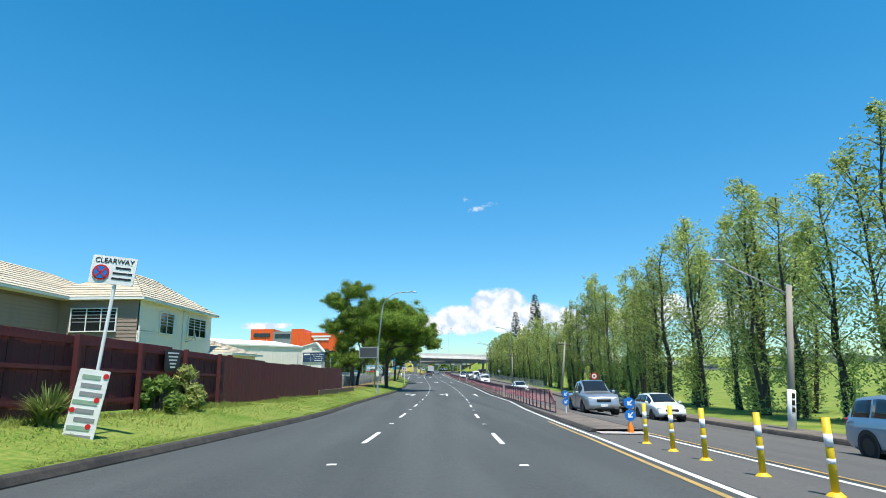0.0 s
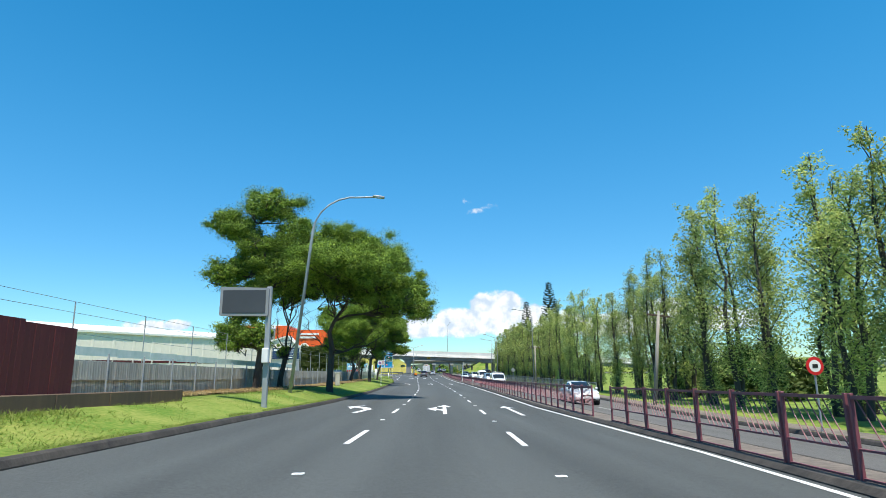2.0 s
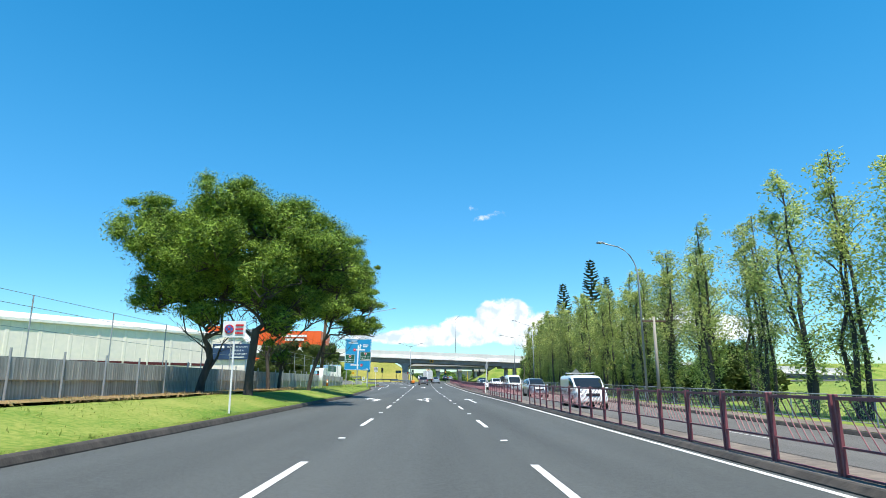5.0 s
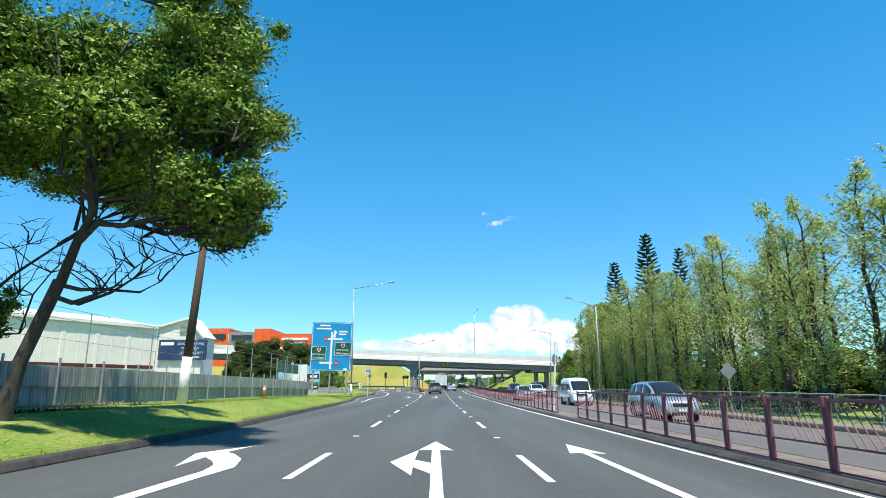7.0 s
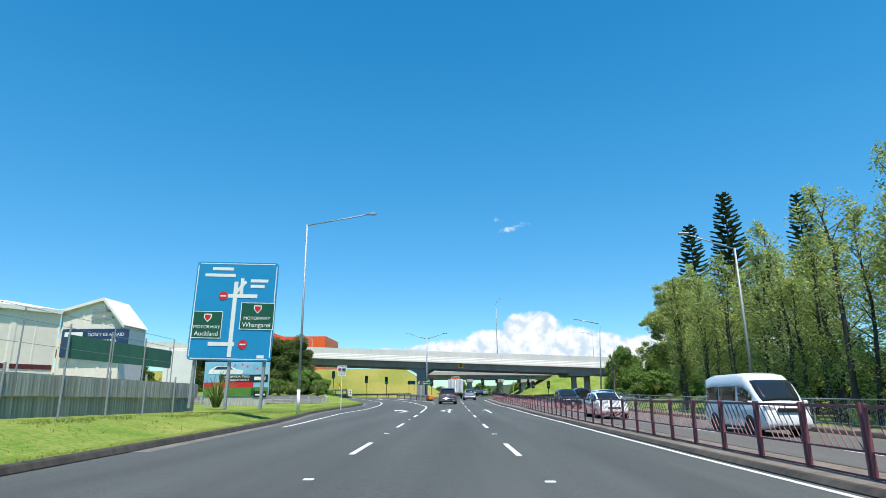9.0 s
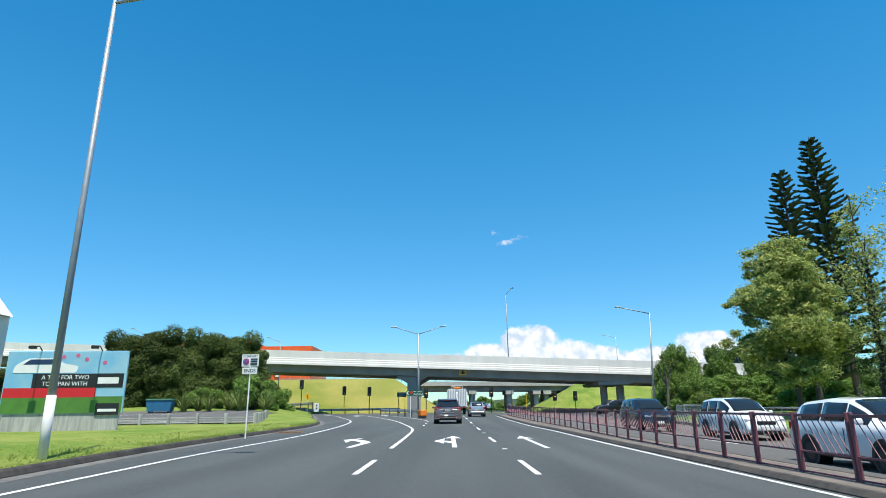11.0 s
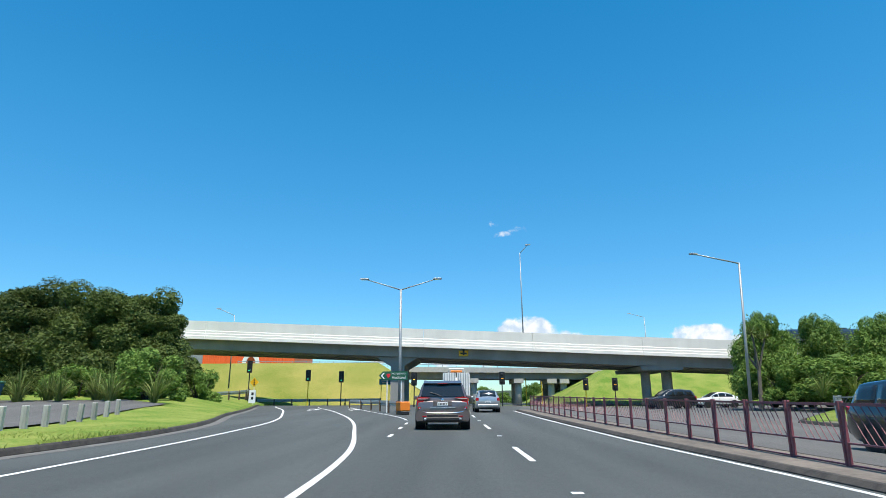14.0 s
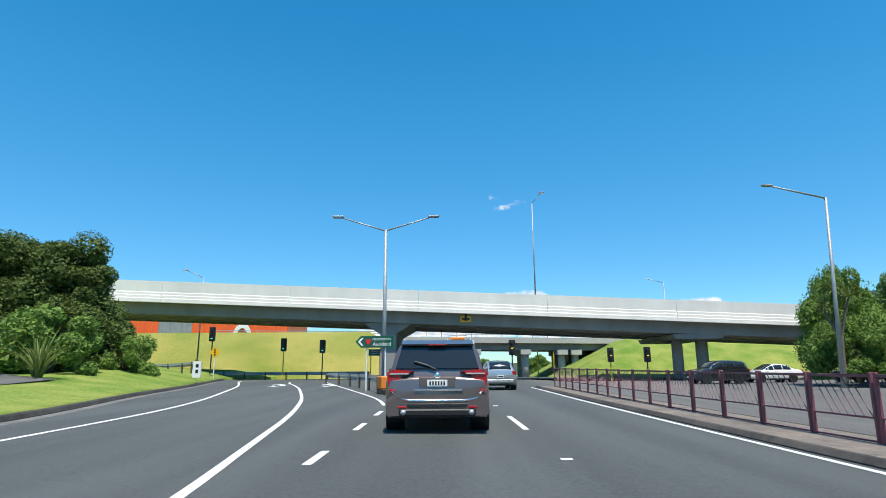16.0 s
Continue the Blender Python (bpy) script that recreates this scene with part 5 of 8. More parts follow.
def wheel_meshes(r):
    if r in WHEELS:
        return WHEELS[r]
    bm = bmesh.new()
    n = 28
    prof = [(-0.11, r * 0.62), (-0.11, r * 0.93), (-0.08, r), (0.08, r), (0.11, r * 0.93), (0.11, r * 0.62)]
    rings = [[bm.verts.new((x, math.cos(k * 6.2832 / n) * q, math.sin(k * 6.2832 / n) * q)) for x, q in prof] for k in range(n)]
    for k in range(n):
        a, b = rings[k], rings[(k + 1) % n]
        for j in range(len(prof) - 1):
            bm.faces.new((a[j], a[j + 1], b[j + 1], b[j]))
    bmesh.ops.recalc_face_normals(bm, faces=bm.faces)
    t = bpy.data.meshes.new("tyre")
    bm.to_mesh(t)
    bm.free()
    t.materials.append(RUBBER)
    bm = bmesh.new()
    bmesh.ops.create_cone(bm, cap_ends=True, segments=24, radius1=r * 0.64, radius2=r * 0.64, depth=0.13, matrix=Matrix.Rotation(math.pi / 2, 4, "Y"))
    for k in range(5):
        add_box(bm, 0.07, 0, r * 0.34, 0.03, r * 0.16, r * 0.55, Matrix.Rotation(k * 6.2832 / 5, 4, "X"))
    add_box(bm, 0.075, 0, 0, 0.03, r * 0.22, r * 0.22)
    m = bpy.data.meshes.new("rim")
    bm.to_mesh(m)
    bm.free()
    m.materials.append(RIM)
    WHEELS[r] = (t, m)
    return WHEELS[r]


CAR_SHAPES = {
    # length, width, belt height, share of the width at the roof, wheel radius; then the line over bonnet, roof and tail (y, z), side windows (y, y), windscreen, rear window
    "hatch": (4.1, 1.72, 0.92, 0.70, 0.30, ((-2.05, 0.78), (-2.02, 1.0), (-1.85, 1.28), (-1.55, 1.41), (-0.6, 1.48), (0.1, 1.45), (0.55, 1.24), (1.0, 0.99), (1.15, 0.95), (1.7, 0.84), (1.95, 0.70), (2.05, 0.52)), ((-1.62, -0.78), (-0.72, 0.08), (0.14, 0.80)), (0.20, 0.98), (-2.0, -1.62)),
    "sedan": (4.5, 1.78, 0.93, 0.68, 0.31, ((-2.25, 0.72), (-2.2, 0.97), (-1.7, 1.02), (-1.45, 1.10), (-0.95, 1.36), (-0.4, 1.45), (0.1, 1.43), (0.5, 1.26), (1.05, 0.97), (1.25, 0.93), (1.9, 0.83), (2.15, 0.70), (2.25, 0.50)), ((-1.25, -0.58), (-0.52, 0.14), (0.20, 0.84)), (0.20, 1.02), (-1.44, -0.98)),
    "suv": (4.6, 1.88, 1.04, 0.74, 0.36, ((-2.3, 0.82), (-2.28, 1.10), (-2.1, 1.45), (-1.85, 1.65), (-1.0, 1.72), (0.05, 1.70), (0.5, 1.53), (1.05, 1.14), (1.2, 1.10), (1.85, 1.0), (2.15, 0.87), (2.3, 0.58)), ((-1.98, -1.22), (-1.14, -0.26), (-0.18, 0.78)), (0.18, 1.02), (-2.25, -1.94)),
    "pickup": (5.2, 1.86, 1.08, 0.72, 0.38, ((-2.6, 0.98), (-2.58, 1.06), (-0.98, 1.06), (-0.92, 1.12), (-0.8, 1.62), (-0.6, 1.75), (0.2, 1.78), (0.5, 1.66), (1.05, 1.19), (1.25, 1.14), (2.1, 1.05), (2.45, 0.92), (2.6, 0.60)), ((-0.76, -0.12), (-0.04, 0.82)), (0.34, 1.04), (-0.9, -0.78)),
    "panel_van": (4.3, 1.86, 1.02, 0.90, 0.32, ((-2.15, 0.86), (-2.14, 1.62), (-2.06, 1.76), (-1.6, 1.81), (0.35, 1.82), (0.7, 1.77), (1.0, 1.58), (1.55, 1.10), (1.9, 0.98), (2.08, 0.84), (2.15, 0.5)), ((0.25, 1.18),), (0.92, 1.55), (-2.147, -2.08)),
    "van": (4.9, 1.84, 1.10, 0.86, 0.33, ((-2.45, 0.92), (-2.44, 1.85), (-2.3, 2.14), (-1.5, 2.23), (0.6, 2.24), (1.05, 2.16), (1.45, 1.88), (2.02, 1.22), (2.25, 1.06), (2.4, 0.84), (2.45, 0.52)), ((-2.2, -1.02), (-0.94, 0.42), (0.62, 1.62)), (1.36, 2.02), (-2.447, -2.38)),
}


def car(kind, colour, label, m, category="car"):
    L, W, belt, narrow, wr, line_over, sides, screen, back = CAR_SHAPES[kind]
    t = thing({"hatch": "car", "sedan": "car", "suv": "suv", "pickup": "pickup_truck", "van": "van", "panel_van": "van"}[kind], label, category, m, "traffic")
    hw = W / 2
    over = table(line_over)

    def section(y):
        """Half width, floor, belt, top and half width of the roof at a place along the car."""
        f, r = max(0.0, (y - L / 2 + 0.9) / 0.9), max(0.0, (-L / 2 + 0.6 - y) / 0.6)
        w = hw * (1 - 0.17 * f * f - 0.09 * r * r)
        top = over(y)
        b = min(belt - 0.03 * max(0.0, y), top - 0.03)
        k = min(max((top - b) / 0.35, 0.0), 1.0)
        return w, 0.23 + 0.14 * f * f + 0.14 * r * r, b, top, w * (0.80 + (narrow - 0.80) * k)

    def half(y):
        w, zb, b, top, rw = section(y)
        d, h = b - zb, top - b
        pts = [(0, zb - 0.02), (0.6 * w, zb - 0.02), (0.93 * w, zb), (0.98 * w, zb + 0.14 * d), (w, zb + 0.38 * d), (0.995 * w, zb + 0.64 * d), (0.98 * w, zb + 0.86 * d), (0.945 * w, b)]
        pts += [(0.93 * w + (rw - 0.93 * w) * q, b + h * 0.90 * q ** 0.92) for q in (0.33, 0.67, 1.0)]
        return pts + [(rw * 0.84, top - 0.018), (rw * 0.45, top + 0.004), (0, top + 0.012)]

    bm = bmesh.new()
    ys = sorted(set([round(v, 3) for v in np.linspace(-L / 2, L / 2, 44)] + [p[0] for p in line_over]))
    rows = []
    for y in ys:
        h = half(y)
        rows.append([bm.verts.new((x, y, z)) for x, z in h + [(-x, z) for x, z in h[-2:0:-1]]])
    k = len(rows[0])
    for p, q in zip(rows, rows[1:]):
        for j in range(k):
            bm.faces.new((p[j], p[(j + 1) % k], q[(j + 1) % k], q[j]))
    bm.faces.new(rows[0])
    bm.faces.new(rows[-1][::-1])
    bmesh.ops.recalc_face_normals(bm, faces=bm.faces)
    part("body", bm, colour, t, smooth=True)

    def sheet(name, grid, material, thick=Vector((0, 0, -0.01))):
        g = bmesh.new()
        v = [[g.verts.new(p) for p in r] for r in grid]
        for p, q in zip(v, v[1:]):
            for j in range(len(p) - 1):
                g.faces.new((p[j], p[j + 1], q[j + 1], q[j]))
        rim = v[0] + [r[-1] for r in v[1:]] + v[-1][-2::-1] + [r[0] for r in v[-2:0:-1]]
        low = [g.verts.new(p.co + thick) for p in rim]
        for j in range(len(rim)):
            g.faces.new((rim[j], low[j], low[(j + 1) % len(rim)], rim[(j + 1) % len(rim)]))
        bmesh.ops.recalc_face_normals(g, faces=g.faces)
        return part(name, g, material, t, smooth=True)

    hi = 0.60 if kind == "van" else 0.90
    for y0, y1 in sides:
        for sx in (1, -1):
            grid = []
            for y in np.linspace(y0, y1, 6):
                w, zb, b, top, rw = section(y)
                grid.append([(sx * (0.93 * w + (rw - 0.93 * w) * q + 0.012), y, b + (top - b) * 0.90 * q ** 0.92) for q in (0.10, 0.36, 0.62, hi)])
            sheet("side_window", grid, GLASS_DARK, Vector((-sx * 0.012, 0, 0)))
    for name, (y0, y1) in (("windscreen", screen), ("rear_window", back)):
        grid = []
        for y in np.linspace(y0, y1, 7):
            w, zb, b, top, rw = section(y)
            grid.append([(f * rw, y, top + 0.024 - 0.032 * abs(f) ** 2.2) for f in (-0.9, -0.6, -0.3, 0, 0.3, 0.6, 0.9)])
        n = Vector((0, over(y0) - over(y1), y1 - y0)).normalized() * 0.012
        sheet(name, [[Vector(p) + (n if n.z > 0 else -n) for p in r] for r in grid], GLASS_DARK, (-n if n.z > 0 else n) * 2.5)
    if kind == "pickup":
        part("tray_cover", box(0, -1.78, 1.065, W * 0.84, 1.5, 0.04, 0.015), BLACK, t)
    tyre, rim = wheel_meshes(wr)
    wb = L * 0.30
    for sy in (wb, -wb * 0.95):
        for sx in (1, -1):
            arch = bmesh.new()
            bmesh.ops.create_cone(arch, cap_ends=True, segments=24, radius1=wr + 0.06, radius2=wr + 0.06, depth=0.30, matrix=pose(sx * (hw - 0.142), sy, wr + 0.02, 0, 90, 0))
            part("wheel_arch", arch, BLACK, t)
            w = share("tyre", tyre, pose(sx * (hw - 0.10), sy, wr, 0, 0, 0 if sx > 0 else 180), t)
            share("rim", rim, pose(0.015, 0, 0), w)
    nose, tail = over(L / 2 - 0.35), section(-L / 2 + 0.05)[2]
    for sx in (1, -1):
        lamp = prism(rounded([(sx * hw * 0.86, nose - 0.10), (sx * hw * 0.84, nose - 0.24), (sx * hw * 0.50, nose - 0.29), (sx * hw * 0.44, nose - 0.20), (sx * hw * 0.62, nose - 0.12)], 0.03), L / 2 - 0.42, L / 2 - 0.055 - 0.05, "y")
        part("headlamp", lamp, HEADLAMP, t)
        part("mirror", box(sx * (hw + 0.07), screen[1] - 0.22, belt + 0.07, 0.17, 0.10, 0.13, 0.035), colour, t)
        part("sill", box(sx * (hw - 0.035), 0, 0.27, 0.06, L * 0.42, 0.09, 0.015), BLACK, t)
        part("tail_lamp", box(sx * hw * 0.80, -L / 2 + 0.10, tail * 0.92, 0.22, 0.20, 0.24, 0.04), TAIL_RED, t)
        for y0 in (sides[-1][0] - 0.03,):
            part("door_seam", box(sx * (hw - 0.004), y0, (0.36 + belt) / 2 - 0.03, 0.014, 0.014, belt - 0.46), BLACK, t)
    part("grille", box(0, L / 2 - 0.045, nose - 0.25, W * 0.40, 0.10, 0.15, 0.03), BLACK, t)
    part("lower_intake", box(0, L / 2 - 0.04, 0.36, W * 0.56, 0.10, 0.13, 0.03), BLACK, t)
    part("front_plate", box(0, L / 2 + 0.018, 0.49, 0.36, 0.02, 0.12, 0.004), WHITE, t)
    part("rear_bumper", box(0, -L / 2 + 0.07, 0.45, W * 0.82, 0.22, 0.20, 0.05), BLACK if kind in ("suv", "pickup") else colour, t)
    part("rear_plate", box(0, -L / 2 - 0.02, tail * 0.74, 0.36, 0.05, 0.13, 0.004), WHITE, t)
    part("plate_mark", box(0, -L / 2 - 0.048, tail * 0.74, 0.28, 0.008, 0.05), BLACK, t)
    return t


WHITE_P = paint("white", (0.72, 0.73, 0.74), 0.0)
SILVER_P = paint("silver", (0.42, 0.44, 0.46), 0.6)
BRONZE_P = paint("bronze_grey", (0.17, 0.135, 0.13), 0.55)
DARK_P = paint("charcoal", (0.022, 0.025, 0.03), 0.4)
BLUE_P = paint("dark_blue", (0.02, 0.045, 0.10), 0.4)
ICE_P = paint("ice_blue", (0.30, 0.40, 0.50), 0.5)
RED_P = paint("red", (0.35, 0.02, 0.02), 0.2)


def lead_suv(m):
    """The brown-grey seven-seat wagon waiting ahead, seen from behind."""
    t = thing("suv", "brown-grey metallic seven-seat SUV stopped in the middle lane", "suv", m, "traffic")
    C = BRONZE_P
    bm = bmesh.new()
    # sections from tail to nose: y, half width low, half width shoulder, bottom, shoulder
    st = [(-2.29, 0.80, 0.84, 0.42, 0.98), (-2.26, 0.88, 0.90, 0.36, 1.04), (-2.12, 0.925, 0.935, 0.30, 1.08), (-1.4, 0.945, 0.945, 0.26, 1.08), (0.0, 0.945, 0.945, 0.26, 1.06),
          (1.1, 0.94, 0.935, 0.26, 1.05), (1.8, 0.92, 0.90, 0.28, 0.98), (2.15, 0.86, 0.80, 0.32, 0.86), (2.28, 0.74, 0.66, 0.42, 0.72)]
    rows = []
    for y, wl, ws, zb, zt in st:
        half = [(wl * 0.6, zb - 0.03), (wl * 0.95, zb), (wl, zb + 0.12), (wl * 1.0, zb + 0.3), (ws, zt - 0.16), (ws * 0.965, zt - 0.03), (ws * 0.88, zt), (ws * 0.4, zt + 0.02)]
        ring = half + [(-x, z) for x, z in half[::-1]]
        rows.append([bm.verts.new((x, y, z)) for x, z in ring])
    k = len(rows[0])
    for a, b in zip(rows, rows[1:]):
        for j in range(k):
            bm.faces.new((a[j], a[(j + 1) % k], b[(j + 1) % k], b[j]))
    bm.faces.new(rows[0])
    bm.faces.new(rows[-1][::-1])
    bmesh.ops.recalc_face_normals(bm, faces=bm.faces)
    part("body", bm, C, t, smooth=True)
    # cabin with a sloping tailgate
    bm = bmesh.new()
    rows = []
    for y, w, z in ((-2.22, 0.855, 1.00), (-2.16, 0.83, 1.20), (-2.02, 0.76, 1.52), (-1.88, 0.68, 1.70), (-1.5, 0.66, 1.755), (0.2, 0.66, 1.765), (0.55, 0.65, 1.70), (1.25, 0.84, 1.02)):
        rows.append([bm.verts.new(p) for p in ((-w if z > 1.3 else -w, y, z - 0.0), (-w * 0.80, y, z + 0.035), (0, y, z + 0.05), (w * 0.80, y, z + 0.035), (w, y, z))])
    for a, b in zip(rows, rows[1:]):
        for j in range(4):
            bm.faces.new((a[j], a[j + 1], b[j + 1], b[j]))
    low = []
    for r in rows:
        low.append((bm.verts.new((-0.865, r[0].co.y, 0.98)), bm.verts.new((0.865, r[0].co.y, 0.98))))
    for i in range(len(rows) - 1):
        bm.faces.new((rows[i][0], rows[i + 1][0], low[i + 1][0], low[i][0]))
        bm.faces.new((rows[i][4], low[i][1], low[i + 1][1], rows[i + 1][4]))
    bmesh.ops.recalc_face_normals(bm, faces=bm.faces)
    part("cabin", bm, C, t, smooth=True)
    g = bmesh.new()
    quad_panel(g, ((-0.79, -2.16, 1.19), (0.79, -2.16, 1.19), (0.69, -1.935, 1.635), (-0.69, -1.935, 1.635)), 0.03, 0.055)
    part("rear_window", g, GLASS_DARK, t, smooth=False)
    for sx in (1, -1):
        for y0, y1 in ((-1.95, -1.15), (-1.08, -0.15), (-0.08, 0.78)):
            g = bmesh.new()
            pts = [(sx * 0.872, y0, 1.10), (sx * 0.872, y1, 1.10), (sx * 0.695, min(y1, 0.45), 1.66), (sx * 0.695, max(y0, -1.7), 1.66)]
            quad_panel(g, pts if sx > 0 else pts[::-1], 0.03, 0.02)
            part("side_window", g, GLASS_DARK, t)
        # wrap-round tail lamp, pointed towards the middle
        lamp = bmesh.new()
        prism([(sx * 0.875, 0.86), (sx * 0.90, 1.14), (sx * 0.78, 1.21), (sx * 0.42, 1.17), (sx * 0.62, 1.10), (sx * 0.72, 0.90)], -2.275, -2.05, "y", lamp)
        part("tail_lamp", lamp, TAIL_RED, t, "red wrap-round tail lamp")
        part("lamp_bar", box(sx * 0.68, -2.285, 1.125, 0.34, 0.02, 0.025), HEADLAMP, t)
        part("reflector", box(sx * 0.62, -2.345, 0.50, 0.15, 0.03, 0.04, 0.008), TAIL_RED, t)
        part("side_marker", box(sx * 0.80, -2.285, 0.80, 0.10, 0.03, 0.07, 0.01), TAIL_RED, t)
        part("exhaust", tube([(sx * 0.60, -2.38, 0.40), (sx * 0.60, -2.15, 0.40)], 0.05, 14), GALV, t, "dull steel exhaust tip", smooth=True)
        part("roof_rail", tube([(sx * 0.62, -1.75, 1.76), (sx * 0.63, -1.5, 1.82), (sx * 0.63, 0.0, 1.83), (sx * 0.62, 0.3, 1.77)], 0.02, 6), GALV, t)
        part("mirror", box(sx * 1.03, 0.75, 1.16, 0.20, 0.12, 0.16, 0.04), C, t)
    part("spoiler", prism([(-2.06, 1.70), (-1.75, 1.79), (-1.72, 1.74), (-2.02, 1.665)], -0.66, 0.66, "x"), C, t)
    part("brake_lamp", box(0, -2.055, 1.69, 0.34, 0.03, 0.025), TAIL_RED, t)
    part("wiper", tube([(-0.02, -2.22, 1.20), (-0.2, -2.20, 1.29), (-0.42, -2.17, 1.36)], 0.016, 6), BLACK, t)
    part("tailgate_strip", box(0.02, -2.30, 0.815, 0.86, 0.025, 0.035, 0.006), CHROME, t)
    part("plate_recess", box(0, -2.285, 0.96, 0.66, 0.03, 0.20, 0.02), C, t)
    plate = part("rear_plate", box(0.0, -2.31, 0.945, 0.36, 0.02, 0.125, 0.004), WHITE, t, "white number plate")
    for i in range(6):
        part("plate_mark", box(-0.125 + i * 0.05, -2.323, 0.945, 0.03, 0.006, 0.07), BLACK, plate)
    part("badge", tube([(0, -2.31, 1.09), (0, -2.27, 1.09)], 0.055, 14), CHROME, t, smooth=True)
    sm = [(-0.80, 0.80), (-0.72, 0.68), (-0.5, 0.62), (0.5, 0.62), (0.72, 0.68), (0.80, 0.80)]
    part("bumper_trim", tube([(x, -2.362 + abs(x) * 0.06, z) for x, z in sm], 0.024, 6), CHROME, t, "curved chrome bumper trim", smooth=True)
    part("rear_bumper", prism(rounded([(-0.90, 0.34), (0.90, 0.34), (0.92, 0.62), (0.80, 0.74), (-0.80, 0.74), (-0.92, 0.62)], 0.06), -2.34, -2.0, "y"), C, t)
    part("bumper_grille", box(0, -2.345, 0.53, 1.06, 0.03, 0.07, 0.01), BLACK, t)
    part("skid_plate", box(0, -2.33, 0.40, 1.35, 0.08, 0.14, 0.03), BLACK, t)
    tyre, rim = wheel_meshes(0.37)
    for sy in (1.40, -1.36):
        for sx in (1, -1):
            arch = bmesh.new()
            bmesh.ops.create_cone(arch, cap_ends=True, segments=24, radius1=0.45, radius2=0.45, depth=0.34, matrix=pose(sx * 0.785, sy, 0.40, 0, 90, 0))
            part("wheel_arch", arch, BLACK, t)
            w = share("tyre", tyre, pose(sx * 0.835, sy, 0.37, 0, 0, 0 if sx > 0 else 180), t)
            share("rim", rim, pose(0.015, 0, 0), w)
    return t


lead_suv(scaled(on_road(-0.24, 203.9), (1.02, 1, 0.94)))
car("hatch", SILVER_P, "silver hatchback waiting at the junction", on_road(2.75, 223.0))
car("hatch", WHITE_P, "white hatchback driving towards the camera", on_road(11.9, 33.6, 180))
car("hatch", DARK_P, "black hatchback following a white car", on_road(11.2, 41.5, 180))
car("pickup", SILVER_P, "silver double-cab pickup behind the median fence", on_road(8.1, 33.5, 180), "pickup")
car("suv", ICE_P, "pale blue SUV on the opposite carriageway", on_road(12.15, 14.5, 180), "suv")
car("sedan", WHITE_P, "white sedan on the opposite carriageway", on_road(9.0, 72.5, 180))
pv = car("panel_van", WHITE_P, "white panel van with a roof rack on the opposite carriageway", on_road(8.9, 115.3, 180), "van")
for ry in (-1.2, -0.5, 0.2):
    part("rack_bar", box(0, ry, 1.90, 1.36, 0.05, 0.04, 0.01), GALV, pv)
for rx in (-0.62, 0.62):
    part("rack_rail", tube([(rx, -1.45, 1.94), (rx, 0.45, 1.94)], 0.022, 6), GALV, pv)
    for ry in (-1.2, 0.2):
        part("rack_foot", box(rx, ry, 1.845, 0.05, 0.06, 0.11), BLACK, pv)
car("suv", SILVER_P, "silver SUV on the opposite carriageway", on_road(10.6, 138.6, 180), "suv")
car("van", WHITE_P, "white high-roof minibus van on the opposite carriageway", on_road(11.8, 161.0, 180), "van")
car("hatch", WHITE_P, "white hatchback on the opposite carriageway", on_road(9.0, 172.5, 180))
car("suv", DARK_P, "dark SUV on the opposite carriageway", on_road(10.9, 193.6, 180), "suv")
car("suv", WHITE_P, "white SUV on the opposite carriageway", on_road(12.6, 186.3, 180), "suv")
for u, y, turn, kind, p, lab in ((20.5, 236, 100, "suv", DARK_P, "dark SUV waiting beside the bridge column"), (26.0, 238.5, 95, "sedan", WHITE_P, "white sedan waiting under the bridge"),
                                 (32.5, 237.0, 100, "suv", DARK_P, "black SUV waiting in the side road"), (38.5, 238.0, 100, "pickup", WHITE_P, "white pickup waiting in the side road")):
    car(kind, p, lab, pose(XC(y) + u, y, surf(u, y), 0, 0, turn))
for x, y, kind, p, lab in ((-1.2, 292, "sedan", RED_P, "red car far ahead beyond the bridge"), (5.4, 300, "hatch", WHITE_P, "white car far ahead beyond the bridge"), (1.8, 322, "suv", WHITE_P, "white wagon far ahead beyond the bridge"), (11.0, 296, "sedan", BLUE_P, "blue car far ahead beyond the bridge"), (13.8, 318, "hatch", SILVER_P, "silver car far ahead beyond the bridge")):
    car(kind, p, lab, pose(x, y, 0.0))


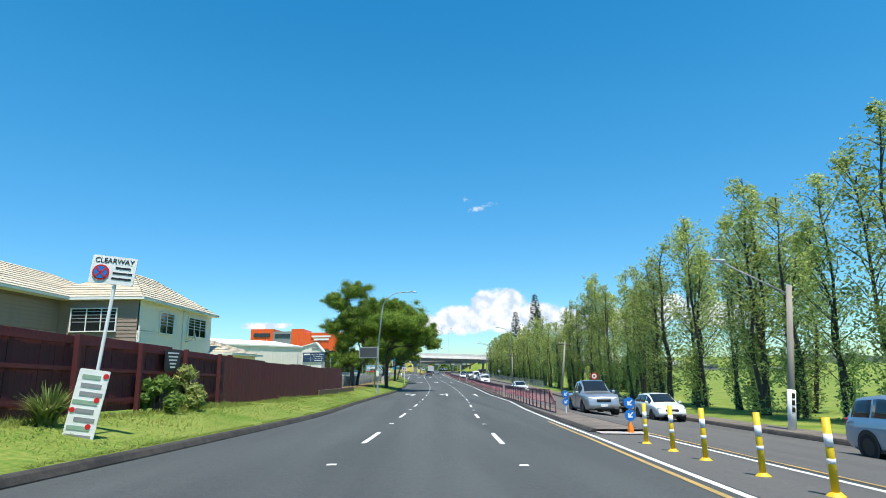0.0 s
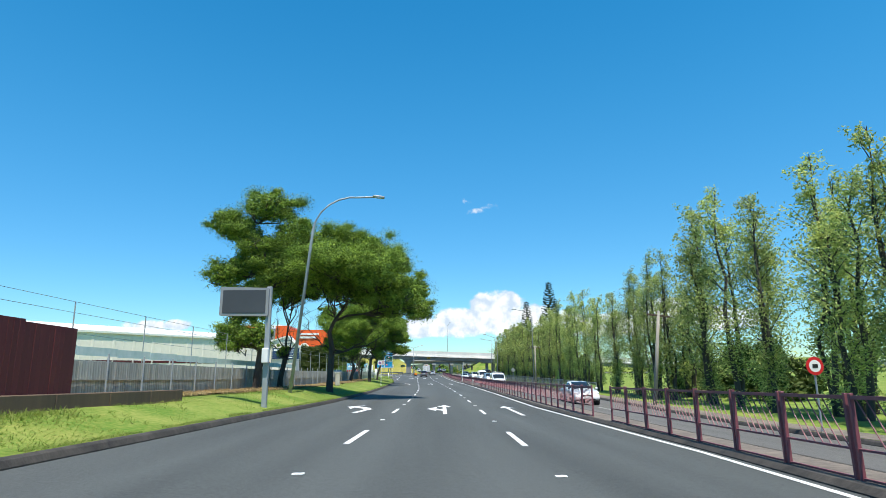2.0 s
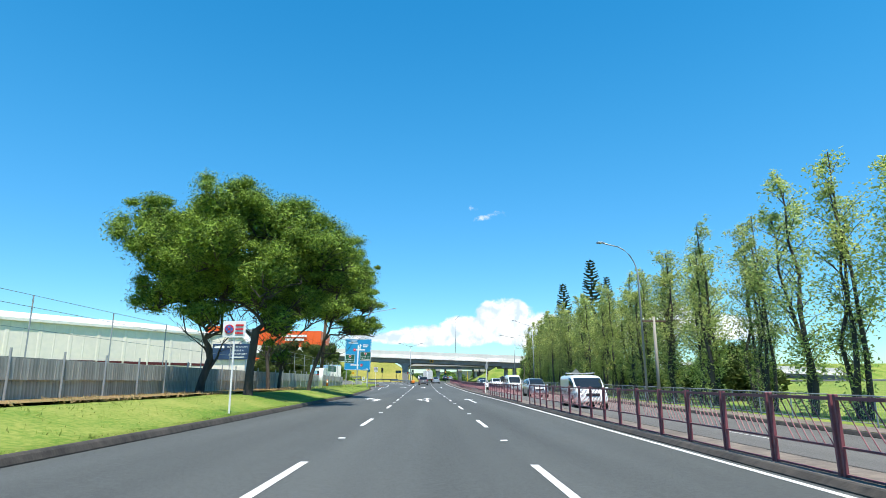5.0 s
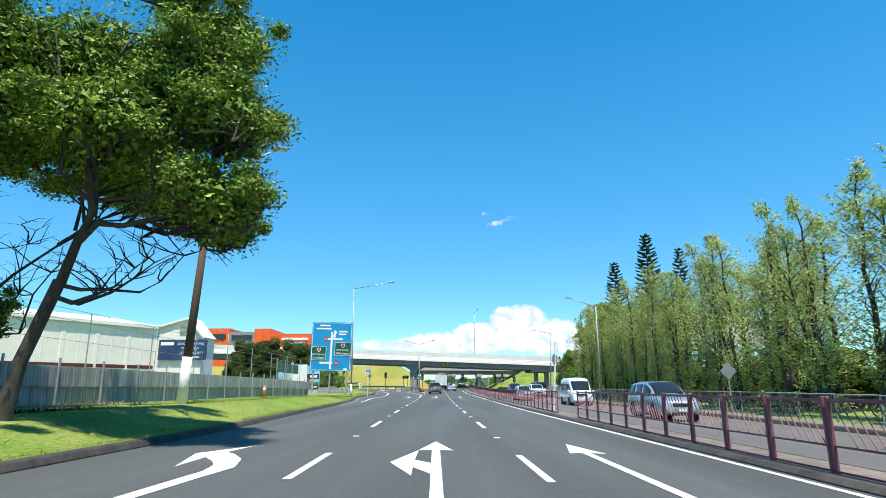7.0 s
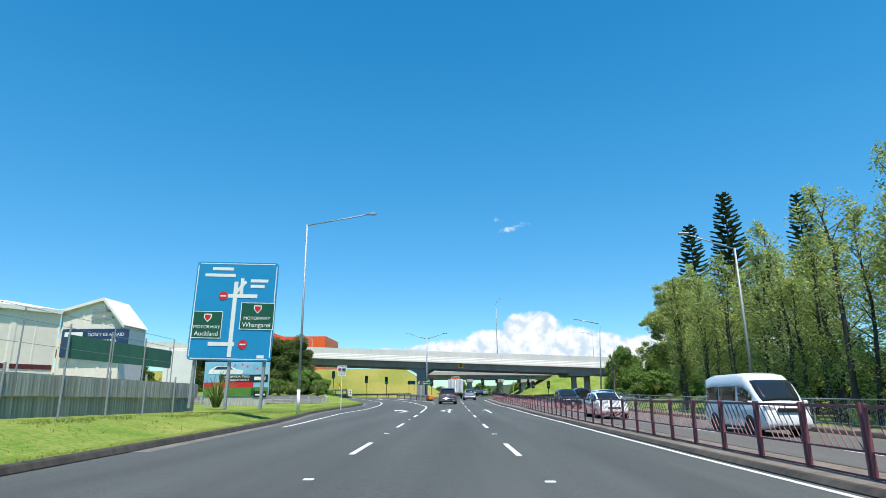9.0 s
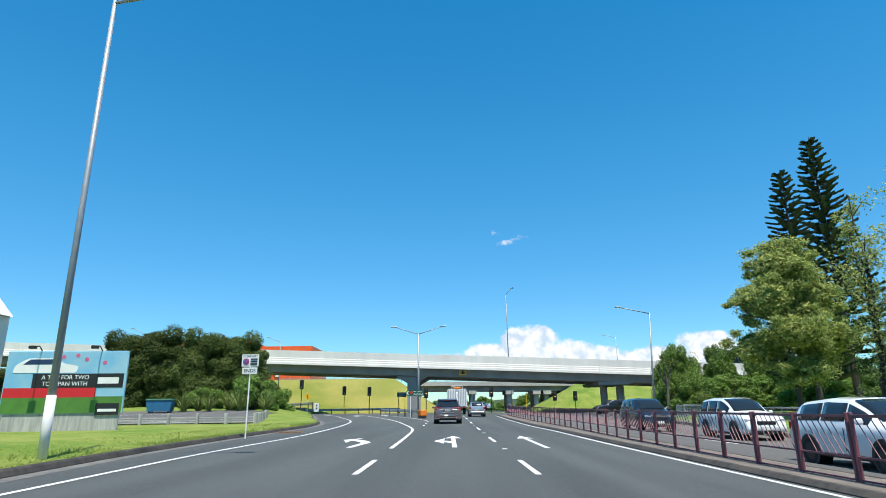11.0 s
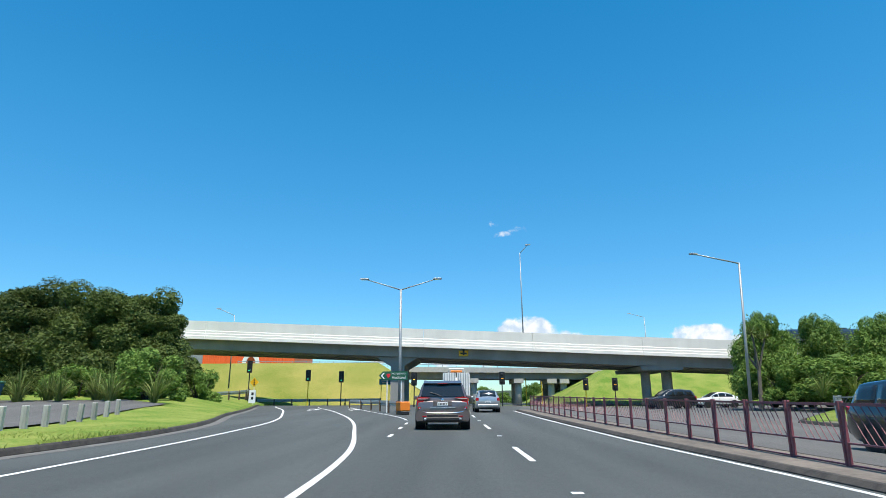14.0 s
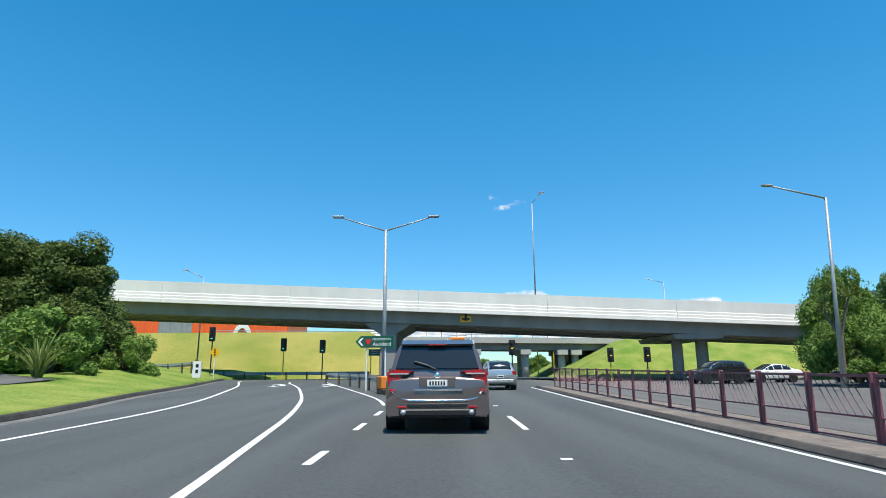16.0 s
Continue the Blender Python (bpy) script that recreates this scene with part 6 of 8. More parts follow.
def work_truck(m):
    t = thing("truck", "white work truck with slatted rear gates and an orange light bar", "truck", m)
    part("chassis", box(0, 0.3, 0.75, 1.0, 6.6, 0.25, 0.02), BLACK, t)
    part("deck", box(0, -1.0, 1.02, 2.35, 4.6, 0.14, 0.02), WHITE, t)
    part("cab", box(0, 2.6, 1.75, 2.1, 1.8, 1.9, 0.12), WHITE, t)
    for sx in (-0.6, 0.6):
        part("gate", box(sx, -3.28, 2.05, 1.08, 0.05, 1.9, 0.01), WHITE, t, "white slatted gate")
        for i in range(5):
            part("gate_bar", box(sx - 0.42 + i * 0.21, -3.33, 2.05, 0.07, 0.05, 1.8), SILVER_BACK, t)
        part("side_panel", box(sx * 1.92, -1.0, 2.0, 0.06, 4.4, 1.8), WHITE, t)
    part("roll_bar", tube([(-0.7, -3.2, 3.0), (-0.65, -3.2, 3.35), (0.65, -3.2, 3.35), (0.7, -3.2, 3.0)], 0.05, 8), WHITE, t, smooth=True)
    part("light_bar", box(0, -3.1, 3.12, 1.0, 0.3, 0.18, 0.04), ORANGE_PLASTIC, t)
    part("tail_board", box(0, -3.33, 0.85, 2.2, 0.05, 0.2), BLACK, t)
    for sx in (1, -1):
        part("tail_lamp", box(sx * 0.9, -3.37, 0.85, 0.3, 0.04, 0.12), TAIL_RED, t)
        tyre, rim = wheel_meshes(0.42)
        for sy in (2.5, -1.6):
            w = share("tyre", tyre, pose(sx * 0.95, sy, 0.42, 0, 0, 0 if sx > 0 else 180), t)
            share("rim", rim, pose(0.015, 0, 0), w)
    return t


work_truck(on_road(0.9, 236.0))


def bus(m):
    t = thing("bus", "dark blue city bus crossing the motorway bridge", "bus", m)
    part("body", box(0, 0, 1.75, 2.5, 12.0, 2.8, 0.18), BLUE_P, t)
    for i in range(7):
        for sx in (1, -1):
            part("side_window", box(sx * 1.255, -4.9 + i * 1.6, 2.15, 0.02, 1.4, 0.95, 0.0), GLASS_DARK, t)
    part("roof_pod", box(0, -1, 3.22, 1.8, 3.4, 0.22, 0.06), DARK_P, t)
    part("windscreen", box(0, 6.0, 1.9, 2.2, 0.03, 1.5), GLASS_DARK, t)
    tyre, rim = wheel_meshes(0.48)
    for sy in (3.8, -3.0):
        for sx in (1, -1):
            w = share("tyre", tyre, pose(sx * 1.16, sy, 0.48, 0, 0, 0 if sx > 0 else 180), t)
            share("rim", rim, pose(0.015, 0, 0), w)
    return t


bus(pose(48.5, BR_Y + 3.2, deck_z(48.5) - 1.15, 0, 2.2, -90))


# ---------------- buildings ----------------
def boards_wall(p0, p1, z0, z1, material, parent, pitch=0.19, name="weatherboard"):
    """A wall of lapped boards between two plan points, with a plain wall behind."""
    a, b = Vector((p0[0], p0[1], 0)), Vector((p1[0], p1[1], 0))
    d = b - a
    n = Vector((d.y, -d.x, 0)).normalized()
    turn = Matrix.Translation(a) @ Matrix(((d.normalized().x, n.x, 0, 0), (d.normalized().y, n.y, 0, 0), (0, 0, 1, 0), (0, 0, 0, 1)))
    part("wall", box(d.length / 2, -0.08, (z0 + z1) / 2, d.length, 0.12, z1 - z0, 0, turn), material, parent)
    bm = prism([(-0.02, 0.0), (0.028, 0.0), (0.006, pitch), (-0.02, pitch)], 0, d.length, "x")
    for v in bm.verts:
        v.co = Vector((v.co.x, v.co.y, v.co.z))
    bmesh.ops.recalc_face_normals(bm, faces=bm.faces)
    first = None
    z = z0
    while z + pitch <= z1 + 0.001:
        m = turn @ pose(0, 0, z)
        if first is None:
            first = part(name, bm, material, parent)
            first.matrix_basis = m
        else:
            share(name, first.data, m, parent)
        z += pitch


def house_window(parent, p0, p1, z0, z1, bars=2):
    a, b = Vector((p0[0], p0[1], 0)), Vector((p1[0], p1[1], 0))
    d = b - a
    n = Vector((d.y, -d.x, 0)).normalized()
    turn = Matrix.Translation(a) @ Matrix(((d.normalized().x, n.x, 0, 0), (d.normalized().y, n.y, 0, 0), (0, 0, 1, 0), (0, 0, 0, 1)))
    L = d.length
    w = part("window", box(L / 2, 0.02, (z0 + z1) / 2, L, 0.05, z1 - z0, 0, turn), GLASS_DARK, parent)
    for q in (box(L / 2, 0.05, z0 - 0.03, L + 0.14, 0.08, 0.06, 0, turn), box(L / 2, 0.05, z1 + 0.03, L + 0.14, 0.08, 0.06, 0, turn), box(-0.03, 0.05, (z0 + z1) / 2, 0.06, 0.08, z1 - z0, 0, turn), box(L + 0.03, 0.05, (z0 + z1) / 2, 0.06, 0.08, z1 - z0, 0, turn)):
        part("frame", q, WHITE, w)
    for i in range(1, bars):
        part("mullion", box(L * i / bars, 0.05, (z0 + z1) / 2, 0.05, 0.05, z1 - z0, 0, turn), WHITE, w)
    for i in range(1, 5):
        part("blind_slat", box(L / 2, 0.048, z0 + (z1 - z0) * (0.25 + 0.16 * i), L * 0.96, 0.008, 0.05, 0, turn), SILVER_BACK, w)


def tiled(e0, e1, r0, r1, parent, n=11):
    """A roof slope from eave to ridge, in lapped tile courses."""
    e0, e1, r0, r1 = Vector(e0), Vector(e1), Vector(r0), Vector(r1)
    nn = (e1 - e0).cross(r0 - e0 if (r0 - e0).length > 0.01 else r1 - e0).normalized()
    if nn.z < 0:
        nn = -nn
    for i in range(n):
        f0, f1 = i / n, min((i + 1.15) / n, 1.0)
        a0, a1 = e0.lerp(r0, f0), e1.lerp(r1, f0)
        b0, b1 = e0.lerp(r0, f1), e1.lerp(r1, f1)
        bm = bmesh.new()
        k = max(2, int((a1 - a0).length / 1.2))
        lo = [bm.verts.new(a0.lerp(a1, j / k) + nn * 0.055) for j in range(k + 1)]
        hi = [bm.verts.new(b0.lerp(b1, j / k) + nn * 0.012) for j in range(k + 1)]
        un = [bm.verts.new(a0.lerp(a1, j / k) - nn * 0.01) for j in range(k + 1)]
        for j in range(k):
            bm.faces.new((lo[j], lo[j + 1], hi[j + 1], hi[j]))
            bm.faces.new((un[j], un[j + 1], lo[j + 1], lo[j]))
        bmesh.ops.recalc_face_normals(bm, faces=bm.faces)
        part("tile_course", bm, ROOF_TILE, parent)


def hip_roof(x0, x1, y0, y1, z, rise, parent, over=0.65, ridge=None):
    x0, x1, y0, y1 = x0 - over, x1 + over, y0 - over, y1 + over
    xm, ym = (x0 + x1) / 2, (y0 + y1) / 2
    w, l = (x1 - x0) / 2, (y1 - y0) / 2
    if l >= w:
        ra, rb = (xm, y0 + w, z + rise), (xm, y1 - w, z + rise)
        if ridge:
            ra, rb = (xm, ridge[0], z + rise), (xm, ridge[1], z + rise)
        tiled((x1, y0, z), (x1, y1, z), ra, rb, parent)
        tiled((x0, y1, z), (x0, y0, z), rb, ra, parent)
        tiled((x0, y0, z), (x1, y0, z), ra, ra, parent)
        tiled((x1, y1, z), (x0, y1, z), rb, rb, parent)
    else:
        ra, rb = (x0 + l, ym, z + rise), (x1 - l, ym, z + rise)
        tiled((x1, y0, z), (x1, y1, z), rb, rb, parent)
        tiled((x0, y1, z), (x0, y0, z), ra, ra, parent)
        tiled((x0, y0, z), (x1, y0, z), ra, rb, parent)
        tiled((x1, y1, z), (x0, y1, z), rb, ra, parent)
    part("soffit", box((x0 + x1) / 2, (y0 + y1) / 2, z - 0.06, x1 - x0 - 0.04, y1 - y0 - 0.04, 0.05), WHITE, parent)
    for q in (box(x1 - 0.02, ym, z - 0.01, 0.06, y1 - y0 + 0.06, 0.16), box(x0 + 0.02, ym, z - 0.01, 0.06, y1 - y0 + 0.06, 0.16), box(xm, y0 + 0.02, z - 0.01, x1 - x0 + 0.06, 0.06, 0.16), box(xm, y1 - 0.02, z - 0.01, x1 - x0 + 0.06, 0.06, 0.16)):
        part("gutter", q, WHITE, parent)


def house():
    h = thing("house", "two-storey cream and taupe house with a cream tiled hip roof", "house")
    zf, ze = -0.6, 4.95
    ax, bx = -14.35, -18.3
    # cream block beside the road
    part("wall", box((ax - 24.5) / 2 + 0.0, 35.8, (zf + ze) / 2, abs(ax + 24.5), 10.6, ze - zf), CREAM, h)
    boards_wall((ax + 0.02, 30.5), (ax + 0.02, 32.4), 0.6, 3.35, CREAM, h, 0.17)
    # taupe end wall facing up the road
    boards_wall((-22.0, 30.46), (ax, 30.46), 2.2, 4.85, BROWN_WALL, h)
    # set-back block, taupe boards; the sunlit part below the eave shade painted paler
    part("wall", box((bx - 27.0) / 2, 23.0, (zf + ze) / 2, abs(bx + 27.0), 15.0, ze - zf), BROWN_WALL, h)
    boards_wall((bx + 0.02, 15.6), (bx + 0.02, 30.4), 1.0, 3.3, BROWN_WALL_SUNLIT, h)
    boards_wall((bx + 0.02, 15.6), (bx + 0.02, 30.4), 3.35, 4.85, BROWN_WALL, h)
    hip_roof(-20.2, ax, 30.5, 41.1, ze, 2.15, h, 0.38, ridge=(35.6, 38.2))
    hip_roof(-27.0, bx, 15.5, 40.3, ze + 0.01, 2.3, h)
    # low wing beyond
    part("wall", box(-16.6, 44.7, 0.8, 6.8, 7.0, 3.2), CREAM, h)
    hip_roof(-20.0, -13.2, 41.2, 48.2, 2.4, 1.4, h, 0.5)
    house_window(h, (ax, 33.0), (ax, 34.75), 3.35, 4.45)
    house_window(h, (ax, 37.0), (ax, 39.9), 3.4, 4.5, 3)
    house_window(h, (-17.6, 30.43), (-15.4, 30.43), 3.3, 4.4, 3)
    house_window(h, (bx + 0.04, 20.5), (bx + 0.04, 22.5), 3.4, 4.4)
    part("downpipe", tube([(ax + 0.06, 30.6, 0.5), (ax + 0.06, 30.6, 4.85)], 0.045, 8), WHITE, h)
    part("downpipe", tube([(ax + 0.06, 36.2, 0.5), (ax + 0.06, 36.2, 4.85)], 0.04, 8), WHITE, h)
    dish = bmesh.new()
    rings = [[dish.verts.new((math.cos(k * 6.2832 / 14) * r, math.sin(k * 6.2832 / 14) * r, r * r * 0.6)) for k in range(14)] for r in (0.06, 0.18, 0.30, 0.38)]
    for a, b in zip(rings, rings[1:]):
        for k in range(14):
            dish.faces.new((a[k], a[(k + 1) % 14], b[(k + 1) % 14], b[k]))
    dish.faces.new(rings[0][::-1])
    d = part("satellite_dish", dish, SILVER_BACK, h, smooth=True)
    d.matrix_basis = pose(ax + 0.5, 36.8, 3.35, 80, 0, 105) @ Matrix.Diagonal((0.9, 0.9, 0.9, 1))
    part("dish_arm", tube([(ax, 36.8, 3.0), (ax + 0.35, 36.8, 3.1), (ax + 0.5, 36.8, 3.3)], 0.025, 6), GALV, h)
    return h


house()


def ribbed(p0, p1, z0, z1a, z1b, material, parent, name="cladding", pitch=1.2, depth=0.06):
    """A wall of vertical cladding sheets with folded ribs."""
    a, b = Vector((p0[0], p0[1], 0)), Vector((p1[0], p1[1], 0))
    d = b - a
    n = Vector((d.y, -d.x, 0)).normalized()
    k = max(1, int(d.length / pitch))
    for i in range(k):
        bm = bmesh.new()
        prev = None
        for f, o in ((0.0, depth), (0.08, depth), (0.12, 0.0), (0.48, 0.0), (0.5, depth * 0.5), (0.54, 0.0), (0.96, 0.0), (1.0, depth)):
            t = (i + f) / k
            p = a.lerp(b, t) + n * o
            top = z1a + (z1b - z1a) * t
            cur = (bm.verts.new((p.x, p.y, z0)), bm.verts.new((p.x, p.y, top)))
            if prev:
                bm.faces.new((prev[0], cur[0], cur[1], prev[1]))
            prev = cur
        part(name, bm, material, parent)


def warehouse():
    w = thing("warehouse", "long white corrugated warehouse behind the yard fence", "warehouse")
    A, C = (-75.0, 142.0), (-39.8, 201.8)
    ribbed(A, C, -1, 9.2, 9.2, SHED_CREAM, w, pitch=4.5)
    d = Vector((C[0] - A[0], C[1] - A[1], 0)).normalized()
    back = Vector((-d.y, d.x, 0))
    bm = bmesh.new()
    lo0, lo1 = Vector((*A, 9.25)) - back * 0.4, Vector((*C, 9.25)) - back * 0.4
    r0, r1 = lo0 + back * 13 + Vector((0, 0, 2.2)), lo1 + back * 13 + Vector((0, 0, 2.2))
    v = [bm.verts.new(p) for p in (lo0, lo1, r1, r0)]
    bm.faces.new(v)
    q = [bm.verts.new(p) for p in (lo0, lo1, lo1 - Vector((0, 0, 0.45)), lo0 - Vector((0, 0, 0.45)))]
    bm.faces.new(q)
    part("roof", bm, SHED_WHITE, w)
    far0, far1 = lo0 + back * 26.8, lo1 + back * 26.8
    b2 = bmesh.new()
    b2.faces.new([b2.verts.new(p) for p in (r0, r1, far1, far0)])
    part("roof", b2, SHED_WHITE, w)
    ribbed((far1.x, far1.y), (far0.x, far0.y), -1, 9.2, 9.2, SHED_CREAM, w, pitch=9.0)
    part("base_stripe", box(0, 0, 0, 69.0, 0.12, 0.5, 0, Matrix.Translation(((A[0] + C[0]) / 2, (A[1] + C[1]) / 2, 3.0)) @ Matrix.Rotation(math.atan2(d.y, d.x), 4, "Z")), RED_FENCE, w)
    # gabled end towards the road
    g = bmesh.new()
    prism([(-39.9, -1.0), (-32.8, -1.0), (-32.8, 7.6), (-35.2, 10.5), (-39.9, 9.2)], 202.2, 207, "y", g)
    part("gable_end", g, SHED_CREAM, w)
    ribbed((-39.8, 202.1), (-35.2, 202.1), -1, 9.2, 10.45, SHED_CREAM, w, pitch=1.6, depth=0.05)
    ribbed((-35.2, 202.1), (-32.8, 202.1), -1, 10.45, 7.6, SHED_CREAM, w, pitch=1.6, depth=0.05)
    for x0, z0, x1, z1 in ((-40.1, 9.25, -35.2, 10.65), (-35.2, 10.65, -32.5, 7.55)):
        b = bmesh.new()
        vs = [b.verts.new(p) for p in ((x0, 201.7, z0), (x1, 201.7, z1), (x1, 207, z1), (x0, 207, z0))]
        b.faces.new(vs)
        u = [b.verts.new(p) for p in ((x0, 201.7, z0), (x1, 201.7, z1), (x1, 201.7, z1 - 0.35), (x0, 201.7, z0 - 0.35))]
        b.faces.new(u)
        part("roof", b, SHED_WHITE, w)
    part("roof_vent", box(-35.3, 202.0, 9.2, 2.2, 0.2, 0.25), GREY_CLAD, w)
    part("roof_vent", box(-35.2, 202.0, 8.4, 2.4, 0.2, 0.25), GREY_CLAD, w)
    return w


warehouse()


def flat_sign(name, label, cat, w, h, m, face, thick=0.04, group=""):
    t = thing(name, label, cat, m, group)
    part("panel", prism(rounded([(-w / 2, -h / 2), (w / 2, -h / 2), (w / 2, h / 2), (-w / 2, h / 2)], min(w, h) * 0.06), -thick / 2, thick / 2, "y"), face, t)
    return t


def bar(t, x, z, w, h, material=WHITE, y=-0.028, name="printed_bar"):
    return part(name, box(x, y, z, w, 0.008, h), material, t)


def text(t, s, x, z, size, material=WHITE, y=-0.027):
    return letters("lettering", s, size, pose(x, y, z, 90, 0, 0), material, t)


hb = flat_sign("billboard", "navy billboard with white lettering on the warehouse gable", "billboard", 7.4, 3.1, pose(-35.6, 201.75, 5.6, 0, 0, 0), NAVY, 0.1)
bar(hb, -2.4, 0.95, 2.0, 0.5, y=-0.058)
text(hb, "DON'T BE AFRAID", 1.2, 0.9, 0.5, y=-0.06)
text(hb, "TO MAKE A", 1.1, 0.2, 0.52, y=-0.06)
text(hb, "LITTLE RACKET", 1.4, -0.5, 0.52, y=-0.06)
bar(hb, 1.3, -1.1, 2.6, 0.2, y=-0.058)


def storage():
    b = thing("storage_building", "large orange and grey storage building in the distance", "building")
    for x0, x1, top, m in ((-113, -98, 29, ORANGE), (-98, -86, 27.2, GREY_CLAD), (-86, -78, 28.8, ORANGE), (-78, -52, 26.2, ORANGE)):
        ribbed((x0, 399.9), (x1, 399.9), 0, top, top, m, b, pitch=4.0, depth=0.25)
        part("block", box((x0 + x1) / 2, 415, top / 2, x1 - x0, 30, top - 0.02), m, b)
    part("window_band", box(-105.5, 399.6, 25.0, 11, 0.3, 2.4), GLASS_DARK, b)
    part("window_band", box(-92, 399.6, 24.6, 10, 0.3, 2.0), GLASS_DARK, b)
    for z, w in ((23.6, 13), (21.6, 10)):
        part("printed_bar", box(-66, 399.5, z, w, 0.3, 1.2), WHITE, b)
    arch = [(-68 + 3.2 * math.cos(a), 14.0 + 4.2 * math.sin(a)) for a in np.linspace(0, math.pi, 12)] + [(-68 + 1.8 * math.cos(a), 14.0 + 2.6 * math.sin(a)) for a in np.linspace(math.pi, 0, 12)]
    part("arch_emblem", prism(arch, 399.2, 399.6, "y"), WHITE, b)
    return b


storage()

# ---------------- poles and lamps ----------------
def lamp_head(parent, m):
    h = part("lamp_head", box(0, 0, 0, 0.26, 0.62, 0.11, 0.035, m), SILVER_BACK, parent, "flat grey street lamp head")
    part("lens", box(0, 0.02, -0.06, 0.2, 0.4, 0.02, 0, m), HEADLAMP, h)


def street_lamp(base, height, arm, rise=0.6, r=0.085, curved=False, white_foot=0.0, label="galvanised street lamp with an outreach arm", lean=0.0, material=GALV):
    """arm: how far the outreach goes, as (x, y)."""
    t = thing("street_lamp", label, "street lamp", pose(base[0], base[1], base[2], 0, lean, 0), "street lamps")
    if curved:
        pts = [(0, 0, 0), (0, 0, height * 0.8)]
        for k in range(1, 7):
            a = k / 6 * math.pi / 2
            pts.append((arm[0] * 0.7 * (1 - math.cos(a)), arm[1] * 0.7 * (1 - math.cos(a)), height * 0.8 + height * 0.2 * math.sin(a)))
        pts.append((arm[0], arm[1], height + 0.15))
        part("pole", tube(pts, [r, r * 0.75] + [r * 0.5] * 7, 10), material, t, smooth=True)
        end = pts[-1]
    else:
        part("pole", tube([(0, 0, -0.3), (0, 0, height)], [r, r * 0.6], 10), material, t, smooth=True)
        end = (arm[0], arm[1], height + rise)
        part("arm", tube([(0, 0, height - 0.05), end], [r * 0.5, r * 0.4], 8), material, t, smooth=True)
    if white_foot:
        part("painted_foot", tube([(0, 0, 0), (0, 0, white_foot)], r + 0.012, 12), WHITE, t, "white painted foot", smooth=True)
    lamp_head(t, pose(end[0], end[1], end[2], 0, 0, math.degrees(math.atan2(-arm[0], arm[1]))))
    return t


street_lamp((-4.85, 63.4, land(-7.6, 63.4)), 10.4, (3.2, 0.2), curved=True, r=0.095, lean=5.8)
street_lamp((-5.35, 172.3, land(-8.8, 172.3)), 11.3, (4.0, 0.0), 0.65, white_foot=1.3)
street_lamp((19.8, 170.0, land(16.4, 170)), 9.4, (-2.8, 0.0), 0.9)
street_lamp((18.9, 122.5, land(15.4, 122.5)), 11.2, (-2.8, -0.6), curved=True)
street_lamp((24.8, 223.0, -0.7), 10.4, (-3.5, -0.3), 0.45, r=0.12, lean=3)
street_lamp((12.2, 246.8, deck_z(12.2) - 1.1), 10.6, (0.9, -0.4), 0.9, r=0.08)
street_lamp((39.0, 284.5, 3.5), 10.8, (-2.6, 0.0), 0.6, r=0.09)
street_lamp((-25.0, 259.0, 2.0), 9.3, (-2.2, 0.0), 0.9, r=0.09)
street_lamp((-50.0, 262.0, 2.5), 11.0, (-2.2, 0.0), 0.9, r=0.09)


def twin_lamp(x, y, z, height, reach):
    t = thing("street_lamp", "tall galvanised street lamp with two outreach arms", "street lamp", pose(x, y, z), "street lamps")
    part("pole", tube([(0, 0, -0.3), (0, 0, height)], [0.13, 0.075], 12), GALV, t, smooth=True)
    for s in (1, -1):
        part("arm", tube([(0, 0, height - 0.05), (s * reach, 0, height + 0.72)], [0.045, 0.035], 8), GALV, t, smooth=True)
        lamp_head(t, pose(s * (reach + 0.15), 0, height + 0.76, 0, 0, -90 * s))
    return t


twin_lamp(0.15, 222.0, -0.9, 8.55, 2.5)


def power_pole(x, y, z, height, material, label, r=0.15, foot=0.0, crossarm=False, lean=0.0, lamp=None):
    t = thing("power_pole", label, "power pole", pose(x, y, z, 0, lean, 0), "power poles")
    part("pole", tube([(0, 0, -0.3), (0, 0, height)], [r, r * 0.72], 12), material, t, smooth=True)
    if foot:
        part("painted_foot", tube([(0, 0, 0), (0, 0, foot)], r + 0.01, 14), WHITE, t, "white painted foot", smooth=True)
        for zz in (foot * 0.86, foot * 0.70, foot * 0.54) if foot > 1.7 else ():
            part("foot_mark", box(-0.02, -r - 0.012, zz, 0.13, 0.012, 0.2), BLACK, t)
    if crossarm:
        part("crossarm", box(0, 0, height - 0.3, 1.6, 0.1, 0.12, 0.01), TIMBER_POLE, t)
        for k in (-0.7, -0.25, 0.25, 0.7):
            part("insulator", tube([(k, 0, height - 0.24), (k, 0, height - 0.08)], 0.035, 8), WHITE, t, smooth=True)
    if lamp:
        part("arm", tube([(0, 0, height - 0.4), lamp], [0.04, 0.03], 8), GALV, t, smooth=True)
        lamp_head(t, pose(lamp[0], lamp[1], lamp[2], 0, 0, math.degrees(math.atan2(-lamp[0], lamp[1]))))
    return t


power_pole(15.1, 24.2, surf(14.3, 24.2), 6.1, POLE_CONC, "grey concrete power pole with a white painted foot", 0.15, 1.75, lean=6.5, lamp=(-2.6, 1.0, 7.1))
power_pole(17.3, 72.9, -1.95, 6.1, POLE_CONC, "old timber pole standing before the trees", 0.14, crossarm=True, lean=7)
power_pole(-5.5, 131.7, land(-9.0, 131.7), 8.9, TIMBER_POLE, "brown timber pole leaning beside the verge trees", 0.16, 1.65, lean=3, lamp=(2.4, 0, 9.75))
power_pole(18.6, 119.6, -1.75, 5.5, POLE_CONC, "timber pole standing before the trees", 0.12, crossarm=True, lean=0.5)


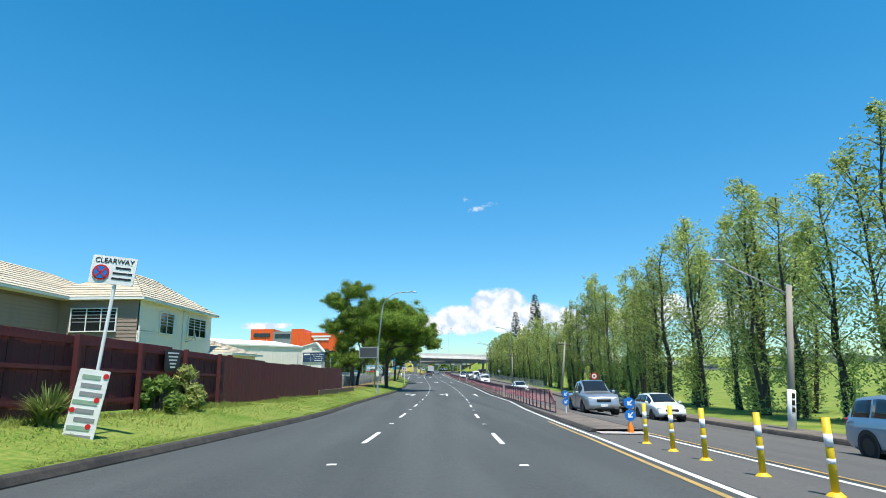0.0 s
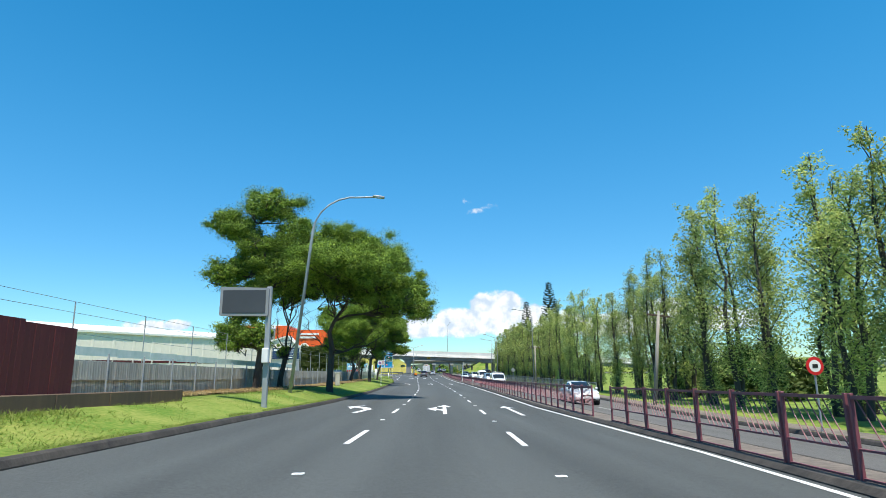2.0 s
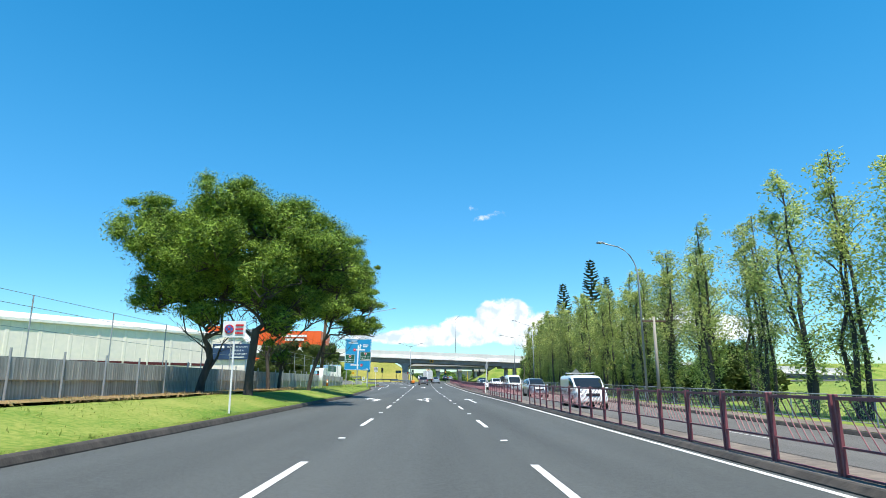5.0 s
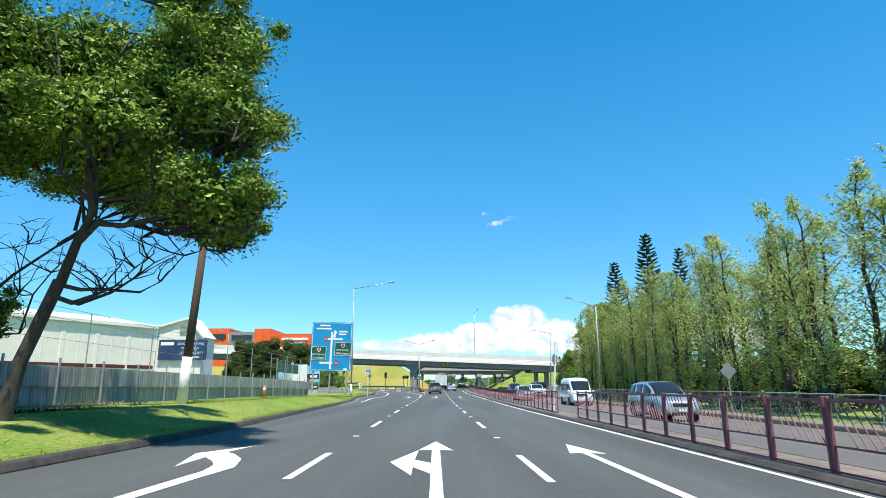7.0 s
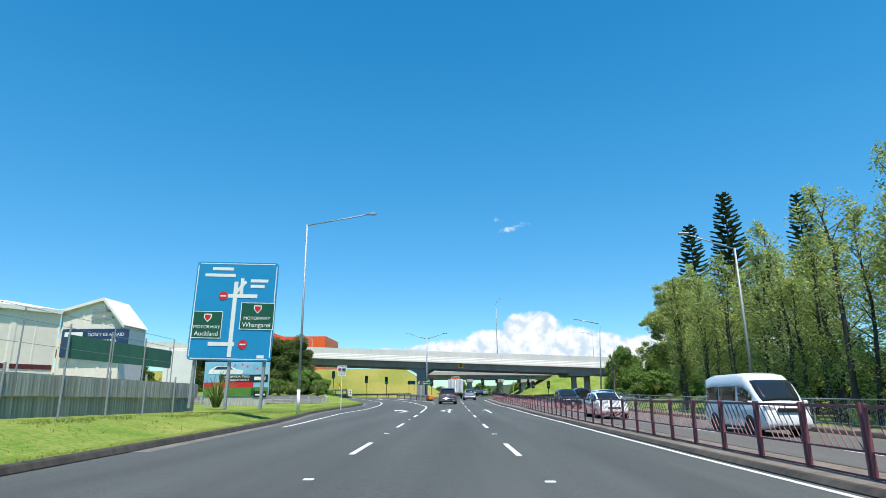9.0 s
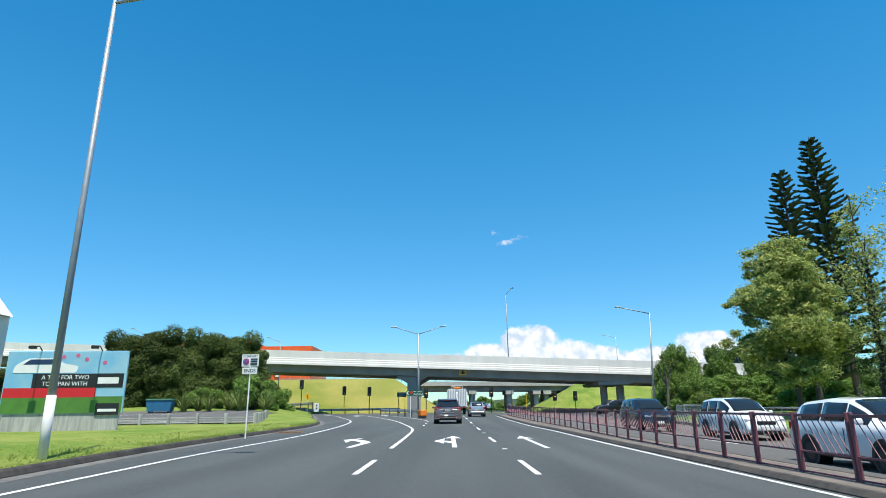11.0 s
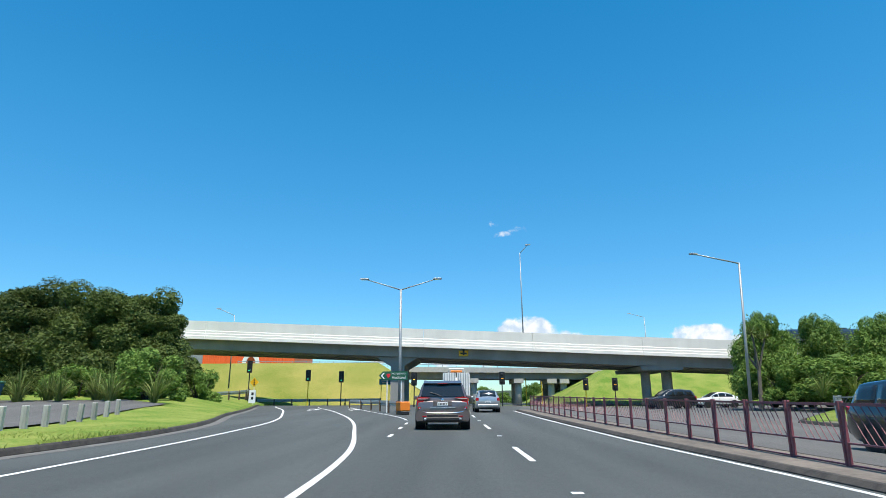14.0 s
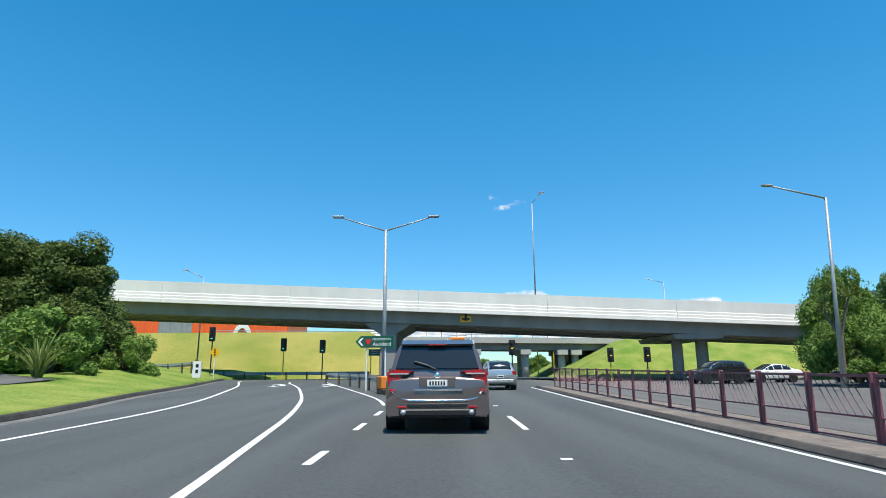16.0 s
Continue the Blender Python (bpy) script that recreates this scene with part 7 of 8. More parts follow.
# ---------------- signs ----------------
def disc(t, x, z, r, material, y=-0.028, name="roundel"):
    return part(name, tube([(x, y + 0.004, z), (x, y - 0.006, z)], r, 28), material, t)


def no_stopping(t, x, z, r):
    disc(t, x, z, r, SIGN_RED, -0.026)
    disc(t, x, z, r * 0.78, SIGN_BLUE_RG, -0.032)
    for a in (45, -45):
        part("red_stroke", box(0, 0, 0, r * 1.6, 0.006, r * 0.17, 0, pose(x, -0.041, z, 0, a, 0)), SIGN_RED, t)


s = flat_sign("clearway_sign", "white clearway sign with a no-stopping roundel on a leaning post", "road sign", 0.78, 0.52, pose(-5.70, 11.0, 3.05, 0, 6, 8), WHITE, 0.02)
no_stopping(s, -0.20, -0.06, 0.145)
text(s, "CLEARWAY", 0.0, 0.17, 0.13, BLACK, -0.015)
for i, w in enumerate((0.26, 0.34, 0.34)):
    bar(s, 0.17, 0.05 - i * 0.1, w, 0.035, BLACK, -0.014)
part("post", tube([(0.05, 0.05, 0.2), (0.09, 0.06, -3.25)], 0.032, 10), WHITE, s)
b = flat_sign("real_estate_board", "tall weathered white estate board with red marks leaning on a post", "sign board", 0.50, 1.42, pose(-5.85, 10.8, 0.53, 0, 9, 10), WHITE, 0.03)
for i in range(9):
    bar(b, 0.03 * ((i * 7) % 3 - 1), 0.58 - i * 0.145, 0.30 + 0.035 * ((i * 5) % 4), 0.07, GREY_CLAD if i % 3 else mat("faded_green_print", (0.25, 0.38, 0.28), 0.7), -0.02)
for i, (x, z) in enumerate(((0.2, 0.62), (0.15, 0.2), (-0.2, 0.0), (0.12, -0.25), (-0.1, -0.62))):
    disc(b, x, z, 0.045, SIGN_RED, -0.022, "red_mark")

n = flat_sign("notice_board", "small dark notice board fixed to the maroon fence", "sign board", 0.95, 0.62, pose(XC(17.65) - 8.02, 17.65, 1.5, 0, 0, 88), BLACK, 0.03)
for i in range(5):
    bar(n, 0, 0.22 - i * 0.1, 0.7 - 0.1 * i, 0.045, WHITE, -0.02)

v = thing("variable_message_sign", "dark electronic message board on a grey steel post", "message sign", scaled(pose(-3.83, 54.35, -0.004), (1.12, 1.12, 1.12)))
part("panel", prism(rounded([(-1.5, 1.97), (0.02, 1.95), (0.02, 2.84), (-1.5, 2.88)], 0.04), -0.12, 0.1, "y"), GREY_CLAD, v)
part("display", box(-0.74, -0.125, 2.41, 1.34, 0.02, 0.72), DARK_PANEL, v)
part("post", box(0.0, 0.06, 0.95, 0.15, 0.15, 3.9, 0.01), POLE_GREY, v)
part("control_box", box(0.0, -0.1, 0.72, 0.2, 0.16, 0.46, 0.02), WHITE, v, "white control box")

c = thing("utility_cabinet", "small grey roadside utility cabinet", "cabinet", pose(-5.2, 83.4, land(-8.6, 83.4), 0, 0, 10))
part("body", box(0, 0, 0.5, 0.36, 0.36, 1.0, 0.02), CONCRETE, c)
part("cap", box(0, 0, 1.02, 0.40, 0.40, 0.05, 0.01), WHITE, c)


def post_sign(name, label, x, y, z0, top, w, h, face, r=0.03):
    t = flat_sign(name, label, "road sign", w, h, pose(x, y, top - h / 2), face, 0.02)
    part("post", tube([(0, 0.05, z0 - top + h / 2), (0, 0.05, h / 2)], r, 10), WHITE, t)
    return t


t = post_sign("clearway_sign", "white clearway sign on a slim post in the verge", -2.55, 99.0, land(-6.2, 99), 1.45, 0.68, 0.5, WHITE)
no_stopping(t, -0.15, 0.0, 0.14)
for i in range(3):
    bar(t, 0.16, 0.12 - i * 0.12, 0.24, 0.05, SIGN_RED)
t = post_sign("clearway_ends_sign", "white clearway ends sign on a post beside the slip lane", -5.0, 184.0, land(-8.4, 184), 2.0, 0.70, 0.50, WHITE)
no_stopping(t, -0.17, -0.05, 0.13)
text(t, "CLEARWAY", 0.0, 0.17, 0.115, BLACK, -0.015)
for i in range(3):
    bar(t, 0.16, 0.05 - i * 0.1, 0.28, 0.05, BLACK)
part("lower_panel", prism(rounded([(-0.31, -0.56), (0.31, -0.56), (0.31, -0.29), (-0.31, -0.29)], 0.03), -0.01, 0.01, "y"), WHITE, t)
text(t, "ENDS", 0.0, -0.425, 0.2, BLACK, -0.015)


def keep_left(x, y, z, base=True, label="blue arrow sign standing on an orange base"):
    t = thing("keep_left_sign", label, "road sign", pose(x, y, z), "keep-left signs")
    part("post", tube([(0, 0.03, 0.0), (0, 0.03, 0.98)], 0.03, 10), WHITE, t)
    if base:
        part("base", tube([(0, 0.03, 0), (0, 0.03, 0.16), (0, 0.03, 0.3)], [0.10, 0.08, 0.04], 12), ORANGE_PLASTIC, t)
    for k, zz in enumerate((0.82, 0.49)):
        p = part("disc", tube([(0, 0.0, zz), (0, -0.02, zz)], 0.155, 28), SIGN_BLUE_RG, t)
        out = [(0.12, 0.09), (0.09, 0.12), (-0.03, 0.0), (-0.03, 0.07), (-0.08, 0.07), (-0.08, -0.09), (0.08, -0.09), (0.08, -0.04), (0.0, -0.04)]
        a = part("arrow", prism([(px * 0.75, pz * 0.75 + zz) for px, pz in out], -0.028, -0.021, "y"), WHITE, p)
    return t


keep_left(XC(16.6) + 5.05, 16.6, surf(5.05, 16.6))
keep_left(XC(26.4) + 5.2, 26.4, surf(5.2, 26.4) + 0.09, False, "blue arrow sign on a white post in the median")
# yellow flexible posts on the painted median
yp = thing("flexible_post", "yellow plastic flexible post with a white reflective band", "bollard", group="flexible posts")
part("shaft", tube([(0, 0, 0.0), (0, 0, 0.88)], [0.045, 0.045], 14), YELLOW_POST, yp, smooth=True)
part("foot", tube([(0, 0, 0), (0, 0, 0.05)], [0.11, 0.06], 16), YELLOW_POST, yp)
part("band", tube([(0, 0, 0.55), (0, 0, 0.70)], 0.048, 14), WHITE, yp, "white reflective band", smooth=True)
part("band", tube([(0, 0, 0.36), (0, 0, 0.42)], 0.048, 14), WHITE, yp, smooth=True)
for i, y in enumerate((13.6, 12.0, 10.5, 8.6, 7.0, 5.3, 3.4)):
    u = 4.47
    m = pose(XC(y) + u, y, surf(u, y))
    if i:
        copy_thing(yp, m)
    else:
        yp.matrix_basis = m

t = thing("speed_sign", "round red and white speed sign on a pole across the road", "road sign", pose(16.06, 54.6, 0.25))
part("disc", tube([(0, 0, 0), (0, -0.02, 0)], 0.33, 28), SIGN_RED, t)
part("inner_disc", tube([(0, -0.021, 0), (0, -0.026, 0)], 0.22, 28), WHITE, t)
part("printed_bar", box(0, -0.03, 0, 0.2, 0.01, 0.14), BLACK, t)
part("post", tube([(0, 0.05, -2.6), (0, 0.05, 0.33)], 0.035, 10), GALV, t)
t = thing("diamond_sign", "diamond sign seen from behind on a slim pole", "road sign", pose(18.85, 141.7, 0.35))
part("panel", box(0, 0, 0, 0.62, 0.02, 0.62, 0, pose(0, 0, 0, 0, 45, 0)), SILVER_BACK, t)
part("post", tube([(0, 0.04, -2.35), (0, 0.04, 0.4)], 0.035, 10), GALV, t)
t = thing("octagon_sign", "octagonal sign seen from behind on a white median pole", "road sign", pose(9.62, 141.2, 1.0, 0, 4, 0))
octagon = prism([(0.30 * math.cos(math.pi / 8 + k * math.pi / 4), 0.30 * math.sin(math.pi / 8 + k * math.pi / 4)) for k in range(8)], -0.01, 0.01, "y")
octagon.transform(pose(0, 0, 0, 0, 0, 50))
part("panel", octagon, SILVER_BACK, t)
part("post", tube([(0.02, 0.04, -2.6), (0.02, 0.04, 0.9)], 0.05, 10), WHITE, t)


def direction_sign():
    t = thing("direction_sign", "large blue motorway direction sign with green panels", "direction sign", pose(-5.72, 162.1, 3.2, 0, 1.5, 2))
    w, h = 3.5, 4.2
    part("panel", prism(rounded([(-w / 2, -h / 2), (w / 2, -h / 2), (w / 2, h / 2), (-w / 2, h / 2)], 0.16), -0.03, 0.03, "y"), SIGN_BLUE, t)
    for q in (box(0, -0.034, h / 2 - 0.07, w - 0.3, 0.006, 0.035), box(0, -0.034, -h / 2 + 0.07, w - 0.3, 0.006, 0.035), box(-w / 2 + 0.07, -0.034, 0, 0.035, 0.006, h - 0.3), box(w / 2 - 0.07, -0.034, 0, 0.035, 0.006, h - 0.3)):
        part("border", q, WHITE, t)
    part("route_line", box(0.0, -0.036, -0.35, 0.17, 0.01, 3.2), WHITE, t)
    part("route_line", box(0.15, -0.037, 1.05, 0.14, 0.01, 0.7, 0, pose(0, 0, 0) @ pose(0.1, 0, 0, 0, 0, 0)), WHITE, t)
    part("route_line", box(0.32, -0.038, 0.63, 1.25, 0.01, 0.16), WHITE, t)
    part("route_line", box(-0.38, -0.038, -1.42, 1.1, 0.01, 0.16), WHITE, t)
    part("route_line", box(0, 0, 0, 0.13, 0.01, 0.62, 0, pose(0.22, -0.0375, 1.02, 0, 38, 0)), WHITE, t)
    for x, z, ww, rows in ((-1.05, -0.62, 1.22, ("MOTORWAY", "Auckland")), (1.02, -0.22, 1.40, ("MOTORWAY", "Whangarei"))):
        part("green_panel", box(x, -0.04, z, ww, 0.014, 1.16, 0.0), SIGN_GREEN, t)
        for q in (box(x, -0.049, z + 0.56, ww, 0.006, 0.03), box(x, -0.049, z - 0.56, ww, 0.006, 0.03), box(x - ww / 2, -0.049, z, 0.03, 0.006, 1.16), box(x + ww / 2, -0.049, z, 0.03, 0.006, 1.16)):
            part("border", q, WHITE, t)
        letters("lettering", rows[0], 0.19, pose(x, -0.05, z - 0.10, 90, 0, 0), WHITE, t)
        letters("lettering", rows[1], 0.27, pose(x, -0.05, z - 0.38, 90, 0, 0), WHITE, t)
        sh = [(x + a, z + 0.30 + b) for a, b in ((-0.16, 0.16), (0.16, 0.16), (0.17, 0.0), (0.0, -0.2), (-0.17, 0.0))]
        part("route_shield", prism(sh, -0.056, -0.046, "y"), WHITE, t)
        part("shield_face", prism([(x + (a - x) * 0.72, z + 0.3 + (b - z - 0.3) * 0.72) for a, b in sh], -0.062, -0.054, "y"), SIGN_RED, t)
    for x, z in ((-0.50, 0.62), (0.52, -1.42)):
        part("roundel", tube([(x, -0.036, z), (x, -0.046, z)], 0.19, 24), SIGN_RED, t)
        part("roundel_bar", box(x, -0.049, z, 0.24, 0.008, 0.06), WHITE, t)
    for x, z, ww in ((-0.62, 1.80, 0.9), (-0.72, 1.52, 1.3), (0.98, 1.30, 0.75), (0.92, 1.06, 0.6), (1.3, -1.92, 0.3)):
        part("printed_bar", box(x, -0.036, z, ww, 0.008, 0.13), WHITE, t)
    for x in (-1.45, 0.0, 1.45):
        part("post", box(x, 0.12, -1.0, 0.12, 0.14, 6.1, 0.01), GALV, t)
    return t


direction_sign()


def mural_board():
    t = thing("billboard", "colourful advertising billboard with a car picture beside the lawn", "billboard", pose(-14.0, 186.2, 1.05, 0, 0, 6))
    part("panel", box(0, 0, 0.05, 5.2, 0.12, 2.75, 0.02), mat("billboard_sky_print", (0.16, 0.42, 0.62), 0.5, col2=(0.30, 0.50, 0.60), scale=0.7, amount=0.9), t)
    part("print_band", box(0, -0.066, -0.95, 5.1, 0.01, 0.7), mat("billboard_grass_print", (0.08, 0.22, 0.03), 0.6, scale=3, amount=0.8), t)
    part("print_band", box(-0.6, -0.068, -0.42, 3.9, 0.01, 0.42), SIGN_RED, t)
    part("print_band", box(0.55, -0.069, 0.10, 3.9, 0.01, 0.62), BLACK, t)
    part("car_print", prism(rounded([(-2.3, 0.45), (0.4, 0.45), (0.5, 0.75), (-0.1, 0.85), (-0.6, 1.1), (-1.7, 1.1), (-2.2, 0.8)], 0.1), -0.072, -0.064, "y"), WHITE, t)
    part("car_print_glass", prism([(-0.3, 0.82), (-0.65, 1.05), (-1.6, 1.05), (-1.9, 0.82)], -0.076, -0.070, "y"), NAVY, t)
    text(t, "A TRIP FOR TWO", 0.0, 0.24, 0.26, WHITE, -0.076)
    text(t, "TO JAPAN WITH", 0.0, -0.04, 0.26, WHITE, -0.076)
    bar(t, 1.85, 0.10, 0.9, 0.28, WHITE, -0.078)
    part("corner_panel", box(1.95, -0.072, -1.15, 1.0, 0.012, 0.5), BLACK, t)
    bar(t, 1.95, -1.2, 0.8, 0.12, WHITE, -0.084)
    for x, z in ((-0.2, 1.15), (0.4, 1.22), (0.8, 1.05), (1.6, 0.9)):
        disc(t, x, z, 0.09, mat("pink_print", (0.65, 0.12, 0.25), 0.6), -0.066, "blossom_print")
    part("skirt", box(0, 0.02, -1.75, 4.9, 0.08, 0.9), GREY_TIMBER, t)
    for x in (-1.2, 1.4):
        part("lamp_arm", tube([(x, 0, 1.42), (x, -0.3, 1.62), (x + 0.1, -0.95, 1.55)], 0.025, 6), BLACK, t)
        part("lamp", box(x + 0.1, -0.98, 1.5, 0.3, 0.16, 0.14, 0.02), BLACK, t)
    return t


mural_board()
w = thing("yard_gate_wall", "white panel gate wall at the end of the yard fence", "wall")
part("post", box(-9.75, 165.0, 0.5, 0.2, 0.2, 2.9, 0.01), WHITE, w)
part("front_panel", box(-9.0, 165.02, 0.42, 1.28, 0.06, 2.7, 0.01), WHITE, w)
for i in range(6):
    f = (i + 0.5) / 6
    part("panel", box(0, 0, 0, 0.06, 1.14, 2.3, 0, pose(-9.3 - 3.0 * f, 165 + 6.3 * f, 0.35, 0, 0, 25)), WHITE, w)
sc = thing("shade_screen", "green shade cloth screen above the yard fence", "screen")
for i in range(6, 9):
    y = 143 + i * 2.4
    part("cloth", box(0, 0, 0, 0.03, 2.38, 0.75, 0, pose(XC(y) - 12.2, y, 1.25)), GREEN_CLOTH, sc)
    part("post", tube([(XC(y) - 12.15, y - 1.2, land(-12.2, y)), (XC(y) - 12.15, y - 1.2, 1.95)], 0.03, 8), GALV, sc)
for i in range(14):
    y = 49 + i * 2.4
    part("cloth", box(0, 0, 0, 0.03, 2.38, 0.28, 0, pose(XC(y) - 11.75, y, land(-11.5, y) + 1.56, 0, 0, heading(y))), TEAL_CLOTH, sc, "faded teal cloth strip")
# tall mesh posts and wire above the yard fence
mesh_posts = thing("wire_fence", "tall galvanised posts carrying wire above the yard fence", "fence")
for i in range(26):
    y = 48 + i * 4.6
    part("post", tube([(XC(y) - 11.95, y, land(-11.5, y) + 0.2), (XC(y) - 11.95, y, land(-11.5, y) + 3.1)], 0.024, 6), GALV, mesh_posts)
for h in (2.1, 2.75, 3.1):
    part("wire", tube([(XC(y) - 11.95, y, land(-11.5, y) + h) for y in np.arange(48, 164, 4.6)], 0.009, 4), GALV, mesh_posts)

# ---------------- junction furniture ----------------
def traffic_light(x, y, z0, top, post_mat=BLACK, arm=0.0, label="traffic signal with a black backboard on a pole", lit="amber"):
    t = thing("traffic_light", label, "traffic light", pose(x, y, 0), "traffic lights")
    part("pole", tube([(0, 0.1, z0), (0, 0.1, top)], 0.055, 10), post_mat, t)
    part("backboard", prism(rounded([(-0.28, top - 1.15), (0.28, top - 1.15), (0.28, top + 0.1), (-0.28, top + 0.1)], 0.08), -0.02, 0.02, "y"), BLACK, t)
    part("housing", box(0, -0.08, top - 0.52, 0.26, 0.14, 0.95, 0.02), BLACK, t)
    for i, (zz, on) in enumerate(((top - 0.2, False), (top - 0.52, lit == "amber"), (top - 0.84, lit == "green"))):
        m = AMBER if (on and lit == "amber") else GREEN_LAMP if on else BLACK
        part("lens", tube([(0, -0.15, zz), (0, -0.165, zz)], 0.10, 16), m, t)
        part("visor", tube([(0, -0.15, zz + 0.05), (0, -0.30, zz + 0.05)], [0.115, 0.105], 12), BLACK, t)
    return t


AMBER = glow("amber_signal", (1.0, 0.45, 0.02), 3.0)
GREEN_LAMP = glow("green_signal", (0.05, 0.9, 0.55), 1.2)
traffic_light(-17.2, 243.0, 0.0, 4.0, lit="green")
traffic_light(-11.9, 247.0, -0.6, 3.25, YELLOW_POST, lit="green")
traffic_light(-8.3, 247.5, -0.6, 3.1, lit="green")
traffic_light(0.35, 238.0, -0.8, 2.45)
traffic_light(9.0, 240.0, -0.8, 2.55)
traffic_light(20.2, 240.0, -0.8, 1.9)
traffic_light(18.0, 243.0, -0.8, 2.0, YELLOW_POST)
for x, y in ((13.0, 252.0), (16.5, 262.0), (-1.0, 268.0), (-4.5, 270.0)):
    p = thing("signal_pole", "slim yellow pole beneath the bridge", "pole", pose(x, y, -0.8), "yellow poles")
    part("shaft", tube([(0, 0, 0), (0, 0, 3.2)], 0.06, 10), YELLOW_POST, p)
    part("cap", tube([(0, 0, 3.2), (0, 0, 3.3)], [0.07, 0.02], 10), BLACK, p)

g = thing("green_arrow_sign", "green motorway arrow sign on two white posts", "road sign", pose(-0.15, 220.6, 1.47))
part("panel", prism([(-1.0, 0.0), (-0.74, 0.29), (0.92, 0.29), (0.92, -0.29), (-0.74, -0.29)], -0.03, 0.03, "y"), SIGN_GREEN, g)
part("chevron", prism([(-0.88, 0.0), (-0.70, 0.19), (-0.60, 0.19), (-0.76, 0.0), (-0.60, -0.19), (-0.70, -0.19)], -0.04, -0.03, "y"), WHITE, g)
part("route_shield", prism([(-0.48, 0.13), (-0.24, 0.13), (-0.23, 0.0), (-0.36, -0.16), (-0.49, 0.0)], -0.042, -0.03, "y"), SIGN_RED, g)
letters("lettering", "MOTORWAY", 0.16, pose(0.33, -0.036, 0.12, 90, 0, 0), WHITE, g)
letters("lettering", "Auckland", 0.25, pose(0.33, -0.036, -0.12, 90, 0, 0), WHITE, g)
for x in (-0.45, 0.5):
    part("post", tube([(x, 0.06, -2.4), (x, 0.06, 0.25)], 0.04, 10), WHITE, g)
s2 = flat_sign("blue_sign", "small blue direction sign beneath the bridge", "road sign", 1.5, 0.7, pose(-4.2, 256.0, 2.3), SIGN_BLUE, 0.03)
bar(s2, 0, 0.12, 1.0, 0.12)
bar(s2, 0, -0.12, 0.8, 0.12)
for x in (-0.5, 0.5):
    part("post", tube([(x, 0.06, -3.1), (x, 0.06, 0.3)], 0.05, 10), YELLOW_POST, s2)
yd = thing("yellow_diamond_sign", "yellow diamond signals-ahead sign on a white post", "road sign", pose(-15.4, 239.2, 1.75))
part("panel", box(0, 0, 0, 0.62, 0.02, 0.62, 0.0, pose(0, 0, 0, 0, 45, 0)), SIGN_YELLOW, yd)
for z in (0.2, 0.0, -0.2):
    part("symbol", box(0, -0.015, z, 0.13, 0.01, 0.13), BLACK, yd)
part("post", tube([(0, 0.04, -2.3), (0, 0.04, 0.3)], 0.035, 8), WHITE, yd)


def guard_rail(name, pts, label):
    t = thing(name, label, "guard rail")
    bm = bmesh.new()
    prof = [(0.0, 0.45), (0.05, 0.50), (0.05, 0.56), (0.0, 0.60), (0.05, 0.64), (0.05, 0.70), (0.0, 0.76), (-0.02, 0.60)]
    rows = []
    for i, p in enumerate(pts):
        a, b = Vector(pts[max(i - 1, 0)]), Vector(pts[min(i + 1, len(pts) - 1)])
        d = (b - a).normalized()
        n = Vector((d.y, -d.x, 0))
        rows.append([bm.verts.new(Vector(p) + n * q + Vector((0, 0, z))) for q, z in prof])
    for r0, r1 in zip(rows, rows[1:]):
        for j in range(len(prof) - 1):
            bm.faces.new((r0[j], r0[j + 1], r1[j + 1], r1[j]))
    part("beam", bm, POLE_GREY, t)
    for p in pts:
        part("post", box(p[0], p[1], p[2] + 0.36, 0.12, 0.12, 0.8, 0.01), TIMBER_POLE, t)
    return t


isl = [(x, y, -0.95 + 0.012 * (y - 217)) for x, y in ((0.3, 218.0), (-0.5, 221.0), (-1.4, 224.0), (-2.4, 227.0), (-3.6, 230.0), (-5.0, 233.0))]
guard_rail("guard_rail_island", isl, "steel guard rail on the slip road island")
guard_rail("guard_rail_bank", [(x, 249.0 + 0.02 * x, -0.55) for x in range(-40, -3, 2)], "dark steel guard rail below the grass bank")
guard_rail("guard_rail_slip", [(x, y, 0.1) for x, y in ((-12.2, 228.0), (-13.4, 231), (-15, 234), (-17, 237), (-19.5, 240), (-22.5, 242.5), (-26, 244.5))], "steel guard rail outside the slip road curve")
cc = thing("crash_cushion", "orange crash cushion at the nose of the island", "crash barrier", pose(0.85, 216.6, -0.98, 0, 0, 15))
part("body", box(0, 0.5, 0.48, 0.62, 1.4, 0.55, 0.05), ORANGE_PLASTIC, cc)
part("skid", box(0, 0.5, 0.10, 0.5, 1.5, 0.2, 0.02), BLACK, cc)
for x in (-0.2, 0.2):
    part("leg", box(x, -0.1, 0.1, 0.08, 0.12, 0.24), GALV, cc)
mk = thing("marker_post", "white edge marker post with black squares beside the lawn", "marker post", pose(-11.3, 226.0, -0.25))
part("body", prism(rounded([(-0.25, 0), (0.25, 0), (0.23, 0.95), (-0.23, 0.95)], 0.04), -0.06, 0.06, "y"), WHITE, mk)
part("black_square", box(0.02, -0.065, 0.68, 0.17, 0.012, 0.2), BLACK, mk)
part("black_square", box(0.02, -0.065, 0.36, 0.17, 0.012, 0.2), BLACK, mk)

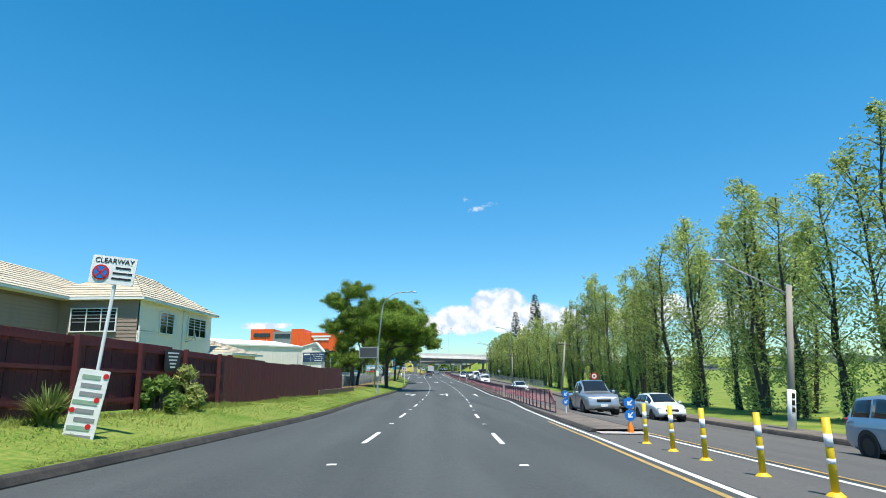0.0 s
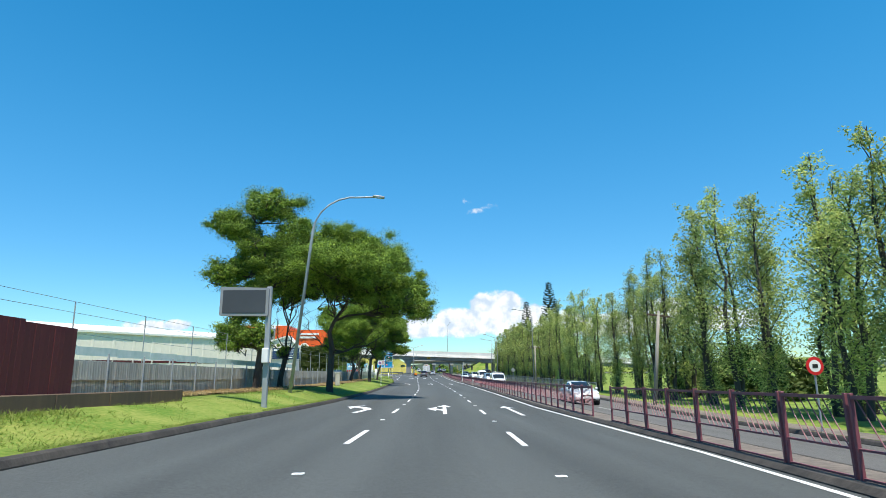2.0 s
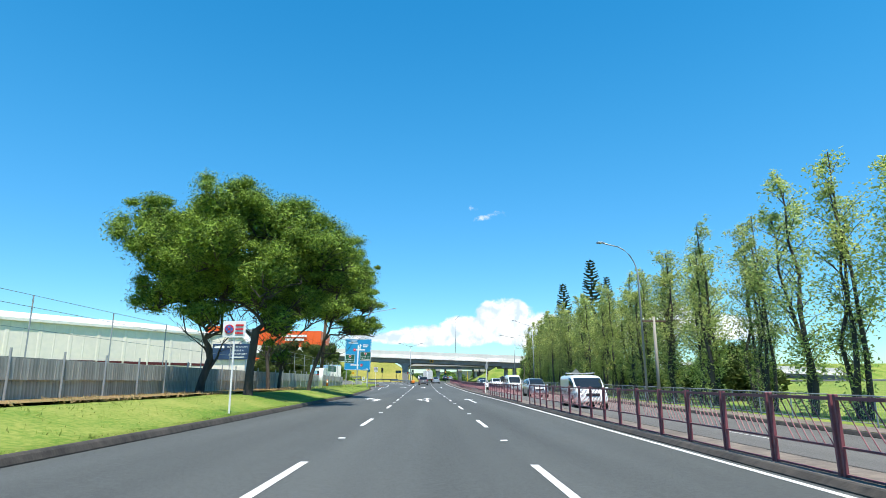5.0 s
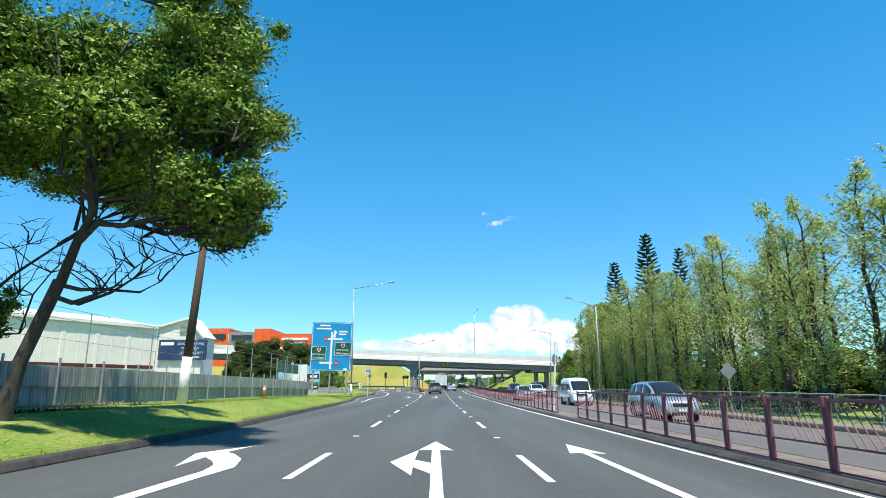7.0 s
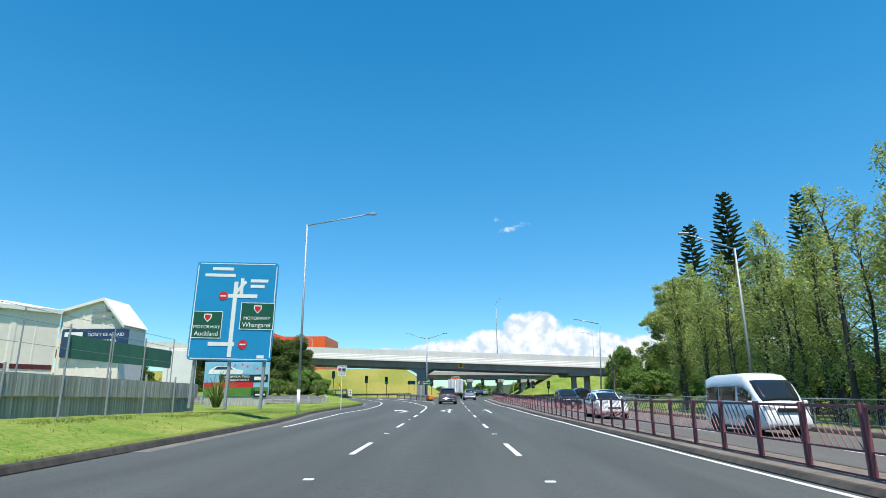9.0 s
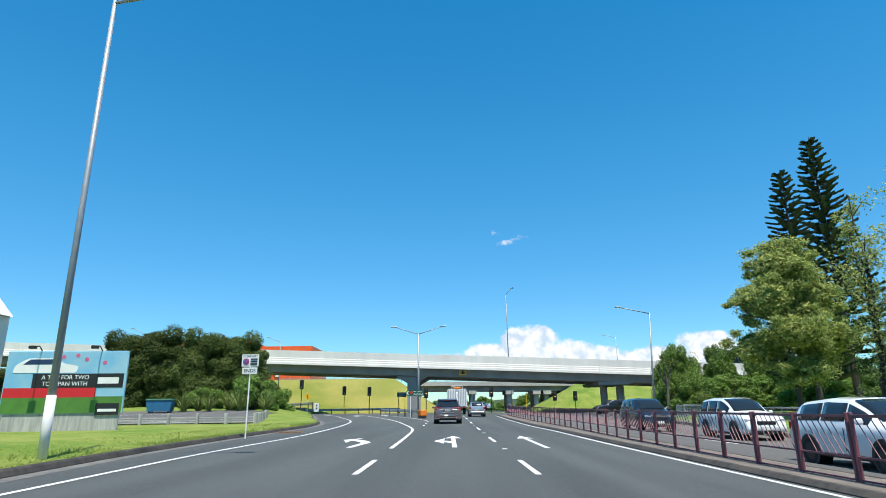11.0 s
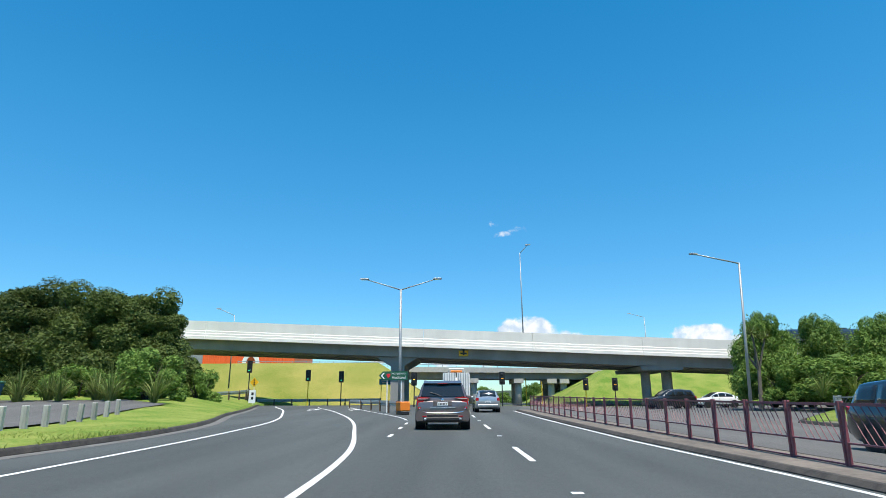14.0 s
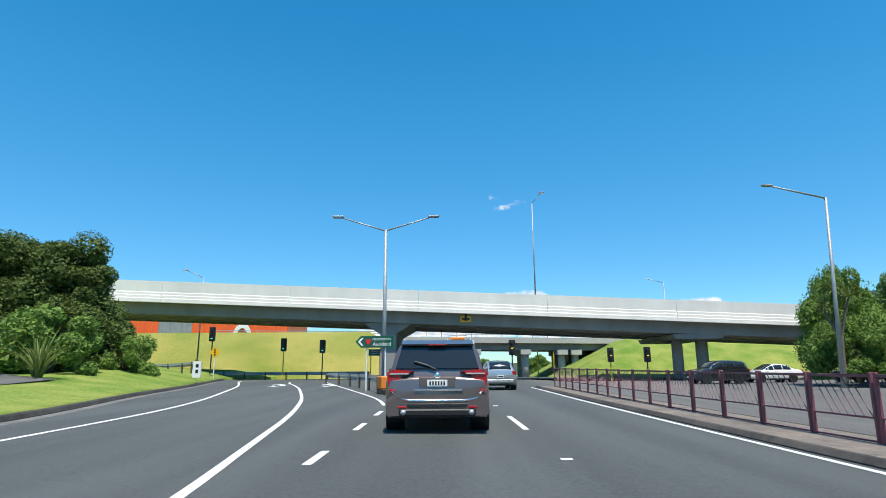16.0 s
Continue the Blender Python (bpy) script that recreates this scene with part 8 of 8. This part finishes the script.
# car park behind the lawn, with timber bollards and a skip bin
tagged(strip("pavement_car_park", -60, table([(197, -12.6), (207, -14.9), (216, -16.5)]), 197.9, 216.0, ASPHALT_OLD, 0.045, 18, 1.0, ground=land), "grey asphalt car park behind the lawn", "pavement", kind="structure")
for y0, x0, x1 in ((203.0, -24, -15), (206.5, -30, -17), (210.5, -34, -20)):
    bm = bmesh.new()
    bm.faces.new([bm.verts.new((x, y, land(x - 3.3, y) + 0.052)) for x, y in ((x0, y0), (x1, y0 + 0.4), (x1, y0 + 0.52), (x0, y0 + 0.12))])
    tagged(part("bay_line", bm, PAINT), "white painted line in the car park", "road marking", kind="structure")


def low_fence():
    f = thing("low_fence", "low weathered timber post fence with horizontal slats beside the car park", "fence")
    rng = random.Random(12)
    row = [(-8.7 - 1.8 * i, 196.7 + 0.06 * i) for i in range(12)]
    side = [(-8.7 - 0.33 * i, 196.7 + 1.44 * i) for i in range(1, 8)]
    post = None
    for x, y in row + side:
        m = pose(x, y, land(x - 3.3, y), rng.uniform(-2, 2), rng.uniform(-2, 2), rng.uniform(-8, 8))
        if post is None:
            post = part("post", box(0, 0, 0.26, 0.17, 0.15, 0.78, 0.02), GREY_TIMBER, f)
            post.matrix_basis = m
        else:
            share("post", post.data, m, f)
    for (xa, ya), (xb, yb) in zip(row, row[1:]):
        for h in (0.12, 0.26, 0.40):
            za, zb = land(xa - 3.3, ya) + h, land(xb - 3.3, yb) + h
            a, b = Vector((xa, ya + 0.1, za)), Vector((xb, yb + 0.1, zb))
            d = b - a
            part("slat", box(0, 0, 0, 0.03, d.length, 0.06, 0, Matrix.Translation((a + b) / 2) @ d.to_track_quat("Y", "Z").to_matrix().to_4x4()), GREY_TIMBER, f)
    return f


low_fence()
sb = thing("skip_bin", "blue wheeled waste skip with a teal lid", "waste bin", pose(-22.6, 213.5, land(-26.0, 213.5) + 0.05, 0, 0, 8))
part("body", prism([(-0.95, 0.12), (0.95, 0.12), (1.1, 1.05), (-1.1, 1.05)], -0.55, 0.55, "y"), BLUE_BIN, sb)
part("lid", box(0, 0, 1.12, 2.3, 1.25, 0.14, 0.04), GREEN_CLOTH, sb)
for x in (-0.8, 0.8):
    for y in (-0.4, 0.4):
        part("castor", tube([(x - 0.04, y, 0.09), (x + 0.04, y, 0.09)], 0.09, 10), RUBBER, sb)

# rail fence along the far footpath
rf = thing("mesh_fence_panel", "low galvanised mesh fence panel along the far footpath", "fence panel", group="far mesh fence")
part("post", tube([(0, 0, 0), (0, 0, 1.15)], 0.03, 8), GALV, rf)
part("top_rail", tube([(0, 0, 1.12), (0, 2.5, 1.12)], 0.025, 6), GALV, rf)
part("bottom_rail", tube([(0, 0, 0.15), (0, 2.5, 0.15)], 0.018, 6), GALV, rf)
wire = part("wire", tube([(0, 0.05, 0.15), (0, 0.05, 1.12)], 0.004, 4), GALV, rf)
for i in range(1, 20):
    share("wire", wire.data, pose(0, i * 0.122, 0), rf)
i = 0
y = 92.0
while y < 216:
    u = KERB_R(y) + 1.7
    m = pose(XC(y) + u, y, land(u, y), 0, 0, heading(y) - math.degrees(math.atan((KERB_R(y + 2.5) - KERB_R(y)) / 2.5)))
    if i:
        copy_thing(rf, m)
    else:
        rf.matrix_basis = m
    y += 2.5
    i += 1

# plants by the maroon fence
yu = flax(61, 300, 0.72, "spiky green yucca in front of the fence", 0.05, "yucca")
yu.matrix_basis = pose(XC(11.3) - 7.3, 11.3, land(-7.3, 11.3))
bb = bush(62, 1.05, 0.9, 1.2, 2600, LEAF_BUSH, "bush", "yellow-green leafy bush against the maroon fence", 0.085, lumps=30)
bb.matrix_basis = pose(-7.0, 16.4, land(-7.7, 16.4))
bb2 = bush(63, 0.95, 0.9, 1.3, 2600, LEAF_WISPY, "bush", "straggly olive bush against the maroon fence", 0.085, lumps=30)
bb2.matrix_basis = pose(-6.85, 17.9, land(-7.65, 17.9))


# ---------------- grass blades ----------------
def grass():
    rng = random.Random(9)
    made = {"grass_blades": ([], []), "straw_blades": ([], [])}
    for _ in range(76000):
        pick = rng.random()
        y = rng.uniform(4, 70) if pick < 0.55 else rng.uniform(60, 200)
        k = KERB_L(y)
        pick = rng.random()
        name = "grass_blades"
        # unmown tufts along the kerb and at the foot of the fences, shorter growth between
        if pick < 0.2:
            u, h = k - 0.16 - abs(rng.gauss(0, 0.08)), rng.uniform(0.02, 0.06)
        elif pick < 0.5 and 47 < y < 132:
            u, h, name = -11.4 + 2.6 * rng.random() ** 1.3, rng.uniform(0.04, 0.15), "straw_blades"
        elif pick < 0.42:
            u, h = (-7.85 if y < 46 else -9.3) + abs(rng.gauss(0, 0.25)), rng.uniform(0.05, 0.14)
        else:
            u, h = rng.uniform(max(k - 4.5, -7.9 if y < 46 else -11.0), k - 0.15), rng.uniform(0.02, 0.05)
        x = XC(y) + u
        if noise.noise((x * 0.6, y * 0.6, 3)) < (-0.25 if name == "grass_blades" else -0.05):
            continue
        h *= 1.6 if noise.noise((u * 0.7, y * 0.5, 5)) > 0.2 else 1.0
        z = land(u, y) + (0.06 if name == "straw_blades" else 0)
        a = rng.uniform(0, 6.283)
        w = 0.02 if name == "straw_blades" else 0.014
        dx, dy = math.cos(a) * w, math.sin(a) * w
        lx, ly = rng.gauss(0, 0.04 + h * 0.4), rng.gauss(0, 0.04 + h * 0.4)
        vs, fs = made[name]
        n = len(vs)
        vs += [(x - dx, y - dy, z - 0.01), (x + dx, y + dy, z - 0.01), (x + lx, y + ly, z + h)]
        fs.append((n, n + 1, n + 2))
    for name, material, label in (("grass_blades", BLADE, "unmown green grass tufts over the verge"), ("straw_blades", STRAW, "dry straw-coloured grass along the yard fence")):
        me = bpy.data.meshes.new(name)
        me.from_pydata(made[name][0], [], made[name][1])
        me.materials.append(material)
        tagged(new(name, me), label, "grass", kind="stuff")


grass()


# fallen leaves swept against the kerb
def leaf_pile(u, y):
    lv = Leaves(77)
    for k in range(5):
        lv.cloud((0.22 * (k - 2), 0.1 * math.sin(k * 2.0), 0.02), 0.22, 70, 0.07, 0.18, 0.0, 0.0)
    ob = lv.build("leaf_pile", leaf_mat("fallen_leaf", (0.28, 0.10, 0.035), (0.40, 0.20, 0.08), 0.1, 0.1), None)
    ob.matrix_basis = on_road(u, y, 10, 0.02)
    return tagged(ob, "small pile of dry orange-brown leaves against the kerb", "leaf litter", kind="stuff")


leaf_pile(-7.9, 189.0)


# a cone left against the yard fence
tc = thing("traffic_cone", "orange traffic cone with a white band against the grey fence", "traffic cone", pose(-7.78, 149.6, land(-11.15, 149.6), 0, 4, 12))
part("base", box(0, 0, 0.03, 0.4, 0.4, 0.05, 0.015), BLACK, tc)
part("cone", tube([(0, 0, 0.05), (0, 0, 0.75)], [0.15, 0.03], 20), ORANGE_PLASTIC, tc, smooth=True)
part("band", tube([(0, 0, 0.42), (0, 0, 0.57)], [0.092, 0.067], 20), WHITE, tc, smooth=True)
